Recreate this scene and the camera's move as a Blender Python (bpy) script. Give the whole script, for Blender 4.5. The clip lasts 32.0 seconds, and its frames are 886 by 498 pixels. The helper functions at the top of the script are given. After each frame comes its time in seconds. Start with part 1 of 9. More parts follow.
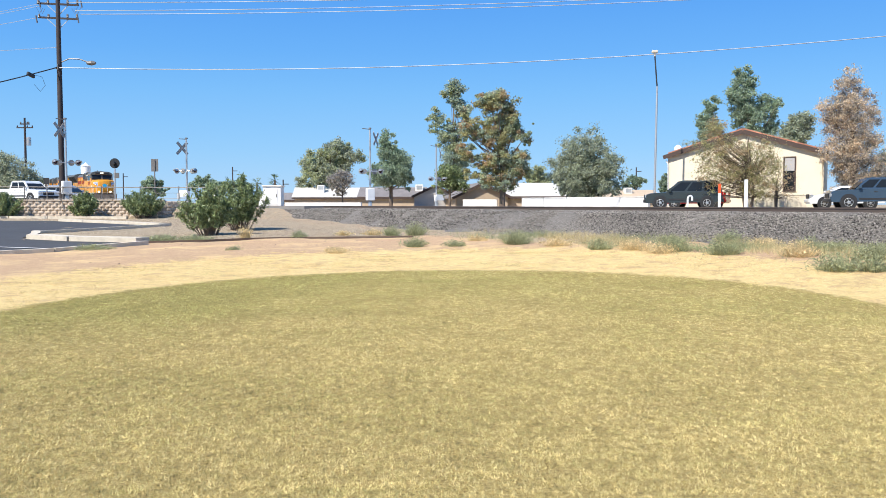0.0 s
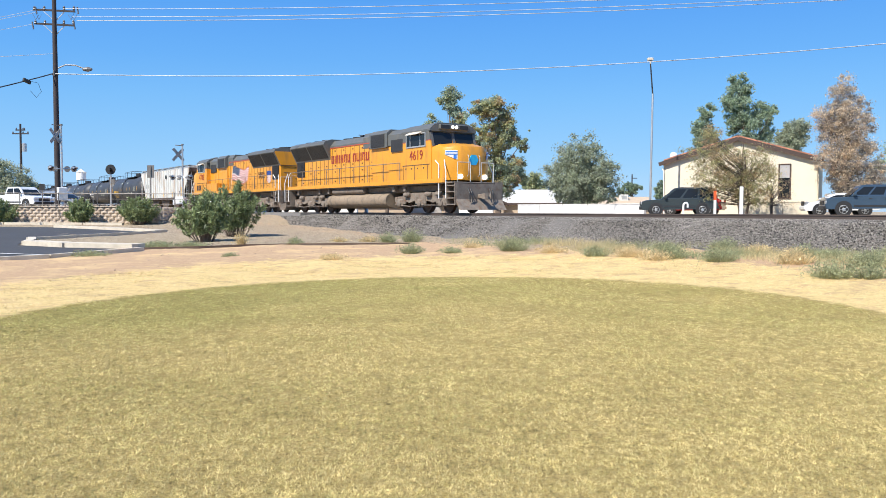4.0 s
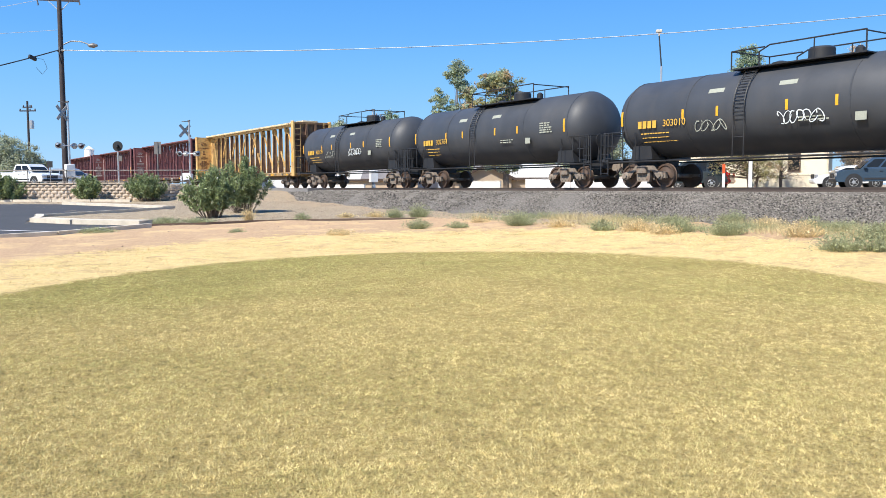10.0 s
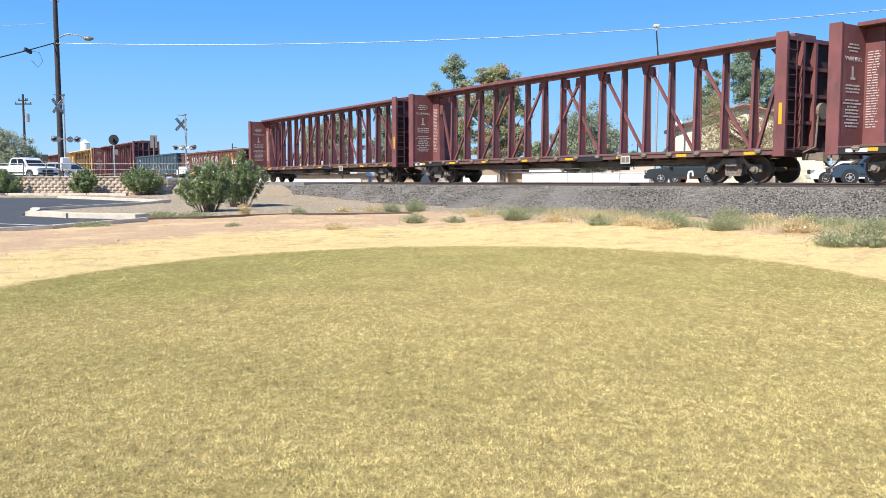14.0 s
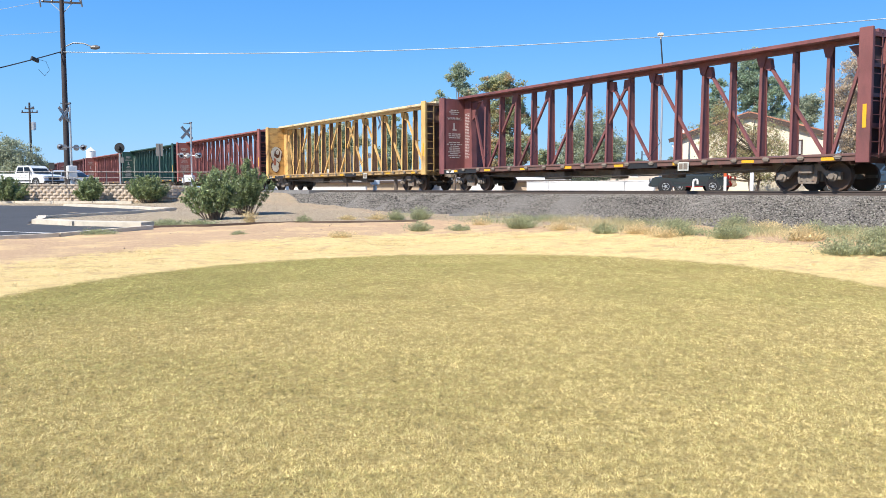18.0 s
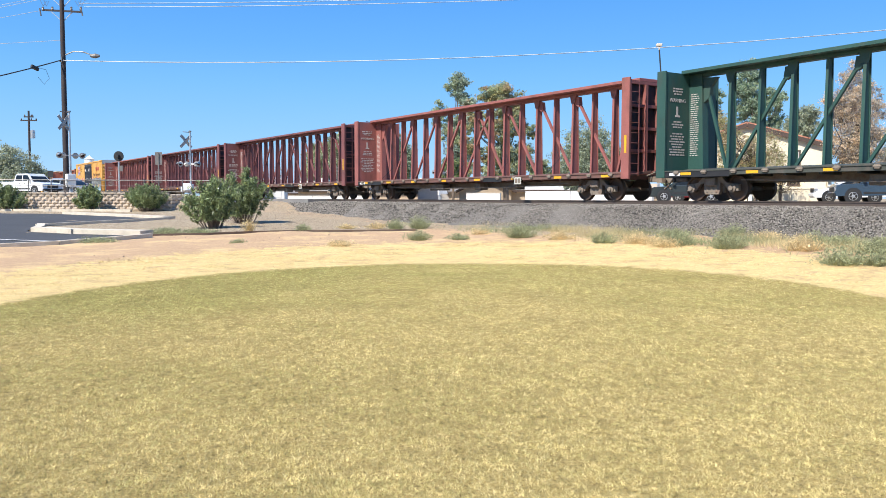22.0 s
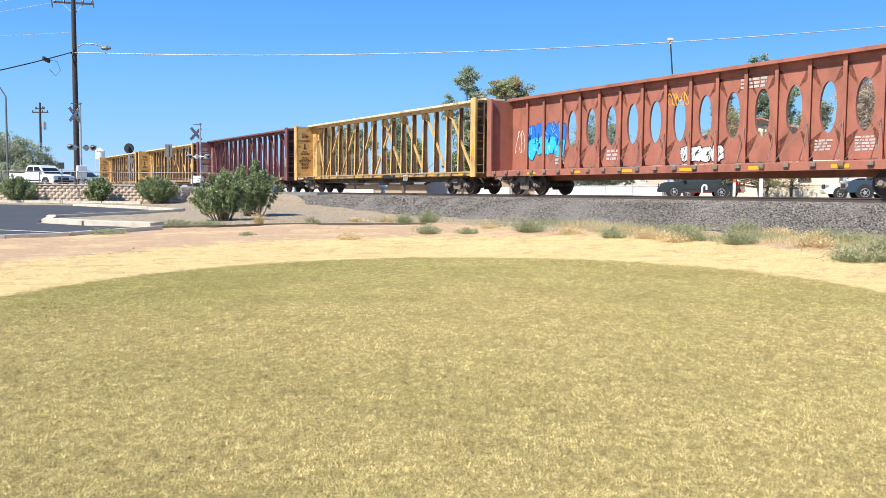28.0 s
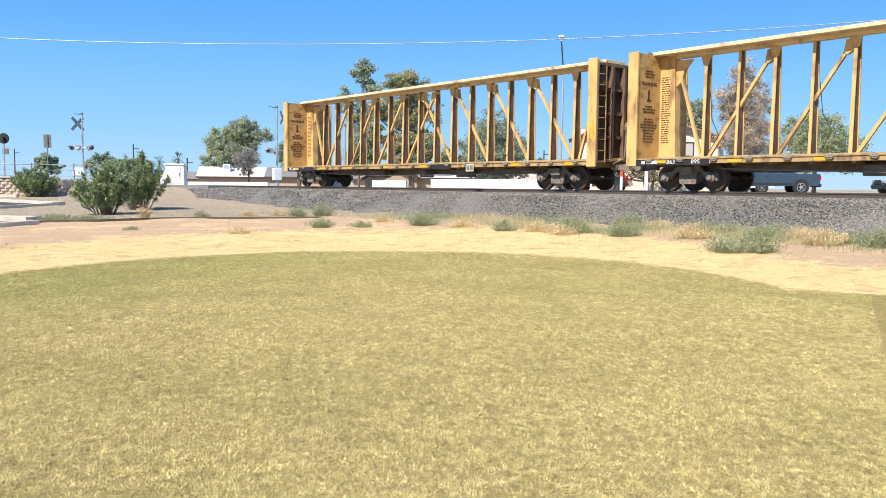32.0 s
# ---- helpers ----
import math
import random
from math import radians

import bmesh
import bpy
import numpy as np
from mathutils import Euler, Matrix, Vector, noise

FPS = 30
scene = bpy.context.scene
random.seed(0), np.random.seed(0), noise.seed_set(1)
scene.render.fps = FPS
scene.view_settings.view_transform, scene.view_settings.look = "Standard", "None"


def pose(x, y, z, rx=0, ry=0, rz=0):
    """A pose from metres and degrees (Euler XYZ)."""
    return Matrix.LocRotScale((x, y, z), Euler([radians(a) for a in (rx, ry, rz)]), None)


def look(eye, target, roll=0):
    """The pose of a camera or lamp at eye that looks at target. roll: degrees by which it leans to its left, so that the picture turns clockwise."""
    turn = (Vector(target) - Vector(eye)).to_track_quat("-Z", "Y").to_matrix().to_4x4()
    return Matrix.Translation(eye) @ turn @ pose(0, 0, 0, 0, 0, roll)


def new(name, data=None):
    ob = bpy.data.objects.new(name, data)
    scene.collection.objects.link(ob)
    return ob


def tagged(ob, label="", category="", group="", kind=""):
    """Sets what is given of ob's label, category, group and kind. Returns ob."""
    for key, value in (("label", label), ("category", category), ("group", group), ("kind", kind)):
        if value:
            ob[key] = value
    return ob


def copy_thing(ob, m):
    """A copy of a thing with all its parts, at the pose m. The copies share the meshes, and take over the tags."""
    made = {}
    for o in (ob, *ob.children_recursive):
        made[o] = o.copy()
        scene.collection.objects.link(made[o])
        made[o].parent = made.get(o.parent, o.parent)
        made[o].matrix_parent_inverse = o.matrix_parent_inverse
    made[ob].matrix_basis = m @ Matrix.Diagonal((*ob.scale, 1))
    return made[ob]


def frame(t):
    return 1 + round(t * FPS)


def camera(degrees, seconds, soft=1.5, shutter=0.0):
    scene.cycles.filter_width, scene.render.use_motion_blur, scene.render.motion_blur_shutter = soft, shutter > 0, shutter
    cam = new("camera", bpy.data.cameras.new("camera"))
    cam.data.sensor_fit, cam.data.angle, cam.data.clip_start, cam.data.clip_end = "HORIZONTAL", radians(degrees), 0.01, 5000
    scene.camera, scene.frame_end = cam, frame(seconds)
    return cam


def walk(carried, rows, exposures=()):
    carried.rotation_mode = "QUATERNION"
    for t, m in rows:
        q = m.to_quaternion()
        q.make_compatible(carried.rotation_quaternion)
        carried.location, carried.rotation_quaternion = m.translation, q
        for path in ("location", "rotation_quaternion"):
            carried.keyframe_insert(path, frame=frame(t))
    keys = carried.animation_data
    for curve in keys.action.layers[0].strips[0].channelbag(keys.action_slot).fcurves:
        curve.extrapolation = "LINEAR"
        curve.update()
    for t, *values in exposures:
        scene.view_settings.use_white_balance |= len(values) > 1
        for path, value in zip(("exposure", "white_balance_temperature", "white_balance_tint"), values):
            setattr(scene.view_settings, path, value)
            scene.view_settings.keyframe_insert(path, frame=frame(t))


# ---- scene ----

# ---- camera: hand-held, standing still on the lawn ----
cam = camera(56.0, 32.0, 0.65)
walk(cam, [(t, pose(x, y, z, 90 + tilt, lean, turn)) for t, x, y, z, turn, tilt, lean in [
    (0, -0.027, -0.009, 1.611, -0.009, -3.065, -0.005), (0.5, -0.034, -0.023, 1.603, 0.090, -2.941, -0.114), (1, 0.014, 0.001, 1.600, -0.112, -2.929, -0.186),
    (1.5, -0.028, -0.008, 1.607, 0.072, -2.944, -0.154), (2, -0.033, -0.010, 1.601, 0.064, -2.949, -0.230), (2.5, -0.036, -0.027, 1.613, -0.106, -2.969, -0.205),
    (4.5, -0.026, -0.023, 1.614, -0.455, -2.548, 0.071), (5, 0.038, -0.026, 1.594, -1.566, -2.762, 0.001), (5.5, -0.001, 0.016, 1.601, -1.978, -3.076, 0.015),
    (6, 0.079, -0.008, 1.587, -3.395, -3.592, -0.016), (6.5, 0.067, -0.033, 1.596, -1.834, -4.085, 0.119), (7, 0.002, 0.004, 1.603, -2.032, -3.857, -0.010),
    (7.5, 0.026, -0.025, 1.590, -0.722, -4.026, 0.243), (8, -0.002, 0.004, 1.598, -0.334, -4.140, 0.246), (8.5, 0.010, 0.008, 1.609, -0.689, -4.273, 0.204),
    (9, 0.008, 0.004, 1.590, -0.368, -4.237, 0.242), (9.5, 0.016, -0.002, 1.588, -0.412, -4.296, 0.223), (10, 0.011, 0.015, 1.601, 0.260, -4.314, 0.241),
    (10.5, 0.005, -0.013, 1.586, 0.208, -4.369, 0.172), (11, 0.004, 0.003, 1.597, 0.460, -4.444, 0.172), (11.5, -0.014, -0.004, 1.609, 0.745, -4.572, 0.265),
    (12, 0.013, 0.007, 1.599, 0.481, -4.723, 0.126), (12.5, -0.000, -0.004, 1.583, 0.393, -4.482, 0.049), (13, 0.017, 0.017, 1.583, -0.120, -4.582, 0.021),
    (13.5, 0.007, 0.024, 1.602, 0.599, -4.629, 0.153), (14, 0.010, 0.020, 1.604, 0.035, -4.697, 0.105), (14.5, -0.004, -0.002, 1.604, 0.456, -4.552, 0.107),
    (16.5, -0.006, 0.009, 1.621, 0.337, -4.338, 0.166), (17, 0.009, -0.004, 1.627, 0.234, -4.351, 0.165), (17.5, 0.004, 0.005, 1.619, 0.288, -4.302, 0.121),
    (18, -0.003, -0.003, 1.611, 0.341, -4.154, 0.098), (18.5, -0.027, 0.015, 1.584, 0.289, -3.919, -0.009), (19, -0.044, -0.007, 1.591, 0.461, -3.822, 0.038),
    (19.5, -0.038, -0.010, 1.613, 0.321, -3.794, -0.017), (20, -0.047, 0.009, 1.623, 0.300, -3.886, -0.021), (20.5, -0.054, 0.000, 1.609, 0.359, -3.761, 0.040),
    (21, -0.021, -0.010, 1.610, 0.353, -3.651, 0.041), (21.5, -0.023, 0.016, 1.615, 0.621, -3.549, 0.061), (22, -0.040, -0.019, 1.607, 0.223, -3.513, -0.087),
    (22.5, -0.039, 0.000, 1.599, 0.326, -3.583, -0.165), (23, -0.041, 0.016, 1.602, 0.930, -3.418, -0.120), (23.5, -0.041, 0.019, 1.609, 0.588, -3.464, -0.085),
    (24, -0.029, 0.012, 1.590, 0.465, -3.377, -0.165), (24.5, -0.032, 0.017, 1.615, 0.509, -3.476, -0.183), (26.5, -0.050, -0.010, 1.600, 0.704, -3.220, -0.407),
    (27, -0.051, -0.068, 1.615, 0.920, -3.628, -0.292), (27.5, -0.046, -0.051, 1.598, 0.838, -3.793, -0.315), (28, -0.052, 0.002, 1.596, 0.845, -3.917, -0.436),
    (28.5, -0.050, -0.015, 1.598, 0.766, -4.030, -0.453), (29, -0.050, 0.002, 1.597, 0.842, -4.037, -0.473), (29.5, -0.050, 0.001, 1.598, 1.146, -3.905, -0.433),
    (30, -0.042, -0.004, 1.598, 0.548, -3.919, -0.489), (30.5, -0.045, -0.017, 1.596, 0.816, -3.822, -0.441), (31, -0.028, -0.019, 1.599, -0.033, -4.123, -0.400),
    (31.5, 0.006, -0.057, 1.608, -0.655, -4.237, -0.298), (32, 0.092, -0.008, 1.604, -6.149, -4.324, -0.543),
]], [(0, 0.76), (4, 0.76), (8, 0.84), (32, 0.86)])

# ---- world and sun ----
SUN_EL, SUN_AZ = 48.0, 222.0            # degrees; azimuth clockwise from +y
world = bpy.data.worlds.new("sky")
scene.world = world
world.use_nodes = True
wn = world.node_tree.nodes
sky = wn.new("ShaderNodeTexSky")
sky.sky_type, sky.sun_disc = "NISHITA", False
sky.sun_elevation, sky.sun_rotation = radians(SUN_EL), radians(SUN_AZ)
sky.air_density, sky.dust_density, sky.ozone_density = 1.0, 0.0, 2.0
wn["Background"].inputs["Strength"].default_value = 0.1
# clear desert blue: paler towards the horizon
tc_ = wn.new("ShaderNodeTexCoord")
sx_ = wn.new("ShaderNodeSeparateXYZ")
rp_ = wn.new("ShaderNodeValToRGB")
SKY = [(0.0, (0.215, 0.37, 0.56)), (0.06, (0.15, 0.335, 0.565)), (0.13, (0.10, 0.29, 0.565)), (0.175, (0.070, 0.25, 0.56)), (0.25, (0.042, 0.20, 0.54)), (1.0, (0.025, 0.12, 0.38))]
while len(rp_.color_ramp.elements) < len(SKY):
    rp_.color_ramp.elements.new(0.5)
for e_, (p_, c_) in zip(rp_.color_ramp.elements, SKY):
    e_.position, e_.color = p_, (*c_, 1)
sc_ = wn.new("ShaderNodeVectorMath")
sc_.operation = "SCALE"
sc_.inputs["Scale"].default_value = 10.0
mx_ = wn.new("ShaderNodeMixRGB")
mx_.inputs[0].default_value = 0.9
ln_ = world.node_tree.links.new
ln_(tc_.outputs["Generated"], sx_.inputs[0])
ln_(sx_.outputs["Z"], rp_.inputs[0])
ln_(rp_.outputs[0], sc_.inputs[0])
ln_(sky.outputs[0], mx_.inputs[1])
ln_(sc_.outputs[0], mx_.inputs[2])
ln_(mx_.outputs[0], wn["Background"].inputs["Color"])
sun = new("sun", bpy.data.lights.new("sun", "SUN"))
sun.data.energy, sun.data.angle, sun.data.color = 4.2, radians(0.5), (1.0, 0.95, 0.87)
sd = Vector((math.sin(radians(SUN_AZ)) * math.cos(radians(SUN_EL)), math.cos(radians(SUN_AZ)) * math.cos(radians(SUN_EL)), math.sin(radians(SUN_EL))))
sun.matrix_world = look(sd * 50, (0, 0, 0))

# ---- plan ----
HEAD = radians(33.5)                     # the track's heading, left of the view
U = Vector((-math.sin(HEAD), math.cos(HEAD), 0))   # along the track, away
NV = Vector((math.cos(HEAD), math.sin(HEAD), 0))   # across it
TRACK = 25.4                             # metres from the camera to the centre line
RAIL = 1.51                              # top of rail


def tw(s, n, z=0.0):
    return U * s + NV * n + Vector((0, 0, z))


def sst(a, b, v):
    k = np.clip((v - a) / (b - a), 0, 1)
    return k * k * (3 - 2 * k)


def ground_z(x, y):
    """Height of the ground (numpy arrays or numbers)."""
    s, n = -np.sin(HEAD) * x + np.cos(HEAD) * y, np.cos(HEAD) * x + np.sin(HEAD) * y
    a = 0.022 * np.clip(y - 22, 0, 40) * sst(6, -4, x - 0.25 * (y - 22))
    b = 0.047 * np.clip(n - 12, 0, 10) * sst(-60, -10, s)
    g = np.maximum(a, b)
    c = 1.36 * sst(43, 58, s) * sst(9, 19.5, n)
    g = np.maximum(g, c)
    behind = sst(55.35, 55.9, y) * sst(-16.5, -18.5, x)
    g = g + (np.maximum(g, 1.72) - g) * behind
    far = sst(TRACK - 1.0, TRACK + 3.5, n)
    g = g + (1.32 - 0.75 * sst(48, 62, n) - g) * far
    return g


# ---- mesh helper ----
class Geo:
    def __init__(self):
        self.v, self.f, self.cuts = [], [], []

    def add(self, vs, fs):
        o = len(self.v)
        self.cuts.append((o, len(self.f)))
        self.v += [tuple(p) for p in vs]
        self.f += [tuple(i + o for i in q) for q in fs]
        return self

    def box(self, x0, x1, y0, y1, z0, z1, b=0.0):
        if b <= 0:
            vs = [(x, y, z) for x in (x0, x1) for y in (y0, y1) for z in (z0, z1)]
            return self.add(vs, [(0, 1, 3, 2), (4, 6, 7, 5), (0, 4, 5, 1), (2, 3, 7, 6), (0, 2, 6, 4), (1, 5, 7, 3)])
        vs, idx = [], {}
        for i, (x, dx) in enumerate(((x0, b), (x1, -b))):
            for j, (y, dy) in enumerate(((y0, b), (y1, -b))):
                for k, (z, dz) in enumerate(((z0, b), (z1, -b))):
                    for ax, p in enumerate(((x, y + dy, z + dz), (x + dx, y, z + dz), (x + dx, y + dy, z))):
                        idx[i, j, k, ax] = len(vs)
                        vs.append(p)
        fs = []
        for e in (0, 1):
            fs.append([idx[e, j, k, 0] for j, k in ((0, 0), (1, 0), (1, 1), (0, 1))])
            fs.append([idx[i, e, k, 1] for i, k in ((0, 0), (1, 0), (1, 1), (0, 1))])
            fs.append([idx[i, j, e, 2] for i, j in ((0, 0), (1, 0), (1, 1), (0, 1))])
            for d in (0, 1):
                fs.append([idx[0, e, d, 1], idx[1, e, d, 1], idx[1, e, d, 2], idx[0, e, d, 2]])
                fs.append([idx[e, 0, d, 0], idx[e, 1, d, 0], idx[e, 1, d, 2], idx[e, 0, d, 2]])
                fs.append([idx[e, d, 0, 0], idx[e, d, 1, 0], idx[e, d, 1, 1], idx[e, d, 0, 1]])
        for i in (0, 1):
            for j in (0, 1):
                for k in (0, 1):
                    fs.append([idx[i, j, k, 0], idx[i, j, k, 1], idx[i, j, k, 2]])
        return self.add(vs, fs)

    def rod(self, p, q, r, n=6, r2=None):
        p, q = Vector(p), Vector(q)
        r2 = r if r2 is None else r2
        d = (q - p).normalized()
        a = d.orthogonal().normalized()
        c = d.cross(a)
        vs = []
        for e, rr in ((p, r), (q, r2)):
            for i in range(n):
                w = 2 * math.pi * i / n
                vs.append(e + a * (rr * math.cos(w)) + c * (rr * math.sin(w)))
        fs = [(i, (i + 1) % n, n + (i + 1) % n, n + i) for i in range(n)]
        return self.add(vs, fs + [tuple(range(n))[::-1], tuple(range(n, 2 * n))])

    def path(self, pts, r, n=5):
        for p, q in zip(pts, pts[1:]):
            self.rod(p, q, r, n)
        return self

    def beam(self, p, q, w, h, up=(0, 0, 1)):
        """A rectangular bar from p to q: w across, h towards up."""
        p, q = Vector(p), Vector(q)
        d = (q - p).normalized()
        u = Vector(up)
        side = d.cross(u)
        if side.length < 1e-4:
            side = d.orthogonal()
        side.normalize()
        u = side.cross(d)
        vs = [e + side * (a * w / 2) + u * (c * h / 2) for e in (p, q) for a, c in ((-1, -1), (1, -1), (1, 1), (-1, 1))]
        return self.add(vs, [(0, 1, 2, 3), (7, 6, 5, 4), (0, 4, 5, 1), (1, 5, 6, 2), (2, 6, 7, 3), (3, 7, 4, 0)])

    def prism(self, pts, axis, a, b):
        n = len(pts)
        mk = {"x": lambda p, e: (e, p[0], p[1]), "y": lambda p, e: (p[0], e, p[1]), "z": lambda p, e: (p[0], p[1], e)}[axis]
        vs = [mk(p, a) for p in pts] + [mk(p, b) for p in pts]
        fs = [(i, (i + 1) % n, n + (i + 1) % n, n + i) for i in range(n)]
        return self.add(vs, fs + [tuple(range(n))[::-1], tuple(range(n, 2 * n))])

    def lathe(self, prof, n=16, axis="x", c=(0, 0, 0)):
        """prof: (place along the axis, radius)."""
        vs = []
        for a, r in prof:
            for i in range(n):
                w = 2 * math.pi * i / n
                p = {"x": (a, r * math.cos(w), r * math.sin(w)), "y": (r * math.cos(w), a, r * math.sin(w)), "z": (r * math.cos(w), r * math.sin(w), a)}[axis]
                vs.append((p[0] + c[0], p[1] + c[1], p[2] + c[2]))
        m = len(prof)
        fs = [(j * n + i, j * n + (i + 1) % n, (j + 1) * n + (i + 1) % n, (j + 1) * n + i) for j in range(m - 1) for i in range(n)]
        return self.add(vs, fs + [tuple(range(n))[::-1], tuple(range((m - 1) * n, m * n))])

    def mesh(self, name, mat, smooth=False):
        me = bpy.data.meshes.new(name)
        me.from_pydata(self.v, [], self.f)
        if len(self.f) < 6000:
            bm = bmesh.new()
            bm.from_mesh(me)
            bmesh.ops.recalc_face_normals(bm, faces=bm.faces)
            bm.to_mesh(me)
            bm.free()
        me.materials.append(mat)
        if smooth:
            me.polygons.foreach_set("use_smooth", [True] * len(me.polygons))
            me.set_sharp_from_angle(angle=radians(35))
        return me


def part(name, geo, mat, parent, label="", smooth=False):
    ob = new(name, geo.mesh(name, mat, smooth) if isinstance(geo, Geo) else geo)
    ob.parent = parent
    if label:
        ob["label"] = label
    return ob


def pieces(name, geo, mat, parent, label="", smooth=False, by=None):
    """One object for each shape that went into geo, or, by="side", one for each side of the car."""
    ends = geo.cuts[1:] + [(len(geo.v), len(geo.f))]
    groups = {}
    for k, ((v0, f0), (v1, f1)) in enumerate(zip(geo.cuts, ends)):
        vs = geo.v[v0:v1]
        key = k if by is None else (sum(p[1] for p in vs) > 0)
        g = groups.setdefault(key, Geo())
        g.add(vs, [tuple(i - v0 for i in q) for q in geo.f[f0:f1]])
    return [part(name, g, mat, parent, label, smooth) for g in groups.values()]


def thing(name, label, category, m, group="", kind=""):
    ob = new(name)
    ob.empty_display_size = 0.2
    ob.matrix_world = m
    return tagged(ob, label, category, group, kind)


def np_mesh(name, verts, faces, mat):
    """A mesh from numpy arrays; all faces have the same number of corners."""
    me = bpy.data.meshes.new(name)
    nv, (nf, k) = len(verts), faces.shape
    me.vertices.add(nv)
    me.vertices.foreach_set("co", np.asarray(verts, np.float32).ravel())
    me.loops.add(nf * k)
    me.loops.foreach_set("vertex_index", np.asarray(faces, np.int32).ravel())
    me.polygons.add(nf)
    me.polygons.foreach_set("loop_start", np.arange(0, nf * k, k, dtype=np.int32))
    me.update(calc_edges=True)
    me.materials.append(mat)
    return me


# ---- materials ----
def paint(name, col, rough=0.5, metal=0.0, var=0.15, scale=1.5, grain=30.0, gvar=0.12, bump=0.15, dirt=None, dirt_amt=0.4, streak=1.0, rnd=0.0, island=0.0, trans=0.0):
    m = bpy.data.materials.new(name)
    m.use_nodes = True
    nt = m.node_tree
    N, Lk = nt.nodes, nt.links.new
    bs = N["Principled BSDF"]
    bs.inputs["Roughness"].default_value, bs.inputs["Metallic"].default_value = rough, metal
    tc = N.new("ShaderNodeTexCoord")

    def nz(sc, det=3.0, stretch=1.0):
        mp = N.new("ShaderNodeMapping")
        mp.inputs["Scale"].default_value = (1, 1, stretch)
        Lk(tc.outputs["Object"], mp.inputs[0])
        t = N.new("ShaderNodeTexNoise")
        t.inputs["Scale"].default_value, t.inputs["Detail"].default_value = sc, det
        Lk(mp.outputs[0], t.inputs["Vector"])
        return t.outputs[0]

    def mth(op, a, b):
        q = N.new("ShaderNodeMath")
        q.operation = op
        for i, x in enumerate((a, b)):
            if isinstance(x, (int, float)):
                q.inputs[i].default_value = x
            else:
                Lk(x, q.inputs[i])
        return q.outputs[0]
    big, fine = nz(scale), nz(grain, 4.0)
    k = mth("ADD", mth("MULTIPLY", mth("SUBTRACT", big, 0.5), var * 4), mth("MULTIPLY", mth("SUBTRACT", fine, 0.5), gvar * 4))
    if rnd:
        oi = N.new("ShaderNodeObjectInfo")
        k = mth("ADD", k, mth("MULTIPLY", mth("SUBTRACT", oi.outputs["Random"], 0.5), rnd * 2))
    if island:
        gm = N.new("ShaderNodeNewGeometry")
        k = mth("ADD", k, mth("MULTIPLY", mth("SUBTRACT", gm.outputs["Random Per Island"], 0.5), island * 2))
    k = mth("ADD", k, 1.0)
    vm = N.new("ShaderNodeVectorMath")
    vm.operation = "SCALE"
    vm.inputs[0].default_value = col
    Lk(k, vm.inputs["Scale"])
    outc = vm.outputs[0]
    if dirt:
        rp = N.new("ShaderNodeValToRGB")
        rp.color_ramp.elements[0].position, rp.color_ramp.elements[1].position = 0.5, 0.72
        Lk(nz(scale * 1.7, 5.0, streak), rp.inputs[0])
        mx = N.new("ShaderNodeMixRGB")
        mx.inputs[2].default_value = (*dirt, 1)
        Lk(mth("MULTIPLY", rp.outputs[0], dirt_amt), mx.inputs[0])
        Lk(outc, mx.inputs[1])
        outc = mx.outputs[0]
    Lk(outc, bs.inputs["Base Color"])
    if bump:
        bp = N.new("ShaderNodeBump")
        bp.inputs["Strength"].default_value, bp.inputs["Distance"].default_value = bump, 0.01
        Lk(fine, bp.inputs["Height"])
        Lk(bp.outputs[0], bs.inputs["Normal"])
    if trans:
        tr = N.new("ShaderNodeBsdfTranslucent")
        Lk(outc, tr.inputs[0])
        ms = N.new("ShaderNodeMixShader")
        ms.inputs[0].default_value = trans
        Lk(bs.outputs[0], ms.inputs[1])
        Lk(tr.outputs[0], ms.inputs[2])
        Lk(ms.outputs[0], N["Material Output"].inputs[0])
    return m


RUST, GRIME, DUST = (0.16, 0.07, 0.035), (0.07, 0.05, 0.035), (0.33, 0.25, 0.17)
M = {}
M["loco_yellow"] = paint("loco yellow enamel", (0.68, 0.295, 0.022), 0.38, var=0.05, gvar=0.03, bump=0.05, dirt=(0.36, 0.17, 0.045), dirt_amt=0.6, streak=0.25)
M["loco_grey"] = paint("loco grey enamel", (0.105, 0.108, 0.10), 0.5, var=0.08, gvar=0.05, bump=0.05, dirt=DUST, dirt_amt=0.2)
M["stripe_red"] = paint("red stripe", (0.40, 0.07, 0.03), 0.45, var=0.05, bump=0)
M["letter_red"] = paint("red lettering", (0.27, 0.028, 0.018), 0.5, var=0.06, bump=0)
M["black"] = paint("black paint", (0.02, 0.02, 0.021), 0.55, var=0.15, bump=0.1)
M["letter_black"] = paint("black lettering", (0.02, 0.02, 0.02), 0.6, var=0.1, bump=0)
M["grille"] = paint("dark grille", (0.030, 0.029, 0.028), 0.6, var=0.2, bump=0.2)
M["under"] = paint("road-grimed undercarriage steel", (0.20, 0.165, 0.13), 0.85, var=0.25, scale=3, dirt=RUST, dirt_amt=0.5, bump=0.3)
M["wheel"] = paint("wheel steel", (0.11, 0.075, 0.055), 0.6, 0.4, var=0.2, dirt=RUST, dirt_amt=0.5)
M["fuel"] = paint("dusty fuel tank steel", (0.27, 0.205, 0.14), 0.75, var=0.2, dirt=(0.07, 0.06, 0.05), dirt_amt=0.6, bump=0.1)
M["white"] = paint("white paint", (0.78, 0.77, 0.74), 0.5, var=0.05, bump=0.05)
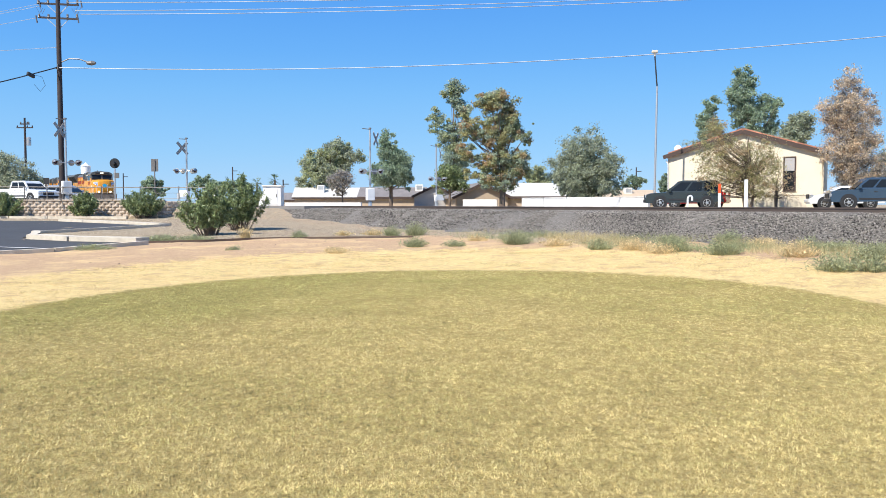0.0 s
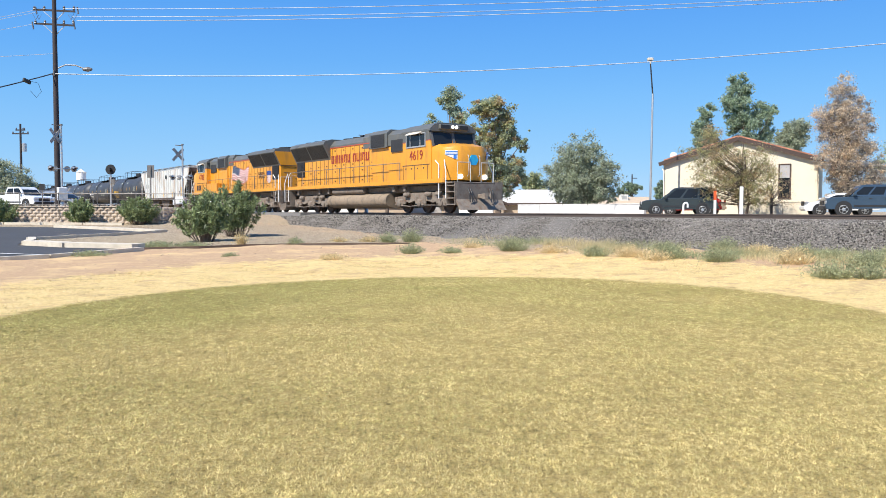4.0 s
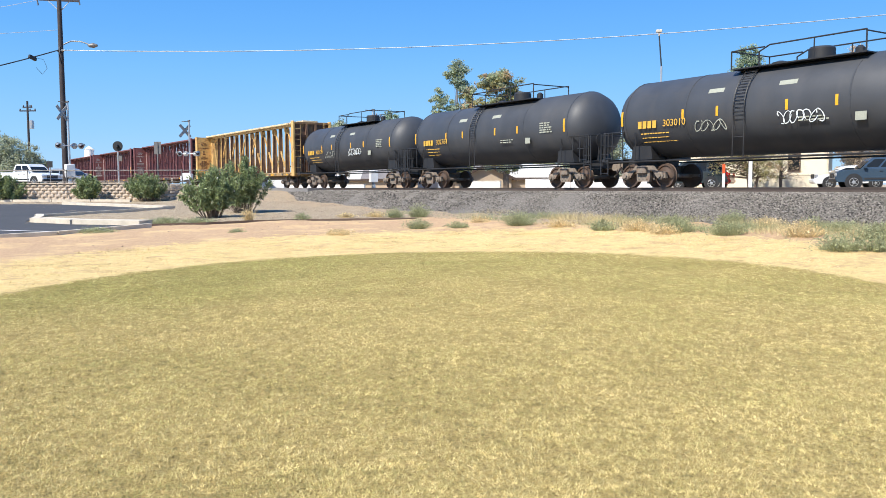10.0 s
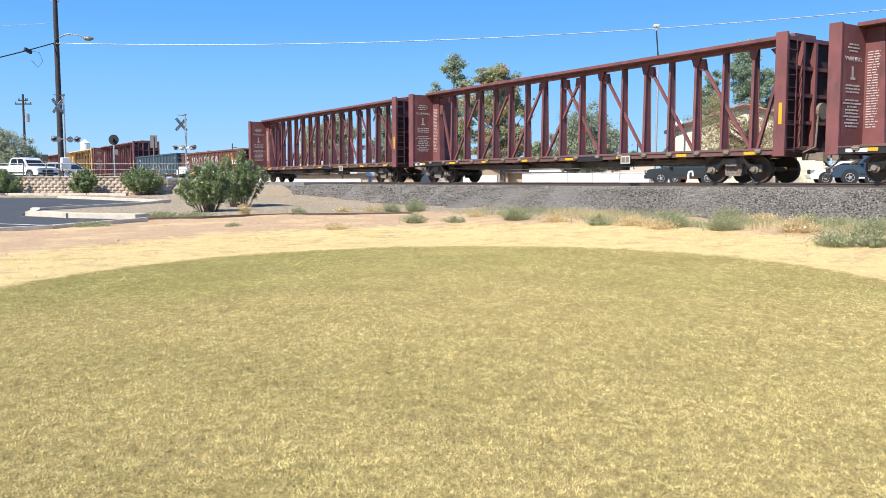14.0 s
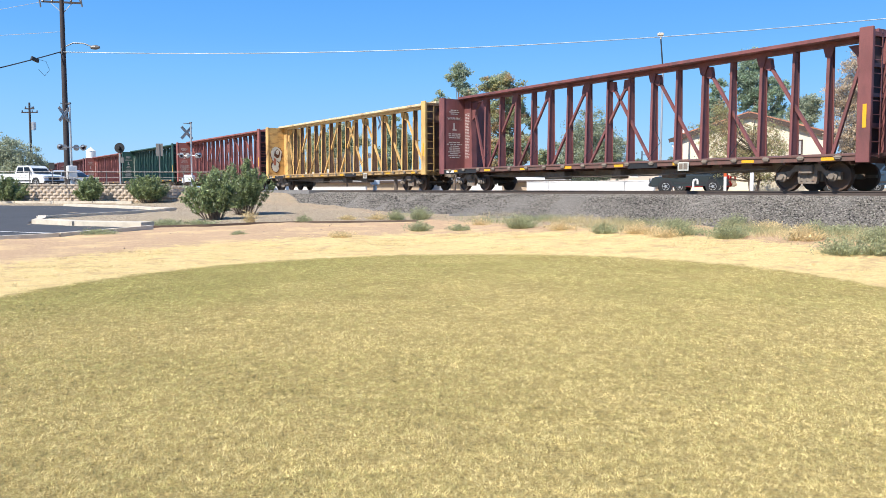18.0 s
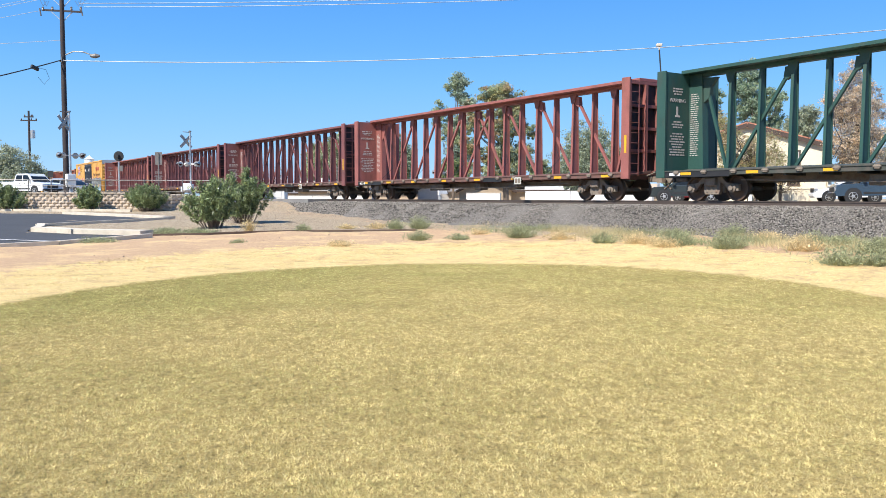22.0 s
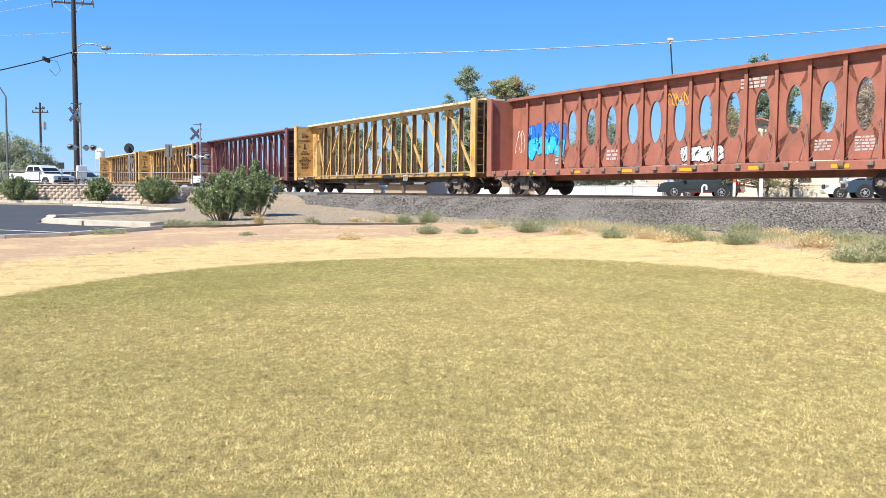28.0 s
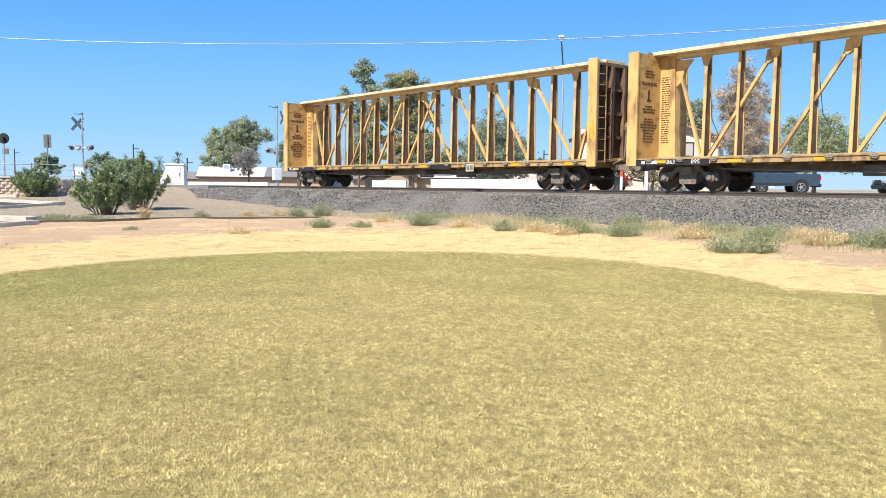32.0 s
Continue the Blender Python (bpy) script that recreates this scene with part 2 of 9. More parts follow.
M["letter_white"] = paint("white stencil paint", (0.72, 0.70, 0.66), 0.6, var=0.1, bump=0)
M["glass"] = paint("dark window glass", (0.015, 0.018, 0.02), 0.06, var=0.1, gvar=0, bump=0)
M["glass"].node_tree.nodes["Principled BSDF"].inputs["Specular IOR Level"].default_value = 0.3
M["hopper"] = paint("chalky light grey hopper paint", (0.54, 0.545, 0.515), 0.65, var=0.10, dirt=(0.30, 0.17, 0.09), dirt_amt=0.8, streak=0.22, scale=0.9)
M["hopper_dark"] = paint("dark hopper slope steel", (0.075, 0.060, 0.050), 0.8, var=0.2, dirt=RUST, dirt_amt=0.5)
M["tank"] = paint("satin black tank paint", (0.045, 0.049, 0.056), 0.55, var=0.2, gvar=0.05, scale=0.8, bump=0.04, dirt=(0.08, 0.075, 0.07), dirt_amt=0.35, streak=0.4)
M["reflect"] = paint("yellow reflective tape", (0.72, 0.37, 0.02), 0.4, var=0.05, bump=0)
M["letter_yellow"] = paint("yellow stencil paint", (0.62, 0.36, 0.05), 0.6, var=0.1, bump=0)
M["beam_yellow"] = paint("weathered yellow railcar paint", (0.62, 0.385, 0.135), 0.65, var=0.16, scale=1.5, dirt=(0.15, 0.075, 0.04), dirt_amt=0.95, streak=0.35)
M["sheet_tan"] = paint("rust-stained tan steel sheet", (0.54, 0.335, 0.115), 0.75, var=0.2, scale=1.2, dirt=(0.22, 0.11, 0.045), dirt_amt=0.8, streak=2.2)
M["chord_pale"] = paint("pale cream top plate", (0.66, 0.53, 0.32), 0.7, var=0.14, scale=1.6, dirt=(0.22, 0.12, 0.06), dirt_amt=0.7)
M["deck_yellow"] = paint("grimy yellow deck steel", (0.42, 0.27, 0.115), 0.75, var=0.2, scale=2.0, dirt=(0.11, 0.07, 0.045), dirt_amt=0.95)
M["deck_red"] = paint("grimy red-brown deck steel", (0.15, 0.075, 0.06), 0.75, var=0.2, scale=2.0, dirt=(0.10, 0.075, 0.06), dirt_amt=0.9)
M["deck_green"] = paint("grimy dark deck steel", (0.055, 0.062, 0.052), 0.75, var=0.2, scale=2.0, dirt=(0.10, 0.085, 0.07), dirt_amt=0.9)
# shade of the recessed outer ends is put into this dark colour
M["end_shade"] = paint("rusty end steel darkened for shade", (0.050, 0.033, 0.034), 0.85, var=0.25, scale=1.6, dirt=(0.10, 0.05, 0.04), dirt_amt=0.6, streak=0.5)
M["letter_dull"] = paint("dulled white stencil paint", (0.46, 0.42, 0.39), 0.65, var=0.2, bump=0)
M["concrete_pale"] = paint("faded canvas", (0.62, 0.55, 0.44), 0.9, var=0.1)
M["end_rust_web_shade"] = paint("rusted end sheet, shaded post web", (0.145, 0.08, 0.05), 0.85, var=0.25, scale=1.6, dirt=(0.42, 0.27, 0.10), dirt_amt=0.5, streak=0.5)
M["beam_red"] = paint("oxide red railcar paint", (0.185, 0.066, 0.062), 0.6, var=0.18, scale=1.5, dirt=(0.075, 0.04, 0.038), dirt_amt=0.75, streak=0.35)
M["beam_bright"] = paint("faded brown-red railcar paint", (0.275, 0.095, 0.080), 0.65, var=0.14, scale=1.4, dirt=(0.13, 0.06, 0.04), dirt_amt=0.55, streak=0.45)
M["beam_green"] = paint("dark green railcar paint", (0.022, 0.072, 0.058), 0.6, var=0.15, scale=1.2, dirt=(0.07, 0.07, 0.055), dirt_amt=0.4, streak=0.4, bump=0.1)
M["gon_blue"] = paint("faded blue-grey gondola paint", (0.042, 0.074, 0.098), 0.65, var=0.15, dirt=(0.09, 0.06, 0.045), dirt_amt=0.5, streak=0.4)
M["gon_rust"] = paint("rusty brown gondola paint", (0.13, 0.05, 0.036), 0.75, var=0.18, dirt=(0.20, 0.10, 0.06), dirt_amt=0.5, streak=0.4)
M["box_yellow"] = paint("yellow boxcar paint", (0.60, 0.325, 0.075), 0.55, var=0.06, dirt=(0.45, 0.25, 0.08), dirt_amt=0.35, streak=0.3)
M["box_door"] = paint("blue-black boxcar door paint", (0.022, 0.026, 0.034), 0.5, var=0.12, dirt=(0.07, 0.07, 0.07), dirt_amt=0.3)
M["galv"] = paint("galvanised steel", (0.50, 0.50, 0.48), 0.45, 0.5, var=0.1)
M["cyan"] = paint("cyan spray paint", (0.03, 0.45, 0.75), 0.5, var=0.1, bump=0)
M["navy"] = paint("dark blue spray paint", (0.02, 0.06, 0.25), 0.5, var=0.1, bump=0)
M["spray_white"] = paint("white spray paint", (0.62, 0.66, 0.66), 0.55, var=0.15, bump=0)
M["spray_grey"] = paint("grey-green spray paint", (0.30, 0.31, 0.25), 0.55, var=0.25, bump=0)
M["spray_sky"] = paint("pale blue spray paint", (0.36, 0.54, 0.60), 0.55, var=0.15, bump=0)
M["spray_pink"] = paint("faded pink spray paint", (0.62, 0.27, 0.16), 0.55, var=0.2, bump=0)
M["spray_blue"] = paint("deep blue spray paint", (0.02, 0.16, 0.55), 0.5, var=0.12, bump=0)
M["spray_red"] = paint("dull red spray paint", (0.38, 0.06, 0.035), 0.55, var=0.2, bump=0)
M["spray_pale"] = paint("grey-white spray paint", (0.50, 0.50, 0.44), 0.55, var=0.15, bump=0)
M["letter_brown"] = paint("dark brown lettering", (0.09, 0.035, 0.02), 0.55, var=0.1, bump=0)
M["opera_red"] = paint("sun-faded red-brown railcar paint", (0.34, 0.125, 0.08), 0.65, var=0.12, scale=1.2, dirt=(0.16, 0.07, 0.045), dirt_amt=0.6, streak=0.4)
M["logo_orange"] = paint("orange-red logo paint", (0.62, 0.10, 0.03), 0.5, var=0.08, bump=0)
M["flag_red"] = paint("flag red", (0.38, 0.04, 0.038), 0.5, var=0.12, bump=0)
M["flag_blue"] = paint("flag blue", (0.012, 0.03, 0.075), 0.5, var=0.12, bump=0)
M["lamp"] = paint("lamp lens", (0.5, 0.49, 0.45), 0.2, bump=0)
M["lamp"].node_tree.nodes["Principled BSDF"].inputs["Emission Color"].default_value = (1, 0.93, 0.75, 1)
M["lamp"].node_tree.nodes["Principled BSDF"].inputs["Emission Strength"].default_value = 1.0
M["pipe"] = paint("weathered handrail steel", (0.55, 0.53, 0.48), 0.6, 0.2, var=0.1)


# ---- lettering ----
def words(txt, size, mat, parent, p, side=-1, name="lettering", label="", squeeze=1.0):
    """Letters on a side face (side -1: read from -y; +1: read from +y; 0: on a face that looks along +x)."""
    cu = bpy.data.curves.new("letters", "FONT")
    cu.body, cu.size, cu.align_x, cu.align_y, cu.extrude = txt, size, "CENTER", "CENTER", 0.004
    tmp = bpy.data.objects.new("letters", cu)
    me = bpy.data.meshes.new_from_object(tmp)
    bpy.data.objects.remove(tmp)
    turn = {-1: pose(0, 0, 0, 90, 0, 0), 1: pose(0, 0, 0, 90, 0, 180), 0: pose(0, 0, 0, 90, 0, 90)}[side]
    me.transform(Matrix.Translation(p) @ turn @ Matrix.Diagonal((squeeze, 1, 1, 1)))
    me.materials.clear()
    me.materials.append(mat)
    return part(name, me, mat, parent, label)


def bars(geo, x0, x1, z0, z1, y, rows, rng, gap=0.35, side=-1):
    """Rows of plain bars in place of small print, on the plane y."""
    hgt = (z1 - z0) / rows
    for r in range(rows):
        x, zc = x0, z1 - (r + 0.5) * hgt
        end = x1 - (x1 - x0) * rng.uniform(0, 0.3)
        while x < end:
            w = min(rng.uniform(0.5, 1.6) * hgt * 1.6, end - x)
            geo.box(x, x + w, y - 0.004, y + 0.004, zc - hgt * (1 - gap) / 2, zc + hgt * (1 - gap) / 2)
            x += w + hgt * 0.45


def xbars(geo, y0, y1, z0, z1, x, rows, rng, gap=0.35):
    """The same on the plane x (a bulkhead)."""
    hgt = (z1 - z0) / rows
    for r in range(rows):
        m, zc = (y0 + y1) / 2, z1 - (r + 0.5) * hgt
        w = (y1 - y0) / 2 * rng.uniform(0.45, 1.0)
        y = m - w
        while y < m + w:
            e = min(y + rng.uniform(0.5, 1.6) * hgt * 1.5, m + w)
            geo.box(x - 0.004, x + 0.004, y, e, zc - hgt * (1 - gap) / 2, zc + hgt * (1 - gap) / 2)
            y = e + hgt * 0.4

# ---- running gear shared by the cars ----
def wheel_geo(r, c, side):
    g = Geo()
    y = c[1]
    g.lathe([(y - 0.06 * side, r * 0.25), (y + 0.065 * side, r * 0.25), (y + 0.065 * side, r * 0.5), (y + 0.03 * side, r * 0.62), (y + 0.03 * side, r * 0.84), (y + 0.07 * side, r * 0.86), (y + 0.07 * side, r), (y - 0.06 * side, r * 1.0), (y - 0.07 * side, r * 1.05), (y - 0.09 * side, r * 1.05), (y - 0.09 * side, r * 0.25)], 20, "y", (c[0], 0, c[2]))
    return g


MESHES = {}


def shared(key, make):
    if key not in MESHES:
        MESHES[key] = make()
    return MESHES[key]


def freight_truck(car, x, name="truck"):
    """A three-piece truck with four wheels, under a car at x."""
    def frame_geo():
        g = Geo()
        for sd in (-1, 1):
            y0, y1 = sd * 0.98 - 0.07, sd * 0.98 + 0.07
            g.prism([(-1.12, 0.36), (-1.12, 0.60), (-0.62, 0.66), (-0.42, 0.86), (0.42, 0.86), (0.62, 0.66), (1.12, 0.60), (1.12, 0.36), (0.68, 0.40), (0.50, 0.62), (0.34, 0.66), (0.34, 0.36), (0.30, 0.24), (-0.30, 0.24), (-0.34, 0.36), (-0.34, 0.66), (-0.50, 0.62), (-0.68, 0.40)], "y", y0, y1)
            for k in (-0.2, 0.0, 0.2):
                g.rod((k, sd * 1.0, 0.32), (k, sd * 1.0, 0.62), 0.075, 8)
            for ax in (-0.88, 0.88):
                g.lathe([(-0.05, 0.16), (0.03, 0.16), (0.06, 0.10), (0.11, 0.09)] if sd > 0 else [(0.05, 0.16), (-0.03, 0.16), (-0.06, 0.10), (-0.11, 0.09)], 10, "y", (ax, sd * 1.07, 0.46))
        g.box(-0.24, 0.24, -1.2, 1.2, 0.55, 0.84, 0.03)
        for sd in (-1, 1):
            g.box(-1.35, -0.35, sd * 0.6 - 0.04, sd * 0.6 + 0.04, 0.42, 0.52)
            g.box(0.35, 1.35, sd * 0.6 - 0.04, sd * 0.6 + 0.04, 0.42, 0.52)
            for e in (-1, 1):
                g.box(e * 0.36 - 0.05, e * 0.36 + 0.05, sd * 0.75 - 0.12, sd * 0.75 + 0.12, 0.3, 0.62, 0.02)
        for ax in (-0.88, 0.88):
            g.rod((ax, -0.72, 0.46), (ax, 0.72, 0.46), 0.085, 8)
        return g.mesh("truck_frame", M["under"], True)
    t = part(name, shared("truck", frame_geo), None, car)
    t.location = (x, 0, 0)
    for ax in (-0.88, 0.88):
        for sd in (-1, 1):
            part("wheel", shared(("fw", ax, sd), lambda: wheel_geo(0.46, (ax, 0.75 * sd, 0.46), sd).mesh("wheel", M["wheel"], True)), None, t)
    return t


def coupler(car, x, d):
    def mk():
        g = Geo()
        g.box(-0.45, 0.12, -0.09, 0.09, 0.75, 0.97, 0.02)
        g.prism([(0.10, -0.16), (0.38, -0.18), (0.42, -0.02), (0.30, 0.0), (0.32, 0.12), (0.40, 0.2), (0.10, 0.18)], "z", 0.72, 1.0)
        g.path([(-0.1, 0.45, 0.85), (0.15, 0.42, 0.6), (0.45, 0.3, 0.45), (0.62, 0.1, 0.5)], 0.03, 6)
        return g.mesh("coupler", M["under"], True)
    c = part("coupler", shared("coupler", mk), None, car)
    c.matrix_basis = pose(x, 0, 0, 0, 0, 0 if d > 0 else 180)


def ladder_geo(g, x, y, z0, z1, w, along="x", rungs=None, r=0.014):
    ax = Vector((1, 0, 0)) if along == "x" else Vector((0, 1, 0))
    c = Vector((x, y, 0))
    for e in (-1, 1):
        p = c + ax * (e * w / 2)
        g.beam((p.x, p.y, z0), (p.x, p.y, z1), 0.05, 0.015, (0, 1, 0) if along == "x" else (1, 0, 0))
    k = rungs or max(2, int((z1 - z0) / 0.42) + 1)
    for i in range(k):
        z = z0 + 0.08 + (z1 - z0 - 0.16) * i / (k - 1)
        a, b = c - ax * (w / 2), c + ax * (w / 2)
        g.rod((a.x, a.y, z), (b.x, b.y, z), r, 5)


# ---- locomotives ----
def locomotive(label, second):
    t = thing("diesel_locomotive", label, "locomotive", Matrix(), "locomotives at the head of the train")
    P = lambda name, g, mat, parent=t, lab="", sm=False: part(name, g, M[mat], parent, lab, sm)
    E = lambda name, g, mat, parent=t, lab="", sm=False: pieces(name, g, M[mat], parent, lab, sm)
    S2 = lambda name, g, mat, parent=t, lab="", sm=False: pieces(name, g, M[mat], parent, lab, sm, "side")
    # underframe
    g = Geo()
    g.box(-10.5, 10.4, -0.95, 0.95, 1.15, 1.5, 0.03)
    g.box(-10.7, 10.4, -1.5, 1.5, 1.52, 1.60, 0.02)
    for sd in (-1, 1):
        for x in (-5.6, -4.2, 4.2, 5.4, 8.9, -9.0):
            g.box(x - 0.12, x + 0.12, sd * 1.0 - 0.12, sd * 1.0 + 0.3 * sd, 1.2, 1.52)
    P("underframe", g, "under")
    g = Geo()
    for sd in (-1, 1):
        g.box(-10.3, 9.75, sd * 1.51 - 0.025, sd * 1.51 + 0.025, 1.57, 1.79, 0.008)
    S2("side_sill", g, "loco_yellow")
    # nose
    g = Geo()
    prof = [(8.25, 1.70), (10.08, 1.70), (10.2, 2.45), (10.18, 3.15), (10.04, 3.46), (9.4, 3.64), (8.4, 3.52), (8.25, 3.46)]
    vs = []
    secs = [(-1.46, 0.60, 0.14), (-1.40, 0.68, 0.07), (-0.86, 0.93, 0.02), (-0.5, 1.0, 0.0), (0.5, 1.0, 0.0), (0.86, 0.93, 0.02), (1.40, 0.68, 0.07), (1.46, 0.60, 0.14)]
    n = len(prof)
    for y, k, dz in secs:
        vs += [(8.25 + (x - 8.25) * k, y, z - (dz if z > 3.0 else 0)) for x, z in prof]
    fs = [(j * n + i, j * n + (i + 1) % n, (j + 1) * n + (i + 1) % n, (j + 1) * n + i) for j in range(len(secs) - 1) for i in range(n)]
    g.add(vs, fs + [tuple(range(n)), tuple(range((len(secs) - 1) * n, len(secs) * n))])
    nose = P("nose", g, "loco_yellow", t, "yellow wide safety nose", True)
    for mk, z0, z1, u0 in (("letter_white", 2.74, 3.24, 0.0), ("spray_blue", 2.98, 3.18, 0.05), ("letter_white", 3.02, 3.06, 0.0), ("letter_white", 3.10, 3.13, 0.0), ("spray_blue", 2.80, 3.16, 0.66)):
        q = {"letter_white": 0.012, "spray_blue": 0.018}[mk] + (0.01 if z1 - z0 < 0.05 else 0)
        g = Geo()
        for sd in (-1, 1):
            a, b = Vector((9.60 + q, sd * (1.38 + q))), Vector((10.05 + q, sd * (0.88 + q)))
            p, w = a.lerp(b, u0), a.lerp(b, 0.97 if u0 < 0.5 else 0.9)
            zl = z0 if u0 > 0.5 else max(z0, 3.0)
            g.add([(p.x, p.y, z1), (w.x, w.y, z1), (w.x, w.y, z0), (p.x, p.y, zl)], [(0, 1, 2, 3)])
        S2("nose_wing", g, mk, nose, "white and blue wing emblem")
    g = Geo().lathe([(10.19, 0.3), (10.225, 0.3), (10.225, 0.05)], 6, "x", (0, 0, 2.75))
    P("nose_emblem", g, "cyan", nose, "plain blue emblem shape")
    g = Geo()
    for y in (-0.35, 0.35):
        g.path([(10.12, y, 1.9), (10.27, y, 2.0), (10.27, y, 2.9), (10.18, y, 3.0)], 0.02)
    P("grab_iron", g, "pipe", nose)
    g = Geo()
    for y in (-1.08, 1.08):
        g.lathe([(10.0, 0.13), (10.2, 0.13), (10.21, 0.09)], 12, "x", (0, y * 0.72, 1.88))
    E("ditch_light", g, "lamp", nose)
    # cab
    g = Geo()
    g.prism([(5.55, 1.66), (8.45, 1.66), (8.45, 3.50), (8.36, 3.85), (5.55, 3.85)], "y", -1.49, 1.49)
    cab = P("cab", g, "loco_yellow")
    g = Geo()
    g.prism([(5.55, 3.85), (8.36, 3.85), (8.18, 4.40), (5.55, 4.40)], "y", -1.488, 1.488)
    P("cab_upper", g, "loco_grey", cab, "grey upper cab wall")
    g = Geo()
    g.prism([(-1.5, 4.34), (-1.5, 4.44), (-1.26, 4.66), (-0.85, 4.80), (0.85, 4.80), (1.26, 4.66), (1.5, 4.44), (1.5, 4.34)], "x", 5.45, 8.34)
    g.box(8.0, 8.46, -0.95, 0.95, 4.42, 4.72, 0.05)
    g.box(6.3, 7.2, -0.6, 0.6, 4.79, 4.87, 0.02)
    P("cab_roof", g, "loco_grey", cab, "grey cab roof")
    g = Geo()
    g.box(5.55, 8.37, -1.497, 1.497, 3.83, 3.87)
    P("red_stripe", g, "stripe_red", cab, "thin red stripe")
    g = Geo()
    for y0, y1 in ((-1.3, -0.12), (0.12, 1.3)):
        a = (8.475, 3.56, 8.235, 4.28)
        g.add([(a[0], y0, a[1]), (a[0], y1, a[1]), (a[2], y1, a[3]), (a[2], y0, a[3])], [(0, 1, 2, 3)])
    E("windshield", g, "glass", cab)
    g = Geo()
    for y in (-1.36, 0.0, 1.36):
        g.beam((8.48, y, 3.52), (8.23, y, 4.32), 0.14, 0.03, (1, 0, 0.3))
    g.beam((8.482, -1.4, 3.53), (8.482, 1.4, 3.53), 0.03, 0.07)
    P("windshield_frame", g, "loco_grey", cab)
    g = Geo()
    for sd in (-1, 1):
        for x0, x1 in ((6.02, 6.35), (6.42, 7.36), (7.44, 7.86)):
            g.box(x0, x1, sd * 1.5 - 0.012, sd * 1.5 + 0.012, 3.60, 4.24)
    E("side_window", g, "glass", cab)
    g = Geo()
    for sd in (-1, 1):
        for x in (5.98, 6.385, 7.40, 7.90):
            g.box(x - 0.035, x + 0.035, sd * 1.5 - 0.03, sd * 1.5 + 0.03, 3.54, 4.28)
        g.box(5.95, 7.93, sd * 1.5 - 0.03, sd * 1.5 + 0.03, 3.53, 3.60)
        g.box(5.95, 7.93, sd * 1.5 - 0.03, sd * 1.5 + 0.03, 4.23, 4.29)
    S2("window_frame", g, "galv", cab)
    g = Geo()
    for sd in (-1, 1):
        g.prism([(sd * 1.5, 4.36), (sd * 1.78, 4.24), (sd * 1.78, 4.20), (sd * 1.5, 4.31)], "x", 6.25, 7.55)
    S2("sunshade", g, "concrete_pale", cab, "pale canvas sunshade over the side window")
    g = Geo()
    for sd in (-1, 1):
        g.box(5.55, 8.3, sd * 1.495 - 0.006, sd * 1.495 + 0.006, 2.56, 2.60)
        for x in (5.62, 6.8, 8.1):
            g.box(x - 0.012, x + 0.012, sd * 1.495 - 0.008, sd * 1.495 + 0.008, 1.8, 2.58)
        for x in (5.9, 6.5, 7.1, 7.7):
            g.box(x - 0.04, x + 0.04, sd * 1.495 - 0.012, sd * 1.495 + 0.012, 2.36, 2.44)
    S2("cab_trim", g, "hopper_dark", cab)
    if second:
        g = Geo()
        for sd in (-1, 1):
            for k in range(18):
                if k % 6 < 5:
                    g.box(7.1 + 0.075 * k, 7.14 + 0.075 * k, sd * 1.50 - 0.01, sd * 1.50 + 0.01, 1.95, 2.4)
        S2("cab_louvre", g, "hopper_dark", cab)
    g = Geo()
    for y in (-0.12, 0.12):
        g.lathe([(8.44, 0.10), (8.48, 0.10), (8.49, 0.07)], 12, "x", (0, y, 4.58))
    E("headlight", g, "lamp", cab)
    g = Geo()
    for sd in (-1, 1):
        g.box(8.45, 8.475, sd * 0.6 - 0.28, sd * 0.6 + 0.28, 4.48, 4.68)
    E("number_board", g, "black", cab)
    for sd in (-1, 1):
        words("4788" if second else "4619", 0.74, M["letter_red"], cab, (6.97, sd * 1.503, 3.08), sd, "road_number", "dark red road number", 0.92)
    # hood sections behind the cab
    g = Geo()
    g.box(3.4, 5.55, -1.15, 1.15, 1.62, 3.86, 0.03)
    g.box(1.3, 3.4, -1.1, 1.1, 1.62, 3.84, 0.03)
    P("electrical_cabinet", g, "loco_yellow")
    g = Geo()
    g.prism([(-1.2, 3.84), (-1.2, 4.45), (-0.85, 4.74), (0.85, 4.74), (1.2, 4.45), (1.2, 3.84)], "x", 3.4, 5.5)
    g.prism([(-1.26, 3.78), (-1.26, 4.60), (-1.0, 4.82), (1.0, 4.82), (1.26, 4.60), (1.26, 3.78)], "x", 1.3, 3.4)
    g.prism([(-1.0, 3.9), (-1.0, 4.55), (-0.8, 4.82), (0.8, 4.82), (1.0, 4.55), (1.0, 3.9)], "x", 0.05, 1.3)
    P("filter_housing", g, "loco_grey", t, "grey filter housing")
    g = Geo()
    for sd in (-1, 1):
        g.box(3.79, 5.26, sd * 1.2 - 0.02, sd * 1.2 + 0.02, 3.46, 4.15)
        g.box(1.52, 3.1, sd * 1.27 - 0.02, sd * 1.27 + 0.02, 3.84, 4.56)
        for k in range(8):
            g.box(1.52, 3.1, sd * 1.28 - 0.02, sd * 1.28 + 0.02, 3.87 + 0.085 * k, 3.90 + 0.085 * k)
    S2("intake_grille", g, "grille")
    g = Geo()
    g.box(-9.95, 1.6, -0.98, 0.98, 1.62, 4.22, 0.03)
    hood = P("engine_hood", g, "loco_yellow", t, "yellow long engine hood")
    g = Geo()
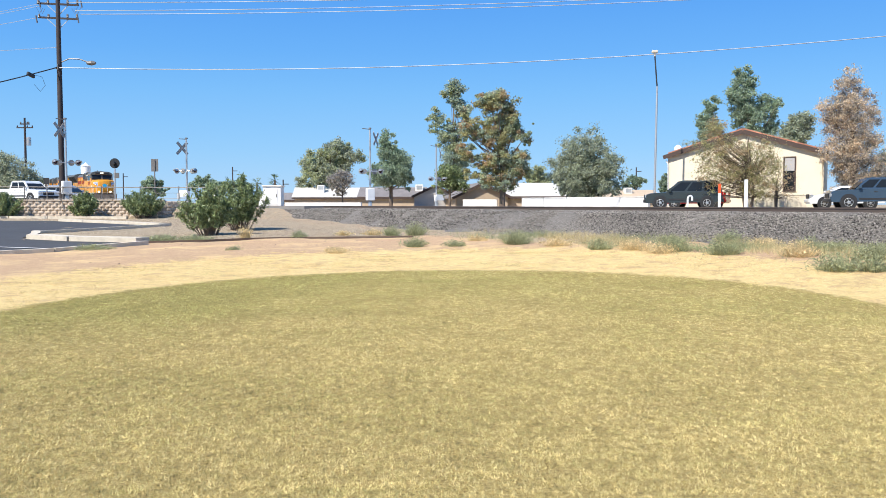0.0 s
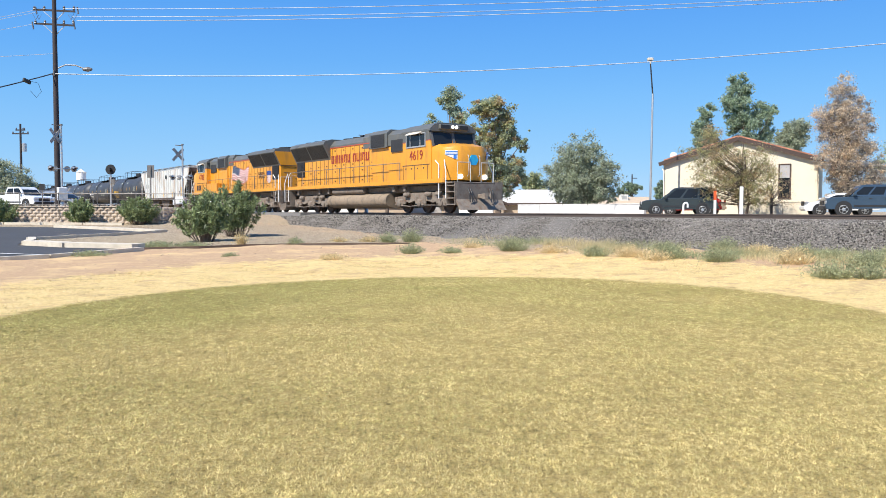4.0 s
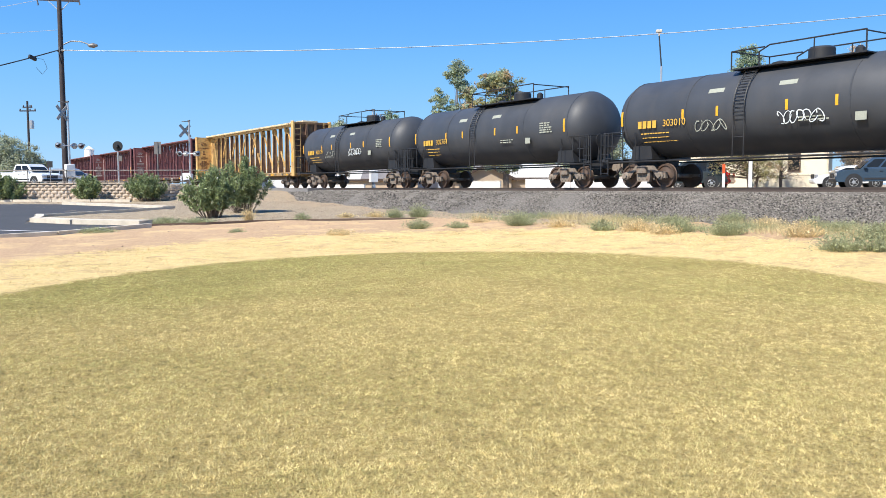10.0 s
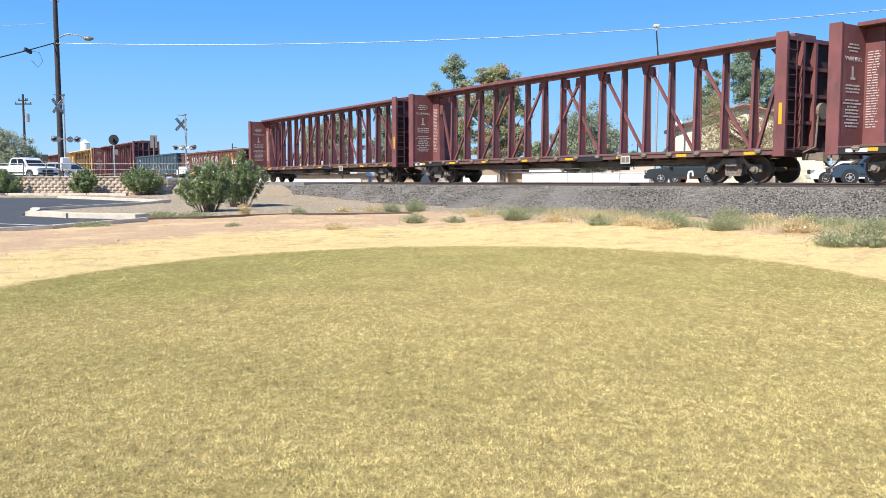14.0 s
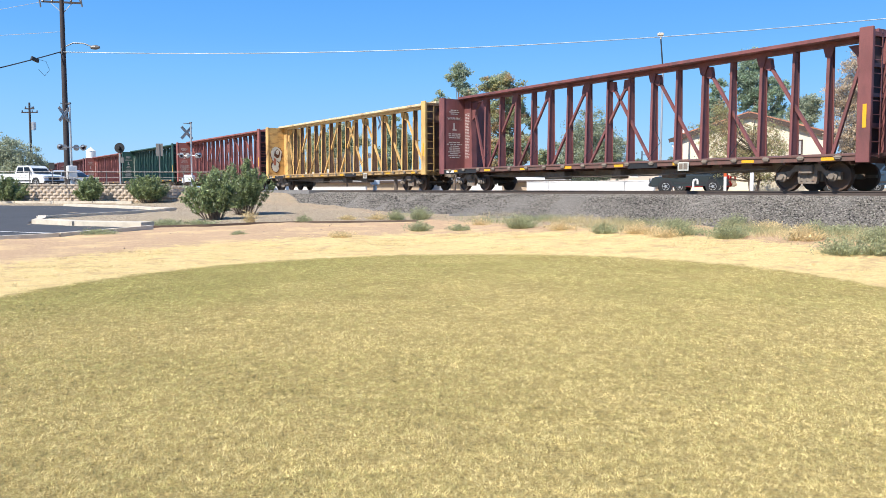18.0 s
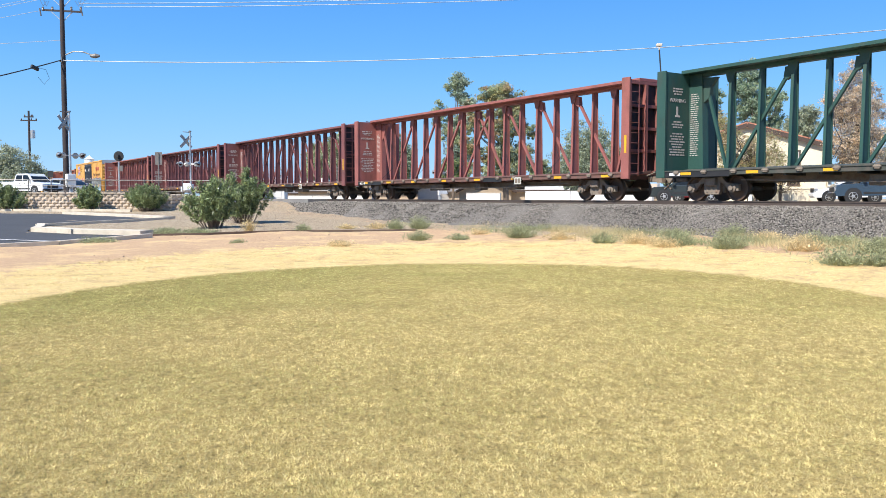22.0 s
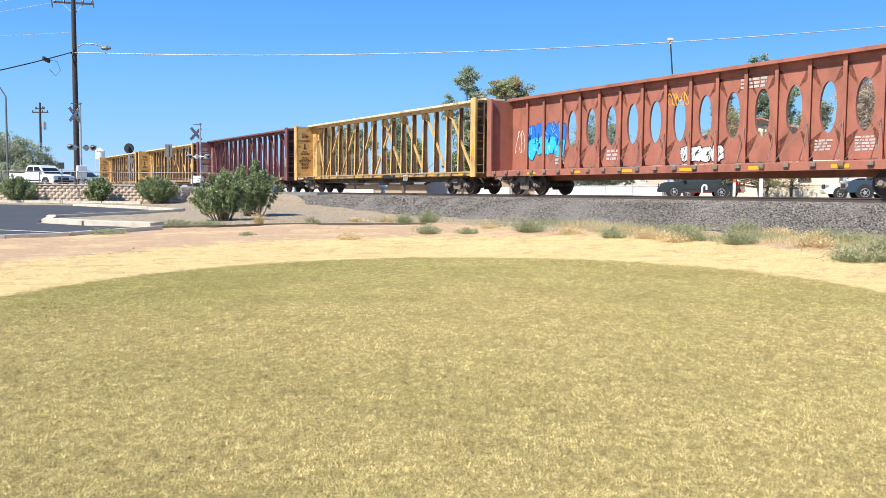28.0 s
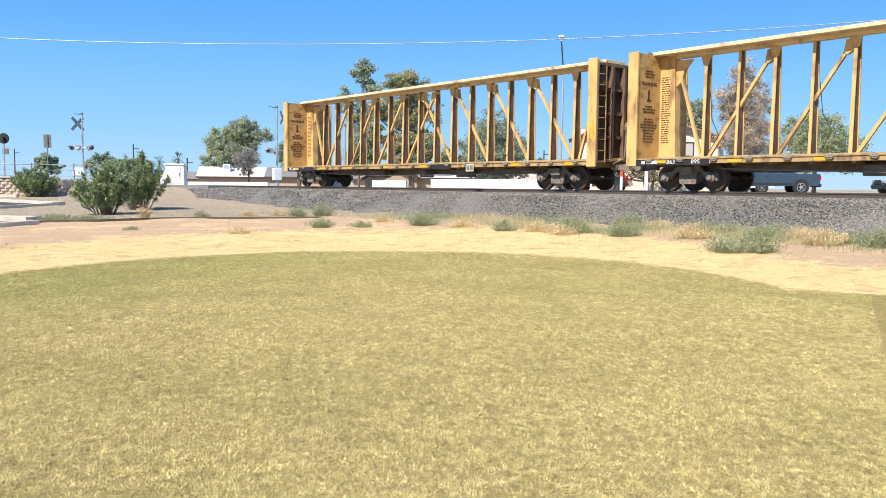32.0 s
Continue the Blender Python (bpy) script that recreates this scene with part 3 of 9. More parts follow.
    for sd in (-1, 1):
        x = 1.4
        while x > -9.6:
            g.box(x - 0.012, x + 0.012, sd * 0.985 - 0.008, sd * 0.985 + 0.008, 1.82, 4.15 if -4.5 < x < 1.2 else 3.45)
            x -= 0.62
        for z in (2.0, 2.6, 3.0, 3.95):
            x = 1.15
            while x > (-9.6 if z < 3.5 else -4.5):
                g.box(x - 0.05, x + 0.05, sd * 0.99 - 0.02, sd * 0.99 + 0.02, z, z + 0.07)
                x -= 1.24
    S2("hood_door_seam", g, "hopper_dark", hood)
    g = Geo()
    g.prism([(-0.99, 4.21), (-0.99, 4.34), (-0.7, 4.68), (0.7, 4.68), (0.99, 4.34), (0.99, 4.21)], "x", -4.9, 1.58)
    P("hood_roof", g, "loco_grey", hood, "grey hood roof")
    g = Geo()
    for sd in (-1, 1):
        g.box(-4.6, 1.0, sd * 0.995 - 0.012, sd * 0.995 + 0.012, 4.17, 4.23)
        g.beam((1.0, sd * 0.997, 4.2), (0.75, sd * 0.997, 3.88), 0.06, 0.02, (0, 1, 0))
    S2("red_stripe", g, "stripe_red", hood, "thin red stripe")
    # flared radiators
    g = Geo()
    g.prism([(-0.985, 3.46), (-1.48, 4.46), (-1.4, 4.64), (-0.9, 4.80), (0.9, 4.80), (1.4, 4.64), (1.48, 4.46), (0.985, 3.46)], "x", -9.98, -4.5)
    rad = P("radiator_housing", g, "loco_grey", t, "grey flared radiator housing")
    P("end_plate", Geo().prism([(-0.97, 3.5), (-1.45, 4.42), (-1.37, 4.50), (1.37, 4.50), (1.45, 4.42), (0.97, 3.5)], "x", -10.015, -9.983), "loco_yellow", rad, "yellow end sheet")
    for x0, x1 in ((-7.15, -4.65), (-9.8, -7.3)):
        g = Geo()
        for sd in (-1, 1):
            a, b = Vector((0, sd * 1.035, 3.58)), Vector((0, sd * 1.475, 4.40))
            nn = Vector((0, sd * (b.z - a.z), -abs(b.y - a.y))).normalized() * 0.015
            g.add([(x0, a.y + nn.y, a.z + nn.z), (x1, a.y + nn.y, a.z + nn.z), (x1, b.y + nn.y, b.z + nn.z), (x0, b.y + nn.y, b.z + nn.z)], [(0, 1, 2, 3)])
            for k in range(22):
                x = x0 + (x1 - x0) * (k + 0.5) / 22
                g.beam((x, a.y + nn.y, a.z), (x, b.y + nn.y, b.z), 0.02, 0.03)
        S2("radiator_grille", g, "grille", rad)
    g = Geo()
    for x in (-9.0, -7.7, -6.4, -3.2, -1.9):
        z = 4.80 if x < -4.6 else 4.68
        g.lathe([(z - 0.05, 0.62), (z + 0.09, 0.62), (z + 0.1, 0.5), (z + 0.06, 0.1)], 18, "z", (x, 0, 0))
    E("roof_fan", g, "grille", rad)
    g = Geo()
    for sd in (-1, 1):
        g.box(-9.75, -8.5, sd * 0.99 - 0.03, sd * 0.99 + 0.03, 2.45, 3.5)
        for k in range(13):
            g.box(-9.72 + 0.095 * k, -9.67 + 0.095 * k, sd * 1.03 - 0.02, sd * 1.03 + 0.02, 2.5, 3.45)
    S2("side_grille", g, "grille", hood, "rusty slatted side grille")
    g = Geo()
    for k in range(5):
        z = 2.1 + 0.42 * k
        g.path([(-9.86, -0.72, z), (-9.96, -0.68, z), (-9.96, -0.22, z), (-9.86, -0.18, z)], 0.02)
        g.path([(-9.86, 0.72, z), (-9.96, 0.68, z), (-9.96, 0.22, z), (-9.86, 0.18, z)], 0.02)
    S2("end_grab_iron", g, "hopper_dark", hood)
    g = Geo()
    for y in (-0.13, 0.13):
        g.lathe([(-9.85, 0.12), (-10.0, 0.12), (-10.0, 0.02)], 12, "x", (0, y, 3.95))
    P("rear_headlight", g, "loco_grey", hood)
    # horn and antenna
    g = Geo()
    g.box(-1.9, -1.4, -0.2, 0.2, 4.68, 4.74)
    for y in (-0.16, 0.0, 0.16):
        g.rod((-1.9, y, 4.82), (-1.45, y, 4.82), 0.03, 8, 0.09)
    P("air_horn", g, "black", hood)
    g = Geo().lathe([(4.80, 0.22), (4.90, 0.22), (4.94, 0.12)], 14, "z", (6.4, 0.3, 0)).lathe([(4.80, 0.05), (5.0, 0.03)], 8, "z", (7.5, -0.4, 0))
    P("antenna", g, "loco_grey", cab)
    # walkway handrails, one each side
    for sd in (-1, 1):
        g = Geo()
        x = 5.2
        while x > -9.9:
            g.rod((x, sd * 1.47, 1.6), (x, sd * 1.47, 2.78), 0.024, 6)
            x -= 1.86
        g.path([(5.2, sd * 1.47, 2.78), (-9.9, sd * 1.47, 2.78)], 0.022, 6)
        P("handrail", g, "under", t, "thin walkway handrail")
        for x, d in ((-10.6, -1), (9.6, 1)):
            P("step_handrail", Geo().path([(x - 0.4 * d, sd * 1.5, 0.75), (x - 0.4 * d, sd * 1.5, 2.5), (x - 0.75 * d, sd * 1.5, 2.75)], 0.028, 6), "white", t, "white step handrail")
            P("step_handrail", Geo().path([(x + 0.25 * d, sd * 1.5, 0.75), (x + 0.25 * d, sd * 1.5, 2.1), (x - 0.05 * d, sd * 1.4, 2.75)], 0.028, 6), "white", t, "white step handrail")
    # steps and pilots
    for x, d in ((10.3, 1), (-10.3, -1)):
        for sd in (-1, 1):
            g = Geo()
            for k in range(4):
                z = 0.42 + 0.32 * k
                g.box(x - 0.355, x + 0.355, sd * 1.3 - 0.22, sd * 1.3 + 0.22, z, z + 0.05)
            g.box(x - 0.4, x - 0.36, sd * 1.3 - 0.22, sd * 1.3 + 0.22, 0.4, 1.6)
            g.box(x + 0.36, x + 0.4, sd * 1.3 - 0.22, sd * 1.3 + 0.22, 0.4, 1.6)
            pieces("step", g, M["under"], t)
        g = Geo()
        g.prism([(x + 0.30 * d, 1.5), (x + 0.42 * d, 1.5), (x + 0.42 * d, 0.7), (x + 0.85 * d, 0.16), (x + 0.70 * d, 0.16), (x + 0.30 * d, 0.7)], "y", -1.45, 1.45)
        P("pilot", g, "under")
        g = Geo()
        for y in (-0.75, -0.6, 0.6, 0.75):
            g.path([(x + 0.45 * d, y, 1.25), (x + 0.62 * d, y, 1.0), (x + 0.65 * d, y, 0.55)], 0.028, 6)
        S2("air_hose", g, "black")
        coupler(t, x + 0.75 * d, d)
        g = Geo()
        for y in (-1.15, 1.15):
            g.path([(x + 0.1 * d, y, 1.6), (x + 0.1 * d, y, 2.6), (x + 0.1 * d, y * 0.3, 2.6), (x + 0.1 * d, y * 0.3, 1.6)], 0.022, 6)
        S2("end_railing", g, "pipe")
    # fuel tank and air reservoirs
    g = Geo()
    g.prism([(1.45 * math.copysign(abs(math.cos(q * 0.2244)) ** 0.6, math.cos(q * 0.2244)), 0.72 + 0.47 * math.copysign(abs(math.sin(q * 0.2244)) ** 0.7, math.sin(q * 0.2244))) for q in range(28)], "x", -4.05, 3.6)
    P("fuel_tank", g, "fuel", t, "dusty brown fuel tank", True)
    g = Geo()
    for sd in (-1, 1):
        g.lathe([(-3.6, 0.05), (-3.55, 0.2), (0.6, 0.2), (0.65, 0.05)], 12, "x", (0, sd * 1.15, 1.34))
    E("air_reservoir", g, "under", t, "", True)
    g = Geo()
    g.box(2.8, 4.1, 1.15, 1.51, 1.8, 2.5, 0.03)
    g.box(4.15, 5.45, 1.15, 1.51, 1.8, 2.5, 0.03)
    E("battery_box", g, "loco_yellow", t, "yellow battery box beside the walkway")
    # trucks
    for cx in (-7.0, 7.0):
        g = Geo()
        for sd in (-1, 1):
            y0, y1 = sd * 1.12 - 0.1, sd * 1.12 + 0.1
            g.prism([(-2.75, 0.62), (-2.75, 0.88), (-1.6, 0.95), (-1.2, 1.1), (1.2, 1.1), (1.6, 0.95), (2.75, 0.88), (2.75, 0.62), (1.7, 0.66), (1.2, 0.55), (0.7, 0.66), (-0.7, 0.66), (-1.2, 0.55), (-1.7, 0.66)], "y", y0, y1)
            for ax in (-2.1, 0, 2.1):
                g.box(ax - 0.32, ax + 0.32, sd * 1.18 - 0.12, sd * 1.18 + 0.12, 0.34, 0.76, 0.04)
                g.lathe([(sd * 1.28, 0.2), (sd * 1.36, 0.19), (sd * 1.40, 0.1)], 12, "y", (ax, 0, 0.53))
                for e in (-0.42, 0.42):
                    g.rod((ax + e, sd * 1.2, 0.5), (ax + e, sd * 1.2, 0.86), 0.1, 8)
            for ax in (-1.3, 0.9, 1.9):
                g.lathe([(-0.22, 0.13), (0.2, 0.13), (0.26, 0.06)], 10, "x", (ax, sd * 1.3, 1.0))
            g.path([(-2.6, sd * 1.3, 0.45), (-1.0, sd * 1.32, 0.35), (0.2, sd * 1.3, 0.42), (2.6, sd * 1.3, 0.4)], 0.03)
        g.box(-2.4, 2.4, -0.7, 0.7, 0.6, 1.05, 0.05)
        tr = P("truck", g, "under", t, "", True)
        tr.location = (cx, 0, 0)
        for ax in (-2.1, 0, 2.1):
            for sd in (-1, 1):
                part("wheel", shared(("lw", ax, sd), lambda: wheel_geo(0.53, (ax, 0.75 * sd, 0.53), sd).mesh("wheel", M["wheel"], True)), None, tr)
    rng = random.Random(5)
    for sd in (-1, 1):
        y = sd * 0.993
        if second:
            # waving flag decal
            def fy(u):
                return 0.13 * math.sin(u * 7.0 + 0.5) + 0.06 * math.sin(u * 15)
            L, x0 = 3.7, 0.15
            reds, whites, blue, stars, pole = Geo(), Geo(), Geo(), Geo(), Geo()
            for k in range(13):
                for i in range(20):
                    u0, u1 = i / 20, (i + 1) / 20
                    z = lambda u, kk: 3.62 - 1.18 * kk / 13 + fy(u) * 0.9 - 0.10 * u + (1 - u) * 0.12
                    q = [(x0 - 0.28 * (kk / 13) * 0 - L * u + 0.30 * (kk / 13), y, z(u, kk)) for u, kk in ((u0, k), (u1, k), (u1, k + 1), (u0, k + 1))]
                    if u0 < 0.42 and k < 7:
                        blue.add(q, [(0, 1, 2, 3)])
                        if i % 2 == 0 and k % 2 == 0 or i % 2 and k % 2:
                            cx, cz = sum(p[0] for p in q) / 4, sum(p[2] for p in q) / 4
                            stars.add([(cx - 0.03, y * 1.003, cz), (cx, y * 1.003, cz + 0.035), (cx + 0.03, y * 1.003, cz), (cx, y * 1.003, cz - 0.035)], [(0, 1, 2, 3)])
                    else:
                        (reds if k % 2 == 0 else whites).add(q, [(0, 1, 2, 3)])
            pole.beam((x0 - 0.02, y, 3.75), (x0 + 0.62, y, 1.72), 0.01, 0.035)
            P("flag_red_stripe", reds, "flag_red", hood, "waving flag decal, red stripes")
            P("flag_white_stripe", whites, "letter_white", hood, "waving flag decal, white stripes")
            P("flag_canton", blue, "flag_blue", hood, "waving flag decal, blue field")
            P("flag_star", stars, "letter_white", hood, "small white stars")
            P("flag_staff", pole, "letter_white", hood)
            words("BUILDING", 0.30, M["letter_black"], hood, (-6.25, sd * 0.99, 3.0), sd, "lettering", "black lettering")
            words("AMERICA", 0.30, M["letter_black"], hood, (-6.25, sd * 0.99, 2.72), sd, "lettering", "black lettering")
            sh = [(0, -0.52), (0.36, -0.38), (0.42, 0.1), (0.46, 0.36), (0.2, 0.46), (0, 0.42), (-0.2, 0.46), (-0.46, 0.36), (-0.42, 0.1), (-0.36, -0.38)]
            g = Geo().add([(-7.78 + a, y * 1.002, 2.72 + c) for a, c in sh], [tuple(range(10))])
            P("emblem_field", g, "letter_white", hood, "plain white shield shape")
            g = Geo().add([(-7.78 + a, y * 1.006, 2.72 + c) for a, c in ((0.42, 0.1), (0.46, 0.36), (0.2, 0.46), (0, 0.42), (-0.2, 0.46), (-0.46, 0.36), (-0.42, 0.1))], [tuple(range(7))])
            P("emblem_top", g, "navy", hood, "plain blue shield head")
            g = Geo()
            for k in range(5):
                xx = -7.78 - 0.32 + 0.16 * k
                g.box(xx - 0.035, xx + 0.035, y * 1.004 - 0.002, y * 1.004 + 0.002, 2.32, 2.8)
            P("emblem_stripe", g, "flag_red", hood)
        else:
            # the owner's name as plain red blocks
            g = Geo()
            xs = 0.75
            for k in range(13):
                if k == 5:
                    xs -= 0.3
                    continue
                w = (0.36, 0.36, 0.12, 0.4, 0.36, 0, 0.32, 0.36, 0.34, 0.12, 0.28, 0.12, 0.34)[k]
                z0, z1 = 3.17, 3.70
                g.box(xs - 0.11, xs, y - 0.006, y + 0.006, z0, z1)
                if w > 0.2:
                    zc = (z0, z1 - 0.11, (z0 + z1) / 2 - 0.05)[k % 3]
                    g.box(xs - w, xs - w + 0.11, y - 0.006, y + 0.006, z0 + 0.05 * (k % 2), z1)
                    g.box(xs - w + 0.11, xs - 0.11, y - 0.006, y + 0.006, zc, zc + 0.11)
                xs -= w + 0.12
            E("owner_name_block", g, "letter_red", hood, "red owner's name as plain blocks")
    return t


def scrawl(rng, x0, x1, z0, z1, y, n, w, mats, parent, name="spray_tag", label=""):
    """Spray-painted strokes on the plane y: looping ribbons."""
    for k, mk in enumerate(mats):
        g = Geo()
        for i in range(n):
            cx = x0 + (x1 - x0) * (i + 0.5) / n
            pts = []
            a, b = rng.uniform(0, 6.28), rng.uniform(0.8, 1.6)
            for j in range(9):
                u = j / 8
                pts.append((cx + (x1 - x0) / n * 0.62 * math.sin(a + u * 5.5), (z0 + z1) / 2 + (z1 - z0) * 0.46 * math.sin(b * u * 5 + a * 1.7 + k)))
            for p, q in zip(pts, pts[1:]):
                d = Vector((q[0] - p[0], 0, q[1] - p[1]))
                if d.length < 1e-3:
                    continue
                e = d.cross(Vector((0, 1, 0))).normalized() * (w * rng.uniform(0.6, 1.2) / 2)
                yy = y - 0.003 * (k + 1)
                g.add([(p[0] + e.x, yy, p[1] + e.z), (q[0] + e.x, yy, q[1] + e.z), (q[0] - e.x, yy, q[1] - e.z), (p[0] - e.x, yy, p[1] - e.z)], [(0, 1, 2, 3)])
        part(name, g, M[mk], parent, label)


def throw_up(rng, x0, x1, z0, z1, y, n, low, high, edge, glint, parent, label):
    """Block-shaped spray-painted letters that cannot be read: dark outline, two-tone fill, dark counters and pale glints."""
    layers = {k: Geo() for k in ("edge", "high", "low", "counter", "glint")}
    cell = (x1 - x0) / n
    for i in range(n):
        cx, cz = x0 + cell * (i + 0.5) + rng.uniform(-0.05, 0.05) * cell, (z0 + z1) / 2 + rng.uniform(-0.06, 0.06) * (z1 - z0)
        rx, rz, lean = cell * rng.uniform(0.50, 0.62), (z1 - z0) * rng.uniform(0.42, 0.52), rng.uniform(-0.15, 0.35)
        pts = []
        for j in range(14):
            a = 2 * math.pi * (j + rng.uniform(-0.25, 0.25)) / 14
            c, q = math.cos(a), math.sin(a)
            k = (abs(c) ** 4 + abs(q) ** 4) ** -0.25 * rng.uniform(0.78, 1.06)
            pts.append((cx + rx * k * c + lean * rx * q, cz + rz * k * q))
        out = [(cx + (p - cx) * 1.0 + math.copysign(0.03, p - cx), cz + (q - cz) * 1.0 + math.copysign(0.03, q - cz)) for p, q in pts]
        zm = cz + rng.uniform(-0.05, 0.15) * rz
        f = [tuple(range(14))]
        layers["edge"].add([(p, y - 0.002 - 0.0004 * i, q) for p, q in out], f)
        layers["high"].add([(p, y - 0.012 - 0.0004 * i, q) for p, q in pts], f)
        layers["low"].add([(p, y - 0.022 - 0.0004 * i, min(q, zm + 0.06 * math.sin(9 * p))) for p, q in pts], f)
        for h in range(2):
            ux, uz, w, l = cx + rng.uniform(-0.45, 0.45) * rx, cz + rng.uniform(-0.5, 0.5) * rz, rng.uniform(0.05, 0.13) * rx * 2, rng.uniform(0.15, 0.32) * rz
            layers["counter"].add([(ux - w, y - 0.032, uz - l), (ux + w * 0.6, y - 0.032, uz - l * 0.8), (ux + w, y - 0.032, uz + l * 0.7), (ux - w * 0.3, y - 0.032, uz + l)], [(0, 1, 2, 3)])
        for h in range(7):
            a = pts[rng.randrange(14)]
            b = (a[0] * 0.45 + cx * 0.55, a[1] * 0.45 + cz * 0.55)
            layers["glint"].beam((a[0] * 0.9 + cx * 0.1, y - 0.034, a[1] * 0.9 + cz * 0.1), (b[0], y - 0.034, b[1]), 0.03, 0.003, (0, 1, 0))
    for k, mk in (("edge", edge), ("high", high), ("low", low), ("counter", edge), ("glint", glint)):
        if k in ("high", "low", "edge"):
            pieces("graffiti_outline" if k == "edge" else "graffiti_fill", layers[k], M[mk], parent, label)
        else:
            part("graffiti_" + k, layers[k], M[mk], parent, label)


# ---- covered hopper ----
def covered_hopper():
    t = thing("covered_hopper_car", "chalky pale grey covered hopper car with rust streaks", "hopper car", Matrix())
    P = lambda name, g, mat, parent=t, lab="", sm=False: part(name, g, M[mat], parent, lab, sm)
    H = 8.8
    g = Geo()
    for sd in (-1, 1):
        y0, y1 = sd * 1.44, sd * 1.48
        g.prism([(-7.25, 1.42), (7.25, 1.42), (7.25, 2.1), (H, 3.9), (H, 4.28), (-H, 4.28), (-H, 3.9), (-7.25, 2.1)], "y", y0, y1)
    body = pieces("side_sheet", g, M["hopper"], t, "chalky grey side sheet streaked with rust")[0]
    g = Geo()
    g.prism([(-1.48, 4.26), (-1.3, 4.40), (0, 4.5), (1.3, 4.40), (1.48, 4.26)], "x", -H, H)
    P("roof", g, "hopper", t)
    g = Geo()
    for sd in (-1, 1):
        g.box(-H, H, sd * 0.62 - 0.02, sd * 0.62 + 0.02, 4.44, 4.54)
        g.box(-H - 0.25, H + 0.25, sd * 1.44 - 0.05, sd * 1.44 + 0.07, 4.26, 4.36)
        for k in range(9):
            x = -H + 0.4 + k * 2 * (H - 0.4) / 8
            g.box(x - 0.02, x + 0.02, min(sd * 0.6, sd * 1.44), max(sd * 0.6, sd * 1.44), 4.36, 4.51)
        g.box(-H, H, sd * 1.3 - 0.15, sd * 1.3 + 0.15, 4.50, 4.525)
    P("running_board", g, "galv", t, "galvanised roof walkway")
    g = Geo()
    for sd in (-1, 1):
        for k in range(18):
            x = -6.9 + k * 13.8 / 17
            g.prism([(x - 0.055, sd * 1.48), (x - 0.035, sd * 1.555), (x + 0.035, sd * 1.555), (x + 0.055, sd * 1.48)], "z", 1.42, 4.26)
    pieces("side_rib", g, M["hopper"], body)
    g = Geo()
    for sd in (-1, 1):
        g.box(-H, H, sd * 1.46 - 0.08, sd * 1.46 + 0.08, 1.24, 1.44)
    P("side_sill", g, "hopper_dark", t)
    g = Geo()
    for e in (-1, 1):
        g.prism([(e * H, 4.2), (e * H, 3.9), (e * 5.9, 1.5), (e * 5.0, 0.5), (e * 4.9, 0.6), (e * 5.6, 1.6)], "y", -1.4, 1.4)
    pieces("slope_sheet", g, M["hopper_dark"], t, "dark slope sheet")
    g = Geo()
    for cx in (-4.0, 0, 4.0):
        g.prism([(cx - 2.0, 1.45), (cx - 0.8, 0.42), (cx + 0.8, 0.42), (cx + 2.0, 1.45)], "y", -1.25, 1.25)
        g.box(cx - 0.5, cx + 0.5, -0.9, 0.9, 0.26, 0.38)
    pieces("hopper_bay", g, M["hopper_dark"], t, "dark hopper bay")
    g = Geo()
    g.box(-8.7, 8.7, -0.3, 0.3, 0.86, 1.2)
    for e in (-1, 1):
        g.box(e * 8.2 - 0.35, e * 8.2 + 0.35, -1.45, 1.45, 1.2, 1.3)
        for y in (-1.3, -0.5, 0.5, 1.3):
            g.beam((e * 8.45, y, 1.25), (e * 8.6, y, 4.2), 0.09, 0.09)
    P("end_sill", g, "hopper_dark", t)
    g = Geo()
    for e in (-1, 1):
        for sd in (-1, 1):
            ladder_geo(g, e * 8.4, sd * 1.52, 0.7, 3.4, 0.45)
            ladder_geo(g, e * 8.75, sd * 1.0, 1.2, 4.4, 0.45, "y")
    P("ladder", g, "hopper", t)
    g = Geo()
    for k, x in enumerate((-6.5, -3.6, 0.4, 3.6, 6.7)):
        g.box(x - 0.05, x + 0.05, -1.57, -1.56, 1.5, 2.0 if k < 4 else 2.4)
    P("reflector", g, "reflect", body)
    g = Geo()
    for k in range(3):
        g.box(-6.55 + 0.82 * k, -6.2 + 0.82 * k, -1.492, -1.486, 2.55, 2.98)
    P("reporting_mark", g, "letter_black", body, "faded dark reporting mark")
    for k, c in enumerate("4532"):
        words(c, 0.62, M["letter_black"], body, (-6.35 + 0.82 * k, -1.49, 2.12), -1, "car_number", "faded dark car number")
    g = Geo()
    rng = random.Random(8)
    bars(g, 3.3, 3.9, 1.75, 1.98, -1.49, 2, rng)
    bars(g, 5.7, 6.15, 1.8, 2.1, -1.49, 2, rng)
    g.box(1.0, 1.45, -1.56, -1.552, 3.4, 3.75)
    P("data_stencil", g, "letter_black", body)
    for x in (-6.6, 6.6):
        freight_truck(t, x)
    coupler(t, 8.3, 1), coupler(t, -8.3, -1)
    return t


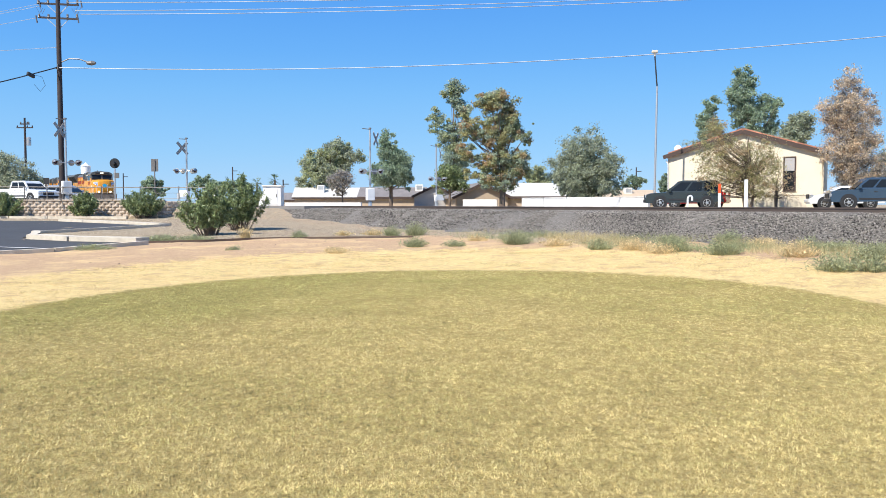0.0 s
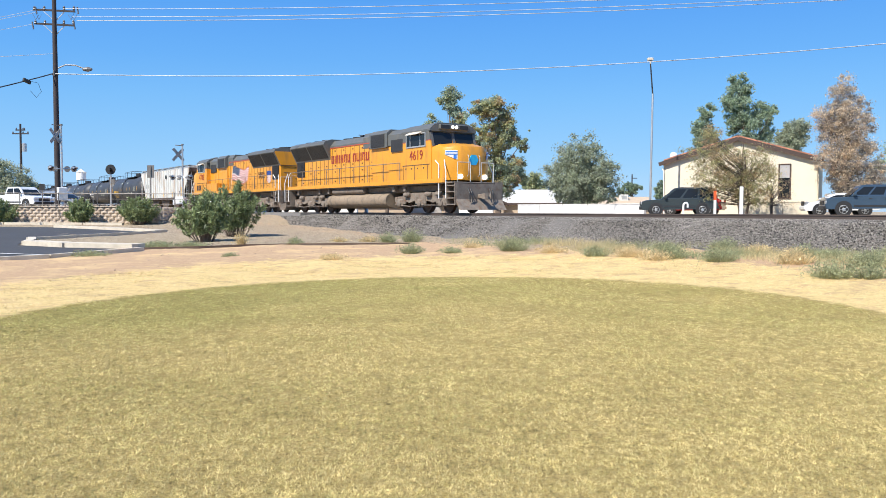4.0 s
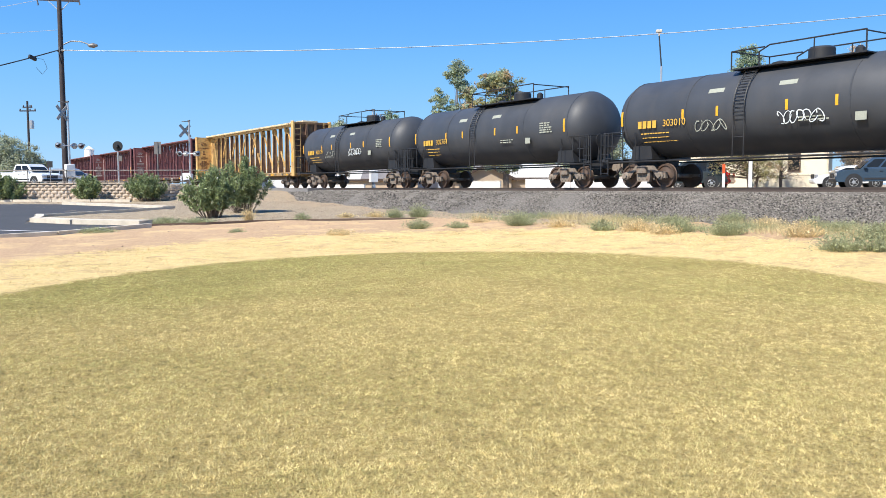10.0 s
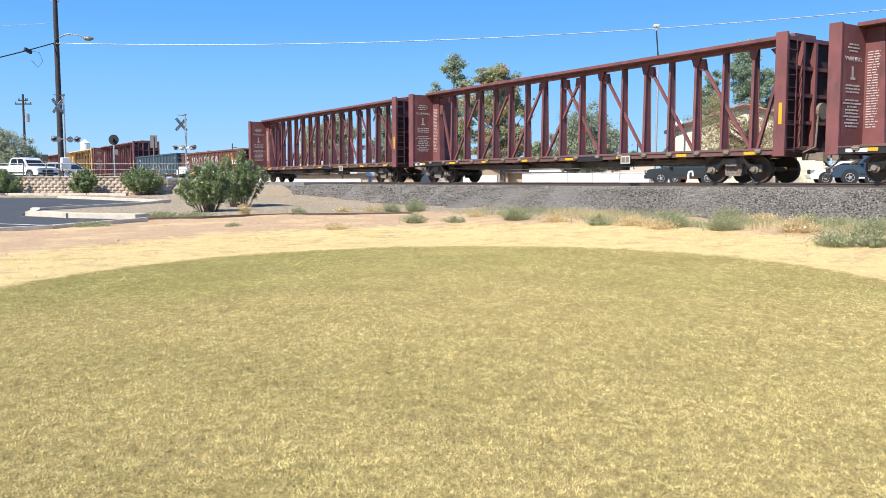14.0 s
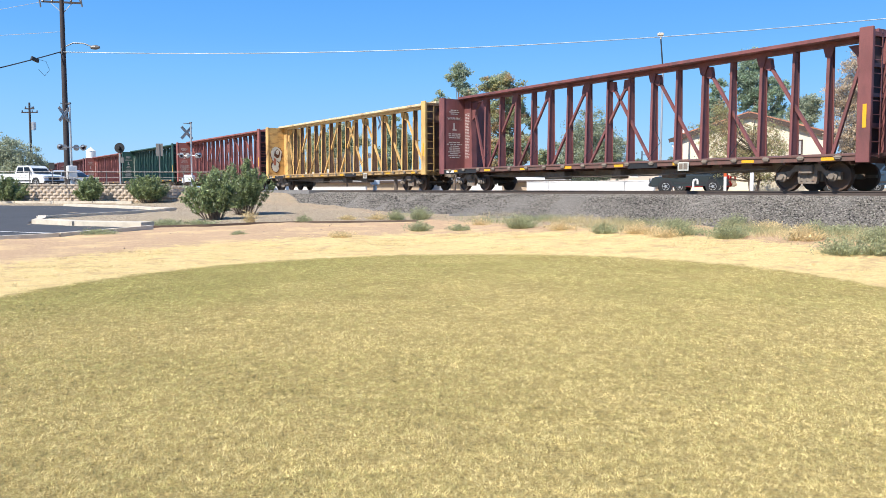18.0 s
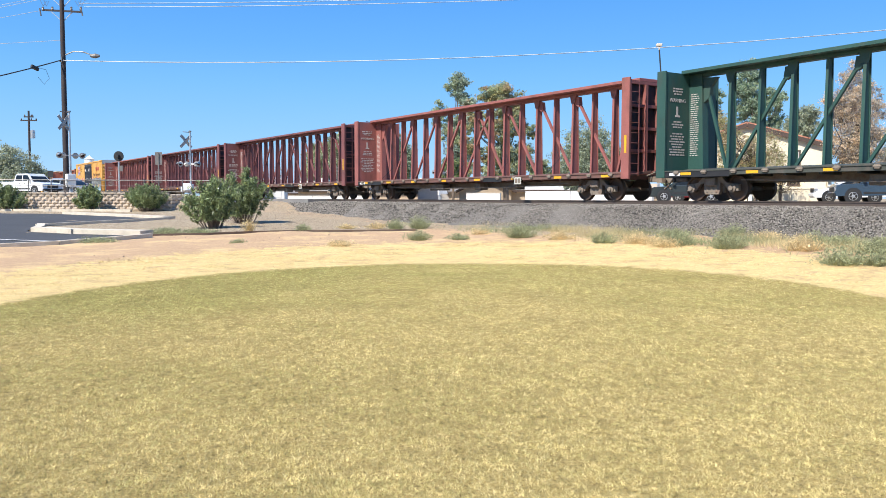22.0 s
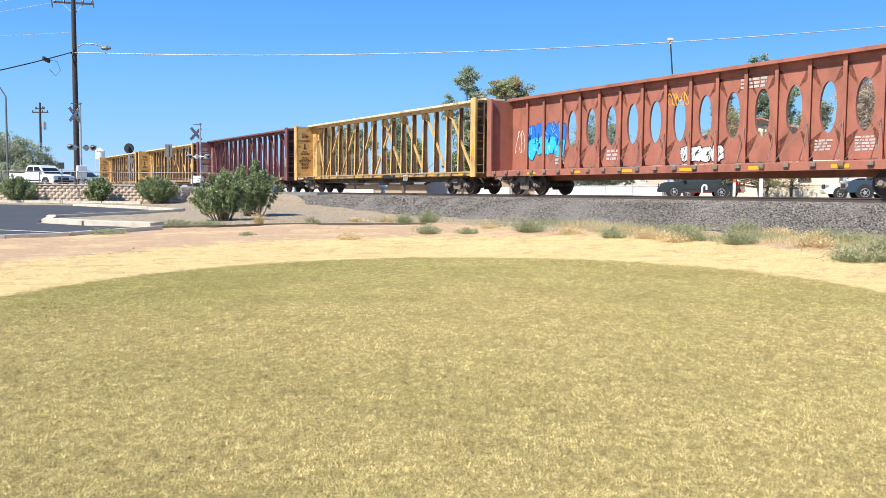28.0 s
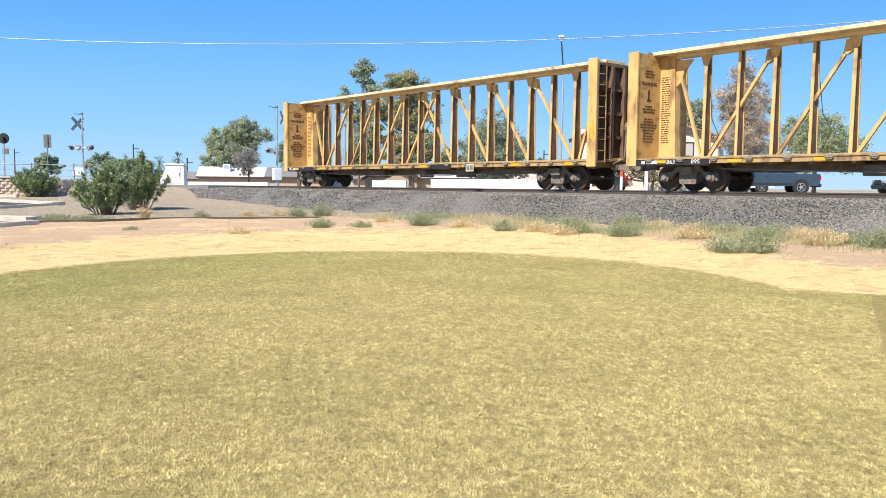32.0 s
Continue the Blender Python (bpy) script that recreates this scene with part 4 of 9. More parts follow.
# ---- tank car ----
def tank_car(number, white, tag, seed):
    t = thing("tank_car", "black tank car with %s stencils%s" % ("white" if white else "yellow", " and pale spray-painted tags" if tag else ""), "tank car", Matrix(), "tank cars in the train")
    P = lambda name, g, mat, parent=t, lab="", sm=False: part(name, g, M[mat], parent, lab, sm)
    R, Z, HL = 1.52, 2.68, 6.95
    prof = [(-HL, 0.02), (-HL + 0.06, 0.55), (-HL + 0.25, 1.05), (-HL + 0.52, 1.36), (-HL + 0.85, R), (0, R + 0.004), (HL - 0.85, R), (HL - 0.52, 1.36), (HL - 0.25, 1.05), (HL - 0.06, 0.55), (HL, 0.02)]
    body = P("tank_shell", Geo().lathe(prof, 40, "x", (0, 0, Z)), "tank", t, "black tank shell", True)
    g = Geo()
    for x in (-6.05, -3.1, 3.1, 6.05):
        g.lathe([(x - 0.03, R), (x - 0.03, R + 0.012), (x + 0.03, R + 0.012), (x + 0.03, R)], 40, "x", (0, 0, Z))
    P("seam_band", g, "tank", body)
    g = Geo()
    for e in (-1, 1):
        g.box(min(e * 4.9, e * 7.35), max(e * 4.9, e * 7.35), -0.28, 0.28, 0.82, 1.2)
        g.prism([(e * 5.0, 1.1), (e * 6.1, 1.1), (e * 5.95, 1.75), (e * 5.1, 1.75)], "y", -1.1, 1.1)
        g.box(e * 7.2 - 0.18, e * 7.2 + 0.18, -1.42, 1.42, 1.04, 1.14)
    P("stub_sill", g, "black", t)
    g = Geo()
    for sd in (-1, 1):
        g.rod((-7.2, sd * 1.38, 1.02), (7.2, sd * 1.38, 1.02), 0.035, 6)
        for e in (-1, 1):
            g.path([(e * 7.3, sd * 1.4, 1.1), (e * 7.3, sd * 1.4, 2.2), (e * 5.6, sd * 1.4, 2.2), (e * 5.6, sd * 1.4, 1.1)], 0.025)
            ladder_geo(g, e * 7.25, sd * 1.42, 0.5, 2.2, 0.4)
    P("side_railing", g, "black", t)
    for e in (-1, 1):
        g = Geo()
        ladder_geo(g, e * 7.0, -1.44, 1.1, 2.2, 0.4)
        g.path([(e * 6.6, -1.4, 1.65), (e * 7.3, -1.4, 1.65)], 0.02)
        g.rod((e * 6.3, -1.38, 1.15), (e * 6.3, -1.38, 2.2), 0.022, 6)
        g.path([(e * 7.3, -1.4, 2.2), (e * 7.3, 1.4, 2.2)], 0.025)
        P("end_grab_iron", g, "black", t)
    g = Geo()
    g.lathe([(7.32, 0.06), (7.34, 0.30), (7.38, 0.30), (7.40, 0.06)], 16, "x", (0, -0.75, 2.0))
    g.rod((7.2, -0.75, 1.1), (7.3, -0.75, 2.0), 0.05, 6)
    P("hand_brake", g, "black", t)
    # top platform
    g = Geo()
    g.box(-1.5, 3.3, -1.05, -0.35, 4.10, 4.14)
    g.box(-1.5, 3.3, 0.35, 1.05, 4.10, 4.14)
    P("top_platform", g, "black", body)
    g = Geo()
    for sd in (-1, 1):
        g.path([(-1.5, sd * 1.05, 4.1), (-1.5, sd * 1.05, 4.74), (-0.2, sd * 1.05, 4.74)], 0.025, 6)
        g.path([(-0.4, sd * 1.05, 4.1), (-0.4, sd * 1.05, 4.6), (0.0, sd * 1.05, 4.78), (3.3, sd * 1.05, 4.78), (3.3, sd * 1.05, 4.1)], 0.025, 6)
        g.rod((1.6, sd * 1.05, 4.1), (1.6, sd * 1.05, 4.78), 0.022, 6)
    for x in (-1.5, 3.3):
        g.path([(x, -1.05, 4.74), (x, 1.05, 4.74)], 0.025, 6)
    P("platform_rail", g, "black", body)
    g = Geo()
    g.lathe([(4.1, 0.42), (4.55, 0.42), (4.62, 0.36), (4.66, 0.1)], 16, "z", (1.2, 0, 0))
    g.lathe([(4.1, 0.15), (4.42, 0.15), (4.5, 0.06)], 10, "z", (2.5, 0, 0))
    g.lathe([(4.1, 0.3), (4.3, 0.3), (4.36, 0.1)], 14, "z", (-0.3, 0, 0))
    P("dome", g, "black", body, "", True)
    g = Geo()
    pts = []
    for k in range(9):
        w = radians(-8 + 70 * k / 8)
        pts.append((-0.75, -(R + 0.09) * math.cos(w), Z + (R + 0.09) * math.sin(w)))
    pts = [(-0.75, -1.6, 1.0)] + pts
    for e in (-0.22, 0.22):
        g.path([(p[0] + e, p[1], p[2]) for p in pts], 0.02)
    for k in range(len(pts) - 1):
        for u in (0.0, 0.5):
            p = Vector(pts[k]).lerp(Vector(pts[k + 1]), u)
            g.rod((p.x - 0.22, p.y, p.z), (p.x + 0.22, p.y, p.z), 0.015, 5)
    P("ladder", g, "black", body)
    # stencils on the shell
    def onshell(x, z, off=0.006):
        return -math.sqrt(max(0.01, (R + off) ** 2 - (z - Z) ** 2))
    g = Geo()
    for x in ((-6.15, -3.7, -1.2, 1.6, 5.5) if white else (-6.2, -3.2, -1.7, 1.0, 2.7, 5.9)):
        g = Geo()
        lo, hi = (2.42, 2.98) if abs(x) > 5 else (2.52, 2.86)
        zs = [lo + (hi - lo) * k / 4 for k in range(5)]
        g.add([(x + e, onshell(x, z), z) for z in zs for e in (-0.05, 0.05)], [(2 * k, 2 * k + 1, 2 * k + 3, 2 * k + 2) for k in range(4)])
        P("reflector", g, "reflect", body)
    rng = random.Random(seed)
    lm = "letter_white" if white else "letter_yellow"
    g = Geo()
    for k in range(4):
        g.box(-5.35 + 0.24 * k, -5.17 + 0.24 * k, -R - 0.012, -R - 0.004, 2.27, 2.55)
    for r_ in range(3):
        bars(g, -5.3, -3.6, 1.74 + 0.15 * r_, 1.82 + 0.15 * r_, onshell(0, 1.75 + 0.15 * r_) - 0.004, 1, rng)
    P("stencil", g, lm, body, "small stencilled lines")
    words(number, 0.36, M[lm], body, (-3.6, -R - 0.008, 2.41), -1, "car_number", "stencilled car number")
    g = Geo()
    bars(g, 4.3, 5.15, 2.42, 2.92, -R - 0.008, 5, rng, 0.4)
    bars(g, 1.4, 2.5, 2.1, 2.3, -1.48, 2, rng, 0.55)
    P("data_panel", g, "spray_grey", body, "small pale lines of data print")
    g = Geo()
    for x in (0.9, -1.9):
        z0, z1 = 3.35, 3.5
        g.add([(x - 0.3, onshell(x, z0), z0), (x + 0.35, onshell(x, z0), z0), (x + 0.35, onshell(x, z1), z1), (x - 0.3, onshell(x, z1), z1)], [(0, 1, 2, 3)])
    g.box(3.3, 3.65, -R - 0.01, -R - 0.004, 2.02, 2.28)
    P("placard", g, "spray_grey", body, "small pale label")
    if tag:
        scrawl(rng, -2.6, -1.3, 2.0, 2.42, -R - 0.004, 5, 0.03, ["spray_grey"], body, "spray_tag", "pale spray-painted tag")
        scrawl(rng, 0.7, 2.3, 2.05, 2.5, -R - 0.004, 7, 0.032, ["spray_white"], body, "spray_tag", "pale spray-painted tag")
    for x in (-5.5, 5.5):
        freight_truck(t, x)
    coupler(t, 7.35, 1), coupler(t, -7.35, -1)
    return t


# ---- centre-beam lumber cars ----
def centerbeam(mk, label, seed, mark=True, number=()):
    t = thing("centerbeam_flatcar", label, "flat car", Matrix(), "centre-beam cars in the train")
    mt = M[mk]
    P = lambda name, g, mat=None, parent=t, lab="", sm=False: part(name, g, mat or mt, parent, lab, sm)
    H = 11.5
    rng = random.Random(seed)
    g = Geo()
    for sd in (-1, 1):
        g.box(-H, H, sd * 1.40 - 0.05, sd * 1.40 + 0.05, 0.92, 1.11, 0.01)
        g.box(-H, H, sd * 1.43 - 0.05, sd * 1.43 + 0.05, 1.08, 1.125)
        g.prism([(sd * 0.1, 1.22), (sd * 1.4, 1.06), (sd * 1.4, 1.0), (sd * 0.1, 1.12)], "x", -H, H)
    for k in range(19):
        x = -11.2 + 22.4 * k / 18
        g.box(x - 0.05, x + 0.05, -1.38, 1.38, 0.86, 1.02)
    deck = P("deck", g, M["deck_yellow"] if mk == "beam_yellow" else M["deck_green"] if mk == "beam_green" else M["deck_red"])
    wm = shared("winch", lambda: Geo().box(-0.09, 0.09, -0.03, 0.05, 0.98, 1.12, 0.01).rod((-0.12, 0.03, 1.05), (0.12, 0.03, 1.05), 0.035, 8).mesh("strap_winch", M["under"]))
    for sd in (-1, 1):
        for k in range(18):
            part("strap_winch", wm, None, deck).matrix_basis = pose(-10.625 + 1.25 * k, sd * 1.46, 0, 0, 0, 180 if sd < 0 else 0)
    g = Geo()
    g.box(-9.2, 9.2, -0.3, 0.3, 0.66, 1.1)
    P("centre_sill", g, M["under"])
    for x, w in ((-3.0, 1.3), (3.6, 0.8), (0.8, 0.5)):
        P("brake_reservoir", Geo().box(x - w / 2, x + w / 2, -1.0, -0.5, 0.5, 0.84, 0.03), M["under"])
    P("brake_pipe", Geo().path([(-8.0, -1.2, 0.75), (-3, -1.15, 0.6), (3.0, -1.15, 0.6), (8.0, -1.2, 0.75)], 0.025), M["under"])
    # end bulkheads
    for e in (-1, 1):
        xi, xo = e * (H - 0.22), e * H
        lo, hi = sorted((xi - 0.08 * e, xi - 0.04 * e))
        bh = P("bulkhead", Geo().box(lo, hi, -1.40, 1.40, 1.1, 4.84), M["sheet_tan"] if mk == "beam_yellow" else None)
        g = Geo()
        for sd in (-1, 1):
            g.box(min(xi - 0.1 * e, xo + 0.1 * e), max(xi - 0.1 * e, xo + 0.1 * e), sd * 1.45 - 0.05, sd * 1.45 + 0.05, 0.86, 4.88, 0.015)
        pieces("stile", g, mt, bh)
        g = Geo()
        lo, hi = sorted((xi - 0.02 * e, xo - 0.12 * e))
        for z in (1.1, 2.0, 2.9, 3.8, 4.72):
            g.box(lo, hi, -1.39, 1.39, z - 0.05, z + 0.07)
        lo, hi = sorted((xi - 0.02 * e, xo - 0.05 * e))
        for y in (-0.35, 0.35):
            g.box(lo, hi, y - 0.06, y + 0.06, 1.16, 4.66)
        pieces("rib", g, M["end_rust_web_shade"] if mk == "beam_yellow" else mt, bh)
        # outer sheet: rust on yellow cars, shade painted into the others
        lo, hi = sorted((xi - 0.036 * e, xi - 0.022 * e))
        P("end_sheet", Geo().box(lo, hi, -1.385, 1.385, 1.12, 4.82), M["end_rust_web_shade"] if mk == "beam_yellow" else M["end_shade"], bh, "dark outer sheet of the bulkhead")
        g = Geo()
        for sd in (-1, 1):
            ladder_geo(g, e * (H + 0.08), sd * 1.15, 1.0, 4.8, 0.45, "y")
        P("ladder", g, None, bh)
        g = Geo()
        g.rod((e * (H + 0.05), 0.5, 2.4), (e * (H + 0.16), 0.5, 2.4), 0.28, 14)
        g.path([(e * (H + 0.1), 0.3, 2.4), (e * (H + 0.1), 0.2, 1.2), (e * (H + 0.05), -0.4, 1.0)], 0.03)
        P("hand_brake", g, M["under"], bh)
        # boxed column on the centre line against the bulkhead
        g = Geo()
        g.prism([(e * (H - 0.25), 1.15), (e * (H - 0.25), 4.78), (e * 10.62, 4.78), (e * 10.5, 1.15)], "y", -0.16, 0.16)
        P("end_gusset", g, None, bh)
    # truss
    g = Geo()
    g.box(-H + 0.25, H - 0.25, -0.58, 0.58, 4.82, 4.95, 0.012)
    g.box(-H + 0.25, H - 0.25, -0.13, 0.13, 4.70, 4.815)
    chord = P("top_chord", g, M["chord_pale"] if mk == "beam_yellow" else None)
    sm_ = shared(("slot", mk), lambda: Geo().box(-0.16, 0.16, -0.05, 0.05, 4.952, 4.97, 0.01).mesh("lifting_plate", mt))
    for k in range(10):
        part("lifting_plate", sm_, None, chord).location = (-10.1 + 2.25 * k, -0.4, 0)
    posts = [-9.375 + 1.25 * k for k in range(16)]

    def post_mesh(wide):
        w0, w1 = (0.062, 0.048) if wide else (0.052, 0.040)
        a0, a1 = 0.20, 0.12
        q = Geo()
        for sd in (-1, 1):
            q.beam((0, sd * a0, 1.14), (0, sd * a1, 4.71), w0 + w1, 0.03, (0, 1, 0))
        if wide:
            q.prism([(-0.2, 4.70), (0.2, 4.70), (0.10, 4.36), (-0.10, 4.36)], "y", -0.15, -0.115)
        return q.mesh("post", mt)
    # yellow cars: rust brown also paints in the recessed web's shade
    wb = shared(("web", mk), lambda: Geo().prism([(-0.18, 1.14), (0.18, 1.14), (0.10, 4.71), (-0.10, 4.71)], "x", -0.02, 0.02).mesh("post_web", M["end_rust_web_shade"] if mk == "beam_yellow" else mt))
    for i, x in enumerate(posts):
        wide = i % 2 == (0 if i < 8 else 1)
        po = part("post", shared(("post", mk, wide), lambda: post_mesh(wide)), None, t)
        po.location = (x, 0, 0)
        part("post_web", wb, None, po)
    for e in (-1, 1):
        for a, b in ((0, 2), (2, 4), (4, 6), (6, 8)):
            x0, x1 = e * (-0.45 + 1.25 * a), e * (0.50 + 1.25 * (b - 1))
            part("diagonal_brace", Geo().beam((x0, 0, 4.5), (x1, 0, 1.2), 0.10, 0.10, (0, 1, 0)), mt, t)
            part("gusset_plate", Geo().prism([(x0 - e * 0.24, 4.63), (x0 + e * 0.14, 4.63), (x0 + e * 0.2, 4.3), (x0 + e * 0.12, 4.18), (x0 - e * 0.12, 4.3)], "y", -0.09, 0.09), mt, t)
        g = Geo()
        g.beam((e * 10.42, -0.02, 4.1), (e * 9.55, -0.02, 1.2), 0.1, 0.10, (0, 1, 0))
        part("end_brace", g, mt, t)
        part("gusset_plate", Geo().prism([(e * 10.62, 4.63), (e * 10.0, 4.63), (e * 10.28, 4.3), (e * 10.34, 3.9), (e * 10.6, 3.7)], "y", -0.085, 0.085), mt, t)
    # cables
    for k in range(0, 15, 3):
        x = posts[k] + 0.3
        P("tie_cable", Geo().path([(x, -0.3, 3.4), (x + 0.2, -0.45, 2.4), (x + 0.5, -0.5, 1.9), (x + 0.6, -1.3, 1.2)], 0.012, 4), M["black"])
    # warnings on the inner faces and gussets
    xi = -(H - 0.22) + 0.086
    ink = M["letter_dull"] if mk != "beam_yellow" else M["letter_brown"]
    for y0, y1, z0, z1, rows in () if not mark else ((-1.2, -0.4, 4.0, 4.3, 3), (-1.2, -0.4, 2.75, 3.05, 3), (-1.3, -0.3, 1.7, 2.6, 9)):
        g = Geo()
        xbars(g, y0, y1, z0, z1, xi, rows, rng, 0.5)
        P("warning_stencil", g, ink, t, "warning stencil as small print")
    if mark:
        P("warning_mark", Geo().prism([(-0.87, 3.58), (-0.78, 3.58), (-0.78, 3.25), (-0.68, 3.25), (-0.68, 3.18), (-0.92, 3.18), (-0.92, 3.25), (-0.87, 3.25)], "x", xi - 0.004, xi + 0.004), ink, t)
        words("WARNING", 0.2, ink, t, (xi, -0.8, 3.8), 0, "warning_word", "stencilled warning", 0.9)
    if mark:
        g = Geo()
        bars(g, -11.12, -10.72, 1.7, 4.1, -0.164, 30, rng, 0.62)
        P("gusset_stencil", g, M["letter_dull"] if mk != "beam_yellow" else M["letter_brown"], t)
    g = Geo()
    for x in (-10.2, -7.4, -4.6, -1.6, 1.4, 4.4, 7.4, 10.3):
        g.box(x - 0.24, x + 0.24, -1.462, -1.452, 0.95, 1.05)
    g.box(H - 0.13, H - 0.01, -1.512, -1.502, 1.9, 2.6)
    pieces("reflector", g, M["reflect"], deck)
    P("number_panel", Geo().box(-H + 0.02, -8.3, -1.459, -1.452, 0.875, 1.09), M["black"], deck)
    g = Geo()
    bars(g, -10.95, -10.25, 0.90, 1.07, -1.464, 1, rng)
    P("deck_stencil", g, M["letter_white"], deck)
    for k, n_ in enumerate(number):
        words(n_, 0.2, M["letter_white"], deck, (-9.75 + 0.95 * k, -1.466, 0.985), -1, "number_stencil", "", 1.15)
    P("number_panel", Geo().box(1.9, 3.4, -1.459, -1.452, 0.875, 1.09), M["black"], deck)
    pl = part("placard", Geo().box(4.45, 4.95, -1.515, -1.505, 0.74, 1.06), M["spray_pale"], deck, "small framed placard")
    for x in (4.5, 4.72):
        part("placard_card", Geo().box(x, x + 0.18, -1.52, -1.516, 0.79, 1.01), M["under"], pl)
    for x in (-9.35, 9.35):
        freight_truck(t, x)
    coupler(t, 11.75, 1), coupler(t, -11.75, -1)
    return t


def opera_car():
    """A centre-partition car whose panel has oval openings."""
    t = thing("centre_partition_car", "brown-red centre-partition car with oval openings and cyan graffiti", "flat car", Matrix())
    mt = M["opera_red"]
    P = lambda name, g, mat=None, parent=t, lab="", sm=False: part(name, g, mat or mt, parent, lab, sm)
    H = 11.4
    g = Geo()
    for sd in (-1, 1):
        g.box(-H, H, sd * 1.40 - 0.05, sd * 1.40 + 0.05, 0.86, 1.14, 0.01)
        g.prism([(sd * 0.1, 1.22), (sd * 1.4, 1.06), (sd * 1.4, 1.0), (sd * 0.1, 1.12)], "x", -H, H)
    g.box(-9.2, 9.2, -0.3, 0.3, 0.66, 1.1)
    deck = P("deck", g)
    for e in (-1, 1):
        g = Geo()
        g.box(min(e * (H - 0.15), e * H), max(e * (H - 0.15), e * H), -1.45, 1.45, 1.0, 4.65, 0.02)
        for sd in (-1, 1):
            g.box(min(e * (H - 0.3), e * H + 0.05 * e), max(e * (H - 0.3), e * H + 0.05 * e), sd * 1.45 - 0.05, sd * 1.45 + 0.05, 0.86, 4.68, 0.01)
        for z in (1.3, 2.2, 3.1, 4.0, 4.6):
            g.box(min(e * H, e * (H + 0.1)), max(e * H, e * (H + 0.1)), -1.4, 1.4, z - 0.05, z + 0.05)
        bh = P("bulkhead", g)
        g = Geo()
        for sd in (-1, 1):
            ladder_geo(g, e * (H + 0.12), sd * 1.15, 1.0, 4.6, 0.45, "y")
        P("ladder", g, None, bh)
    # panels, one a bay, with an oval hole in the middle twelve
    bays, w = 18, 2 * (H - 0.15) / 18
    for k in range(bays):
        x0 = -(H - 0.15) + w * k
        g = Geo()
        if 3 <= k < 15:
            rim = []
            n = 24
            cx, cz, rx, rz = x0 + w / 2, 3.0, 0.31, 0.86
            for i in range(n):
                a = 2 * math.pi * i / n
                rim.append((cx + rx * math.cos(a), cz + rz * math.sin(a)))
            outer = []
            for i in range(n):
                a = 2 * math.pi * i / n
                c, s_ = math.cos(a), math.sin(a)
                m_ = min((w / 2) / abs(c) if abs(c) > 1e-6 else 1e9, (1.75) / abs(s_) if abs(s_) > 1e-6 else 1e9)
                outer.append((cx + c * m_, cz + s_ * m_))
            corners = {3: (x0 + w, 4.70), 9: (x0, 4.70), 15: (x0, 1.20), 21: (x0 + w, 1.20)}
            for i in corners:
                outer[i] = corners[i]
            for y in (-0.05, 0.05):
                g.add([(p[0], y, p[1]) for p in rim + outer], [(i, (i + 1) % n, n + (i + 1) % n, n + i) for i in range(n)])
            g.add([(p[0], y, p[1]) for y in (-0.05, 0.05) for p in rim], [(i, (i + 1) % n, n + (i + 1) % n, n + i) for i in range(n)])
        else:
            g.box(x0, x0 + w, -0.05, 0.05, 1.2, 4.70)
        part("panel", g, mt, t)
    g = Geo()
    g.box(-H, H, -0.35, 0.35, 4.62, 4.76, 0.01)
    g.box(-H + 0.1, H - 0.1, -0.1, 0.1, 4.40, 4.64)
    P("top_chord", g)
    for k in range(1, bays):
        x = -(H - 0.15) + w * k
        g = Geo()
        g.prism([(-0.17, 1.15), (0.17, 1.15), (0.14, 4.65), (-0.14, 4.65)], "x", x - 0.02, x + 0.02)
        g.box(x - 0.07, x + 0.07, -0.18, -0.155, 1.15, 4.6)
        part("post", g, mt, t)
    g = Geo()
    for k in range(24):
        x = -10.8 + 21.6 * k / 23
        g.box(x - 0.1, x + 0.1, -1.54, -1.42, 0.98, 1.12, 0.01)
    P("strap_winch", g, M["under"], deck)
    rng = random.Random(31)
    throw_up(rng, -10.1, -7.3, 1.75, 3.5, -0.056, 4, "cyan", "spray_blue", "navy", "spray_sky", t, "cyan and blue graffiti letters")
    throw_up(rng, -0.5, 1.5, 1.3, 1.95, -0.056, 4, "spray_white", "spray_white", "letter_black", "spray_white", t, "white graffiti tag")
    for k in range(1, bays):
        x = -(H - 0.15) + w * k
        for e in (-1, 1):
            if 3 <= k <= 15:
                part("strap", Geo().rod((x, -0.19, 2.5), (x + 0.5 * e, -1.2, 1.2), 0.012, 5), M["under"], t)
    scrawl(rng, -11.0, -10.3, 2.0, 3.2, -0.06, 3, 0.03, ["letter_white"], t, "graffiti", "thin white tag")
    scrawl(rng, -1.2, -0.2, 3.55, 4.1, -0.06, 5, 0.04, ["letter_yellow"], t, "graffiti", "pale tag")
    g = Geo()
    for x0, x1, z0, z1, n in ((-8.0, -7.3, 1.4, 1.9, 3), (-4.6, -3.6, 1.5, 2.0, 3), (2.2, 3.4, 3.9, 4.3, 3), (5.2, 5.9, 1.55, 1.95, 4), (6.6, 7.4, 1.5, 2.0, 5)):
        bars(g, x0, x1, z0, z1, -0.057, n, rng)
    P("stencil", g, M["letter_dull"], t)
    g = Geo()
    for x in (-8, -5, -2, 1, 4, 7, 10):
        g.box(x - 0.3, x + 0.3, -1.462, -1.452, 0.93, 1.05)
    P("reflector", g, M["reflect"], deck)
    for x in (-9.0, 9.0):
        freight_truck(t, x)
    coupler(t, 11.6, 1), coupler(t, -11.6, -1)
    return t


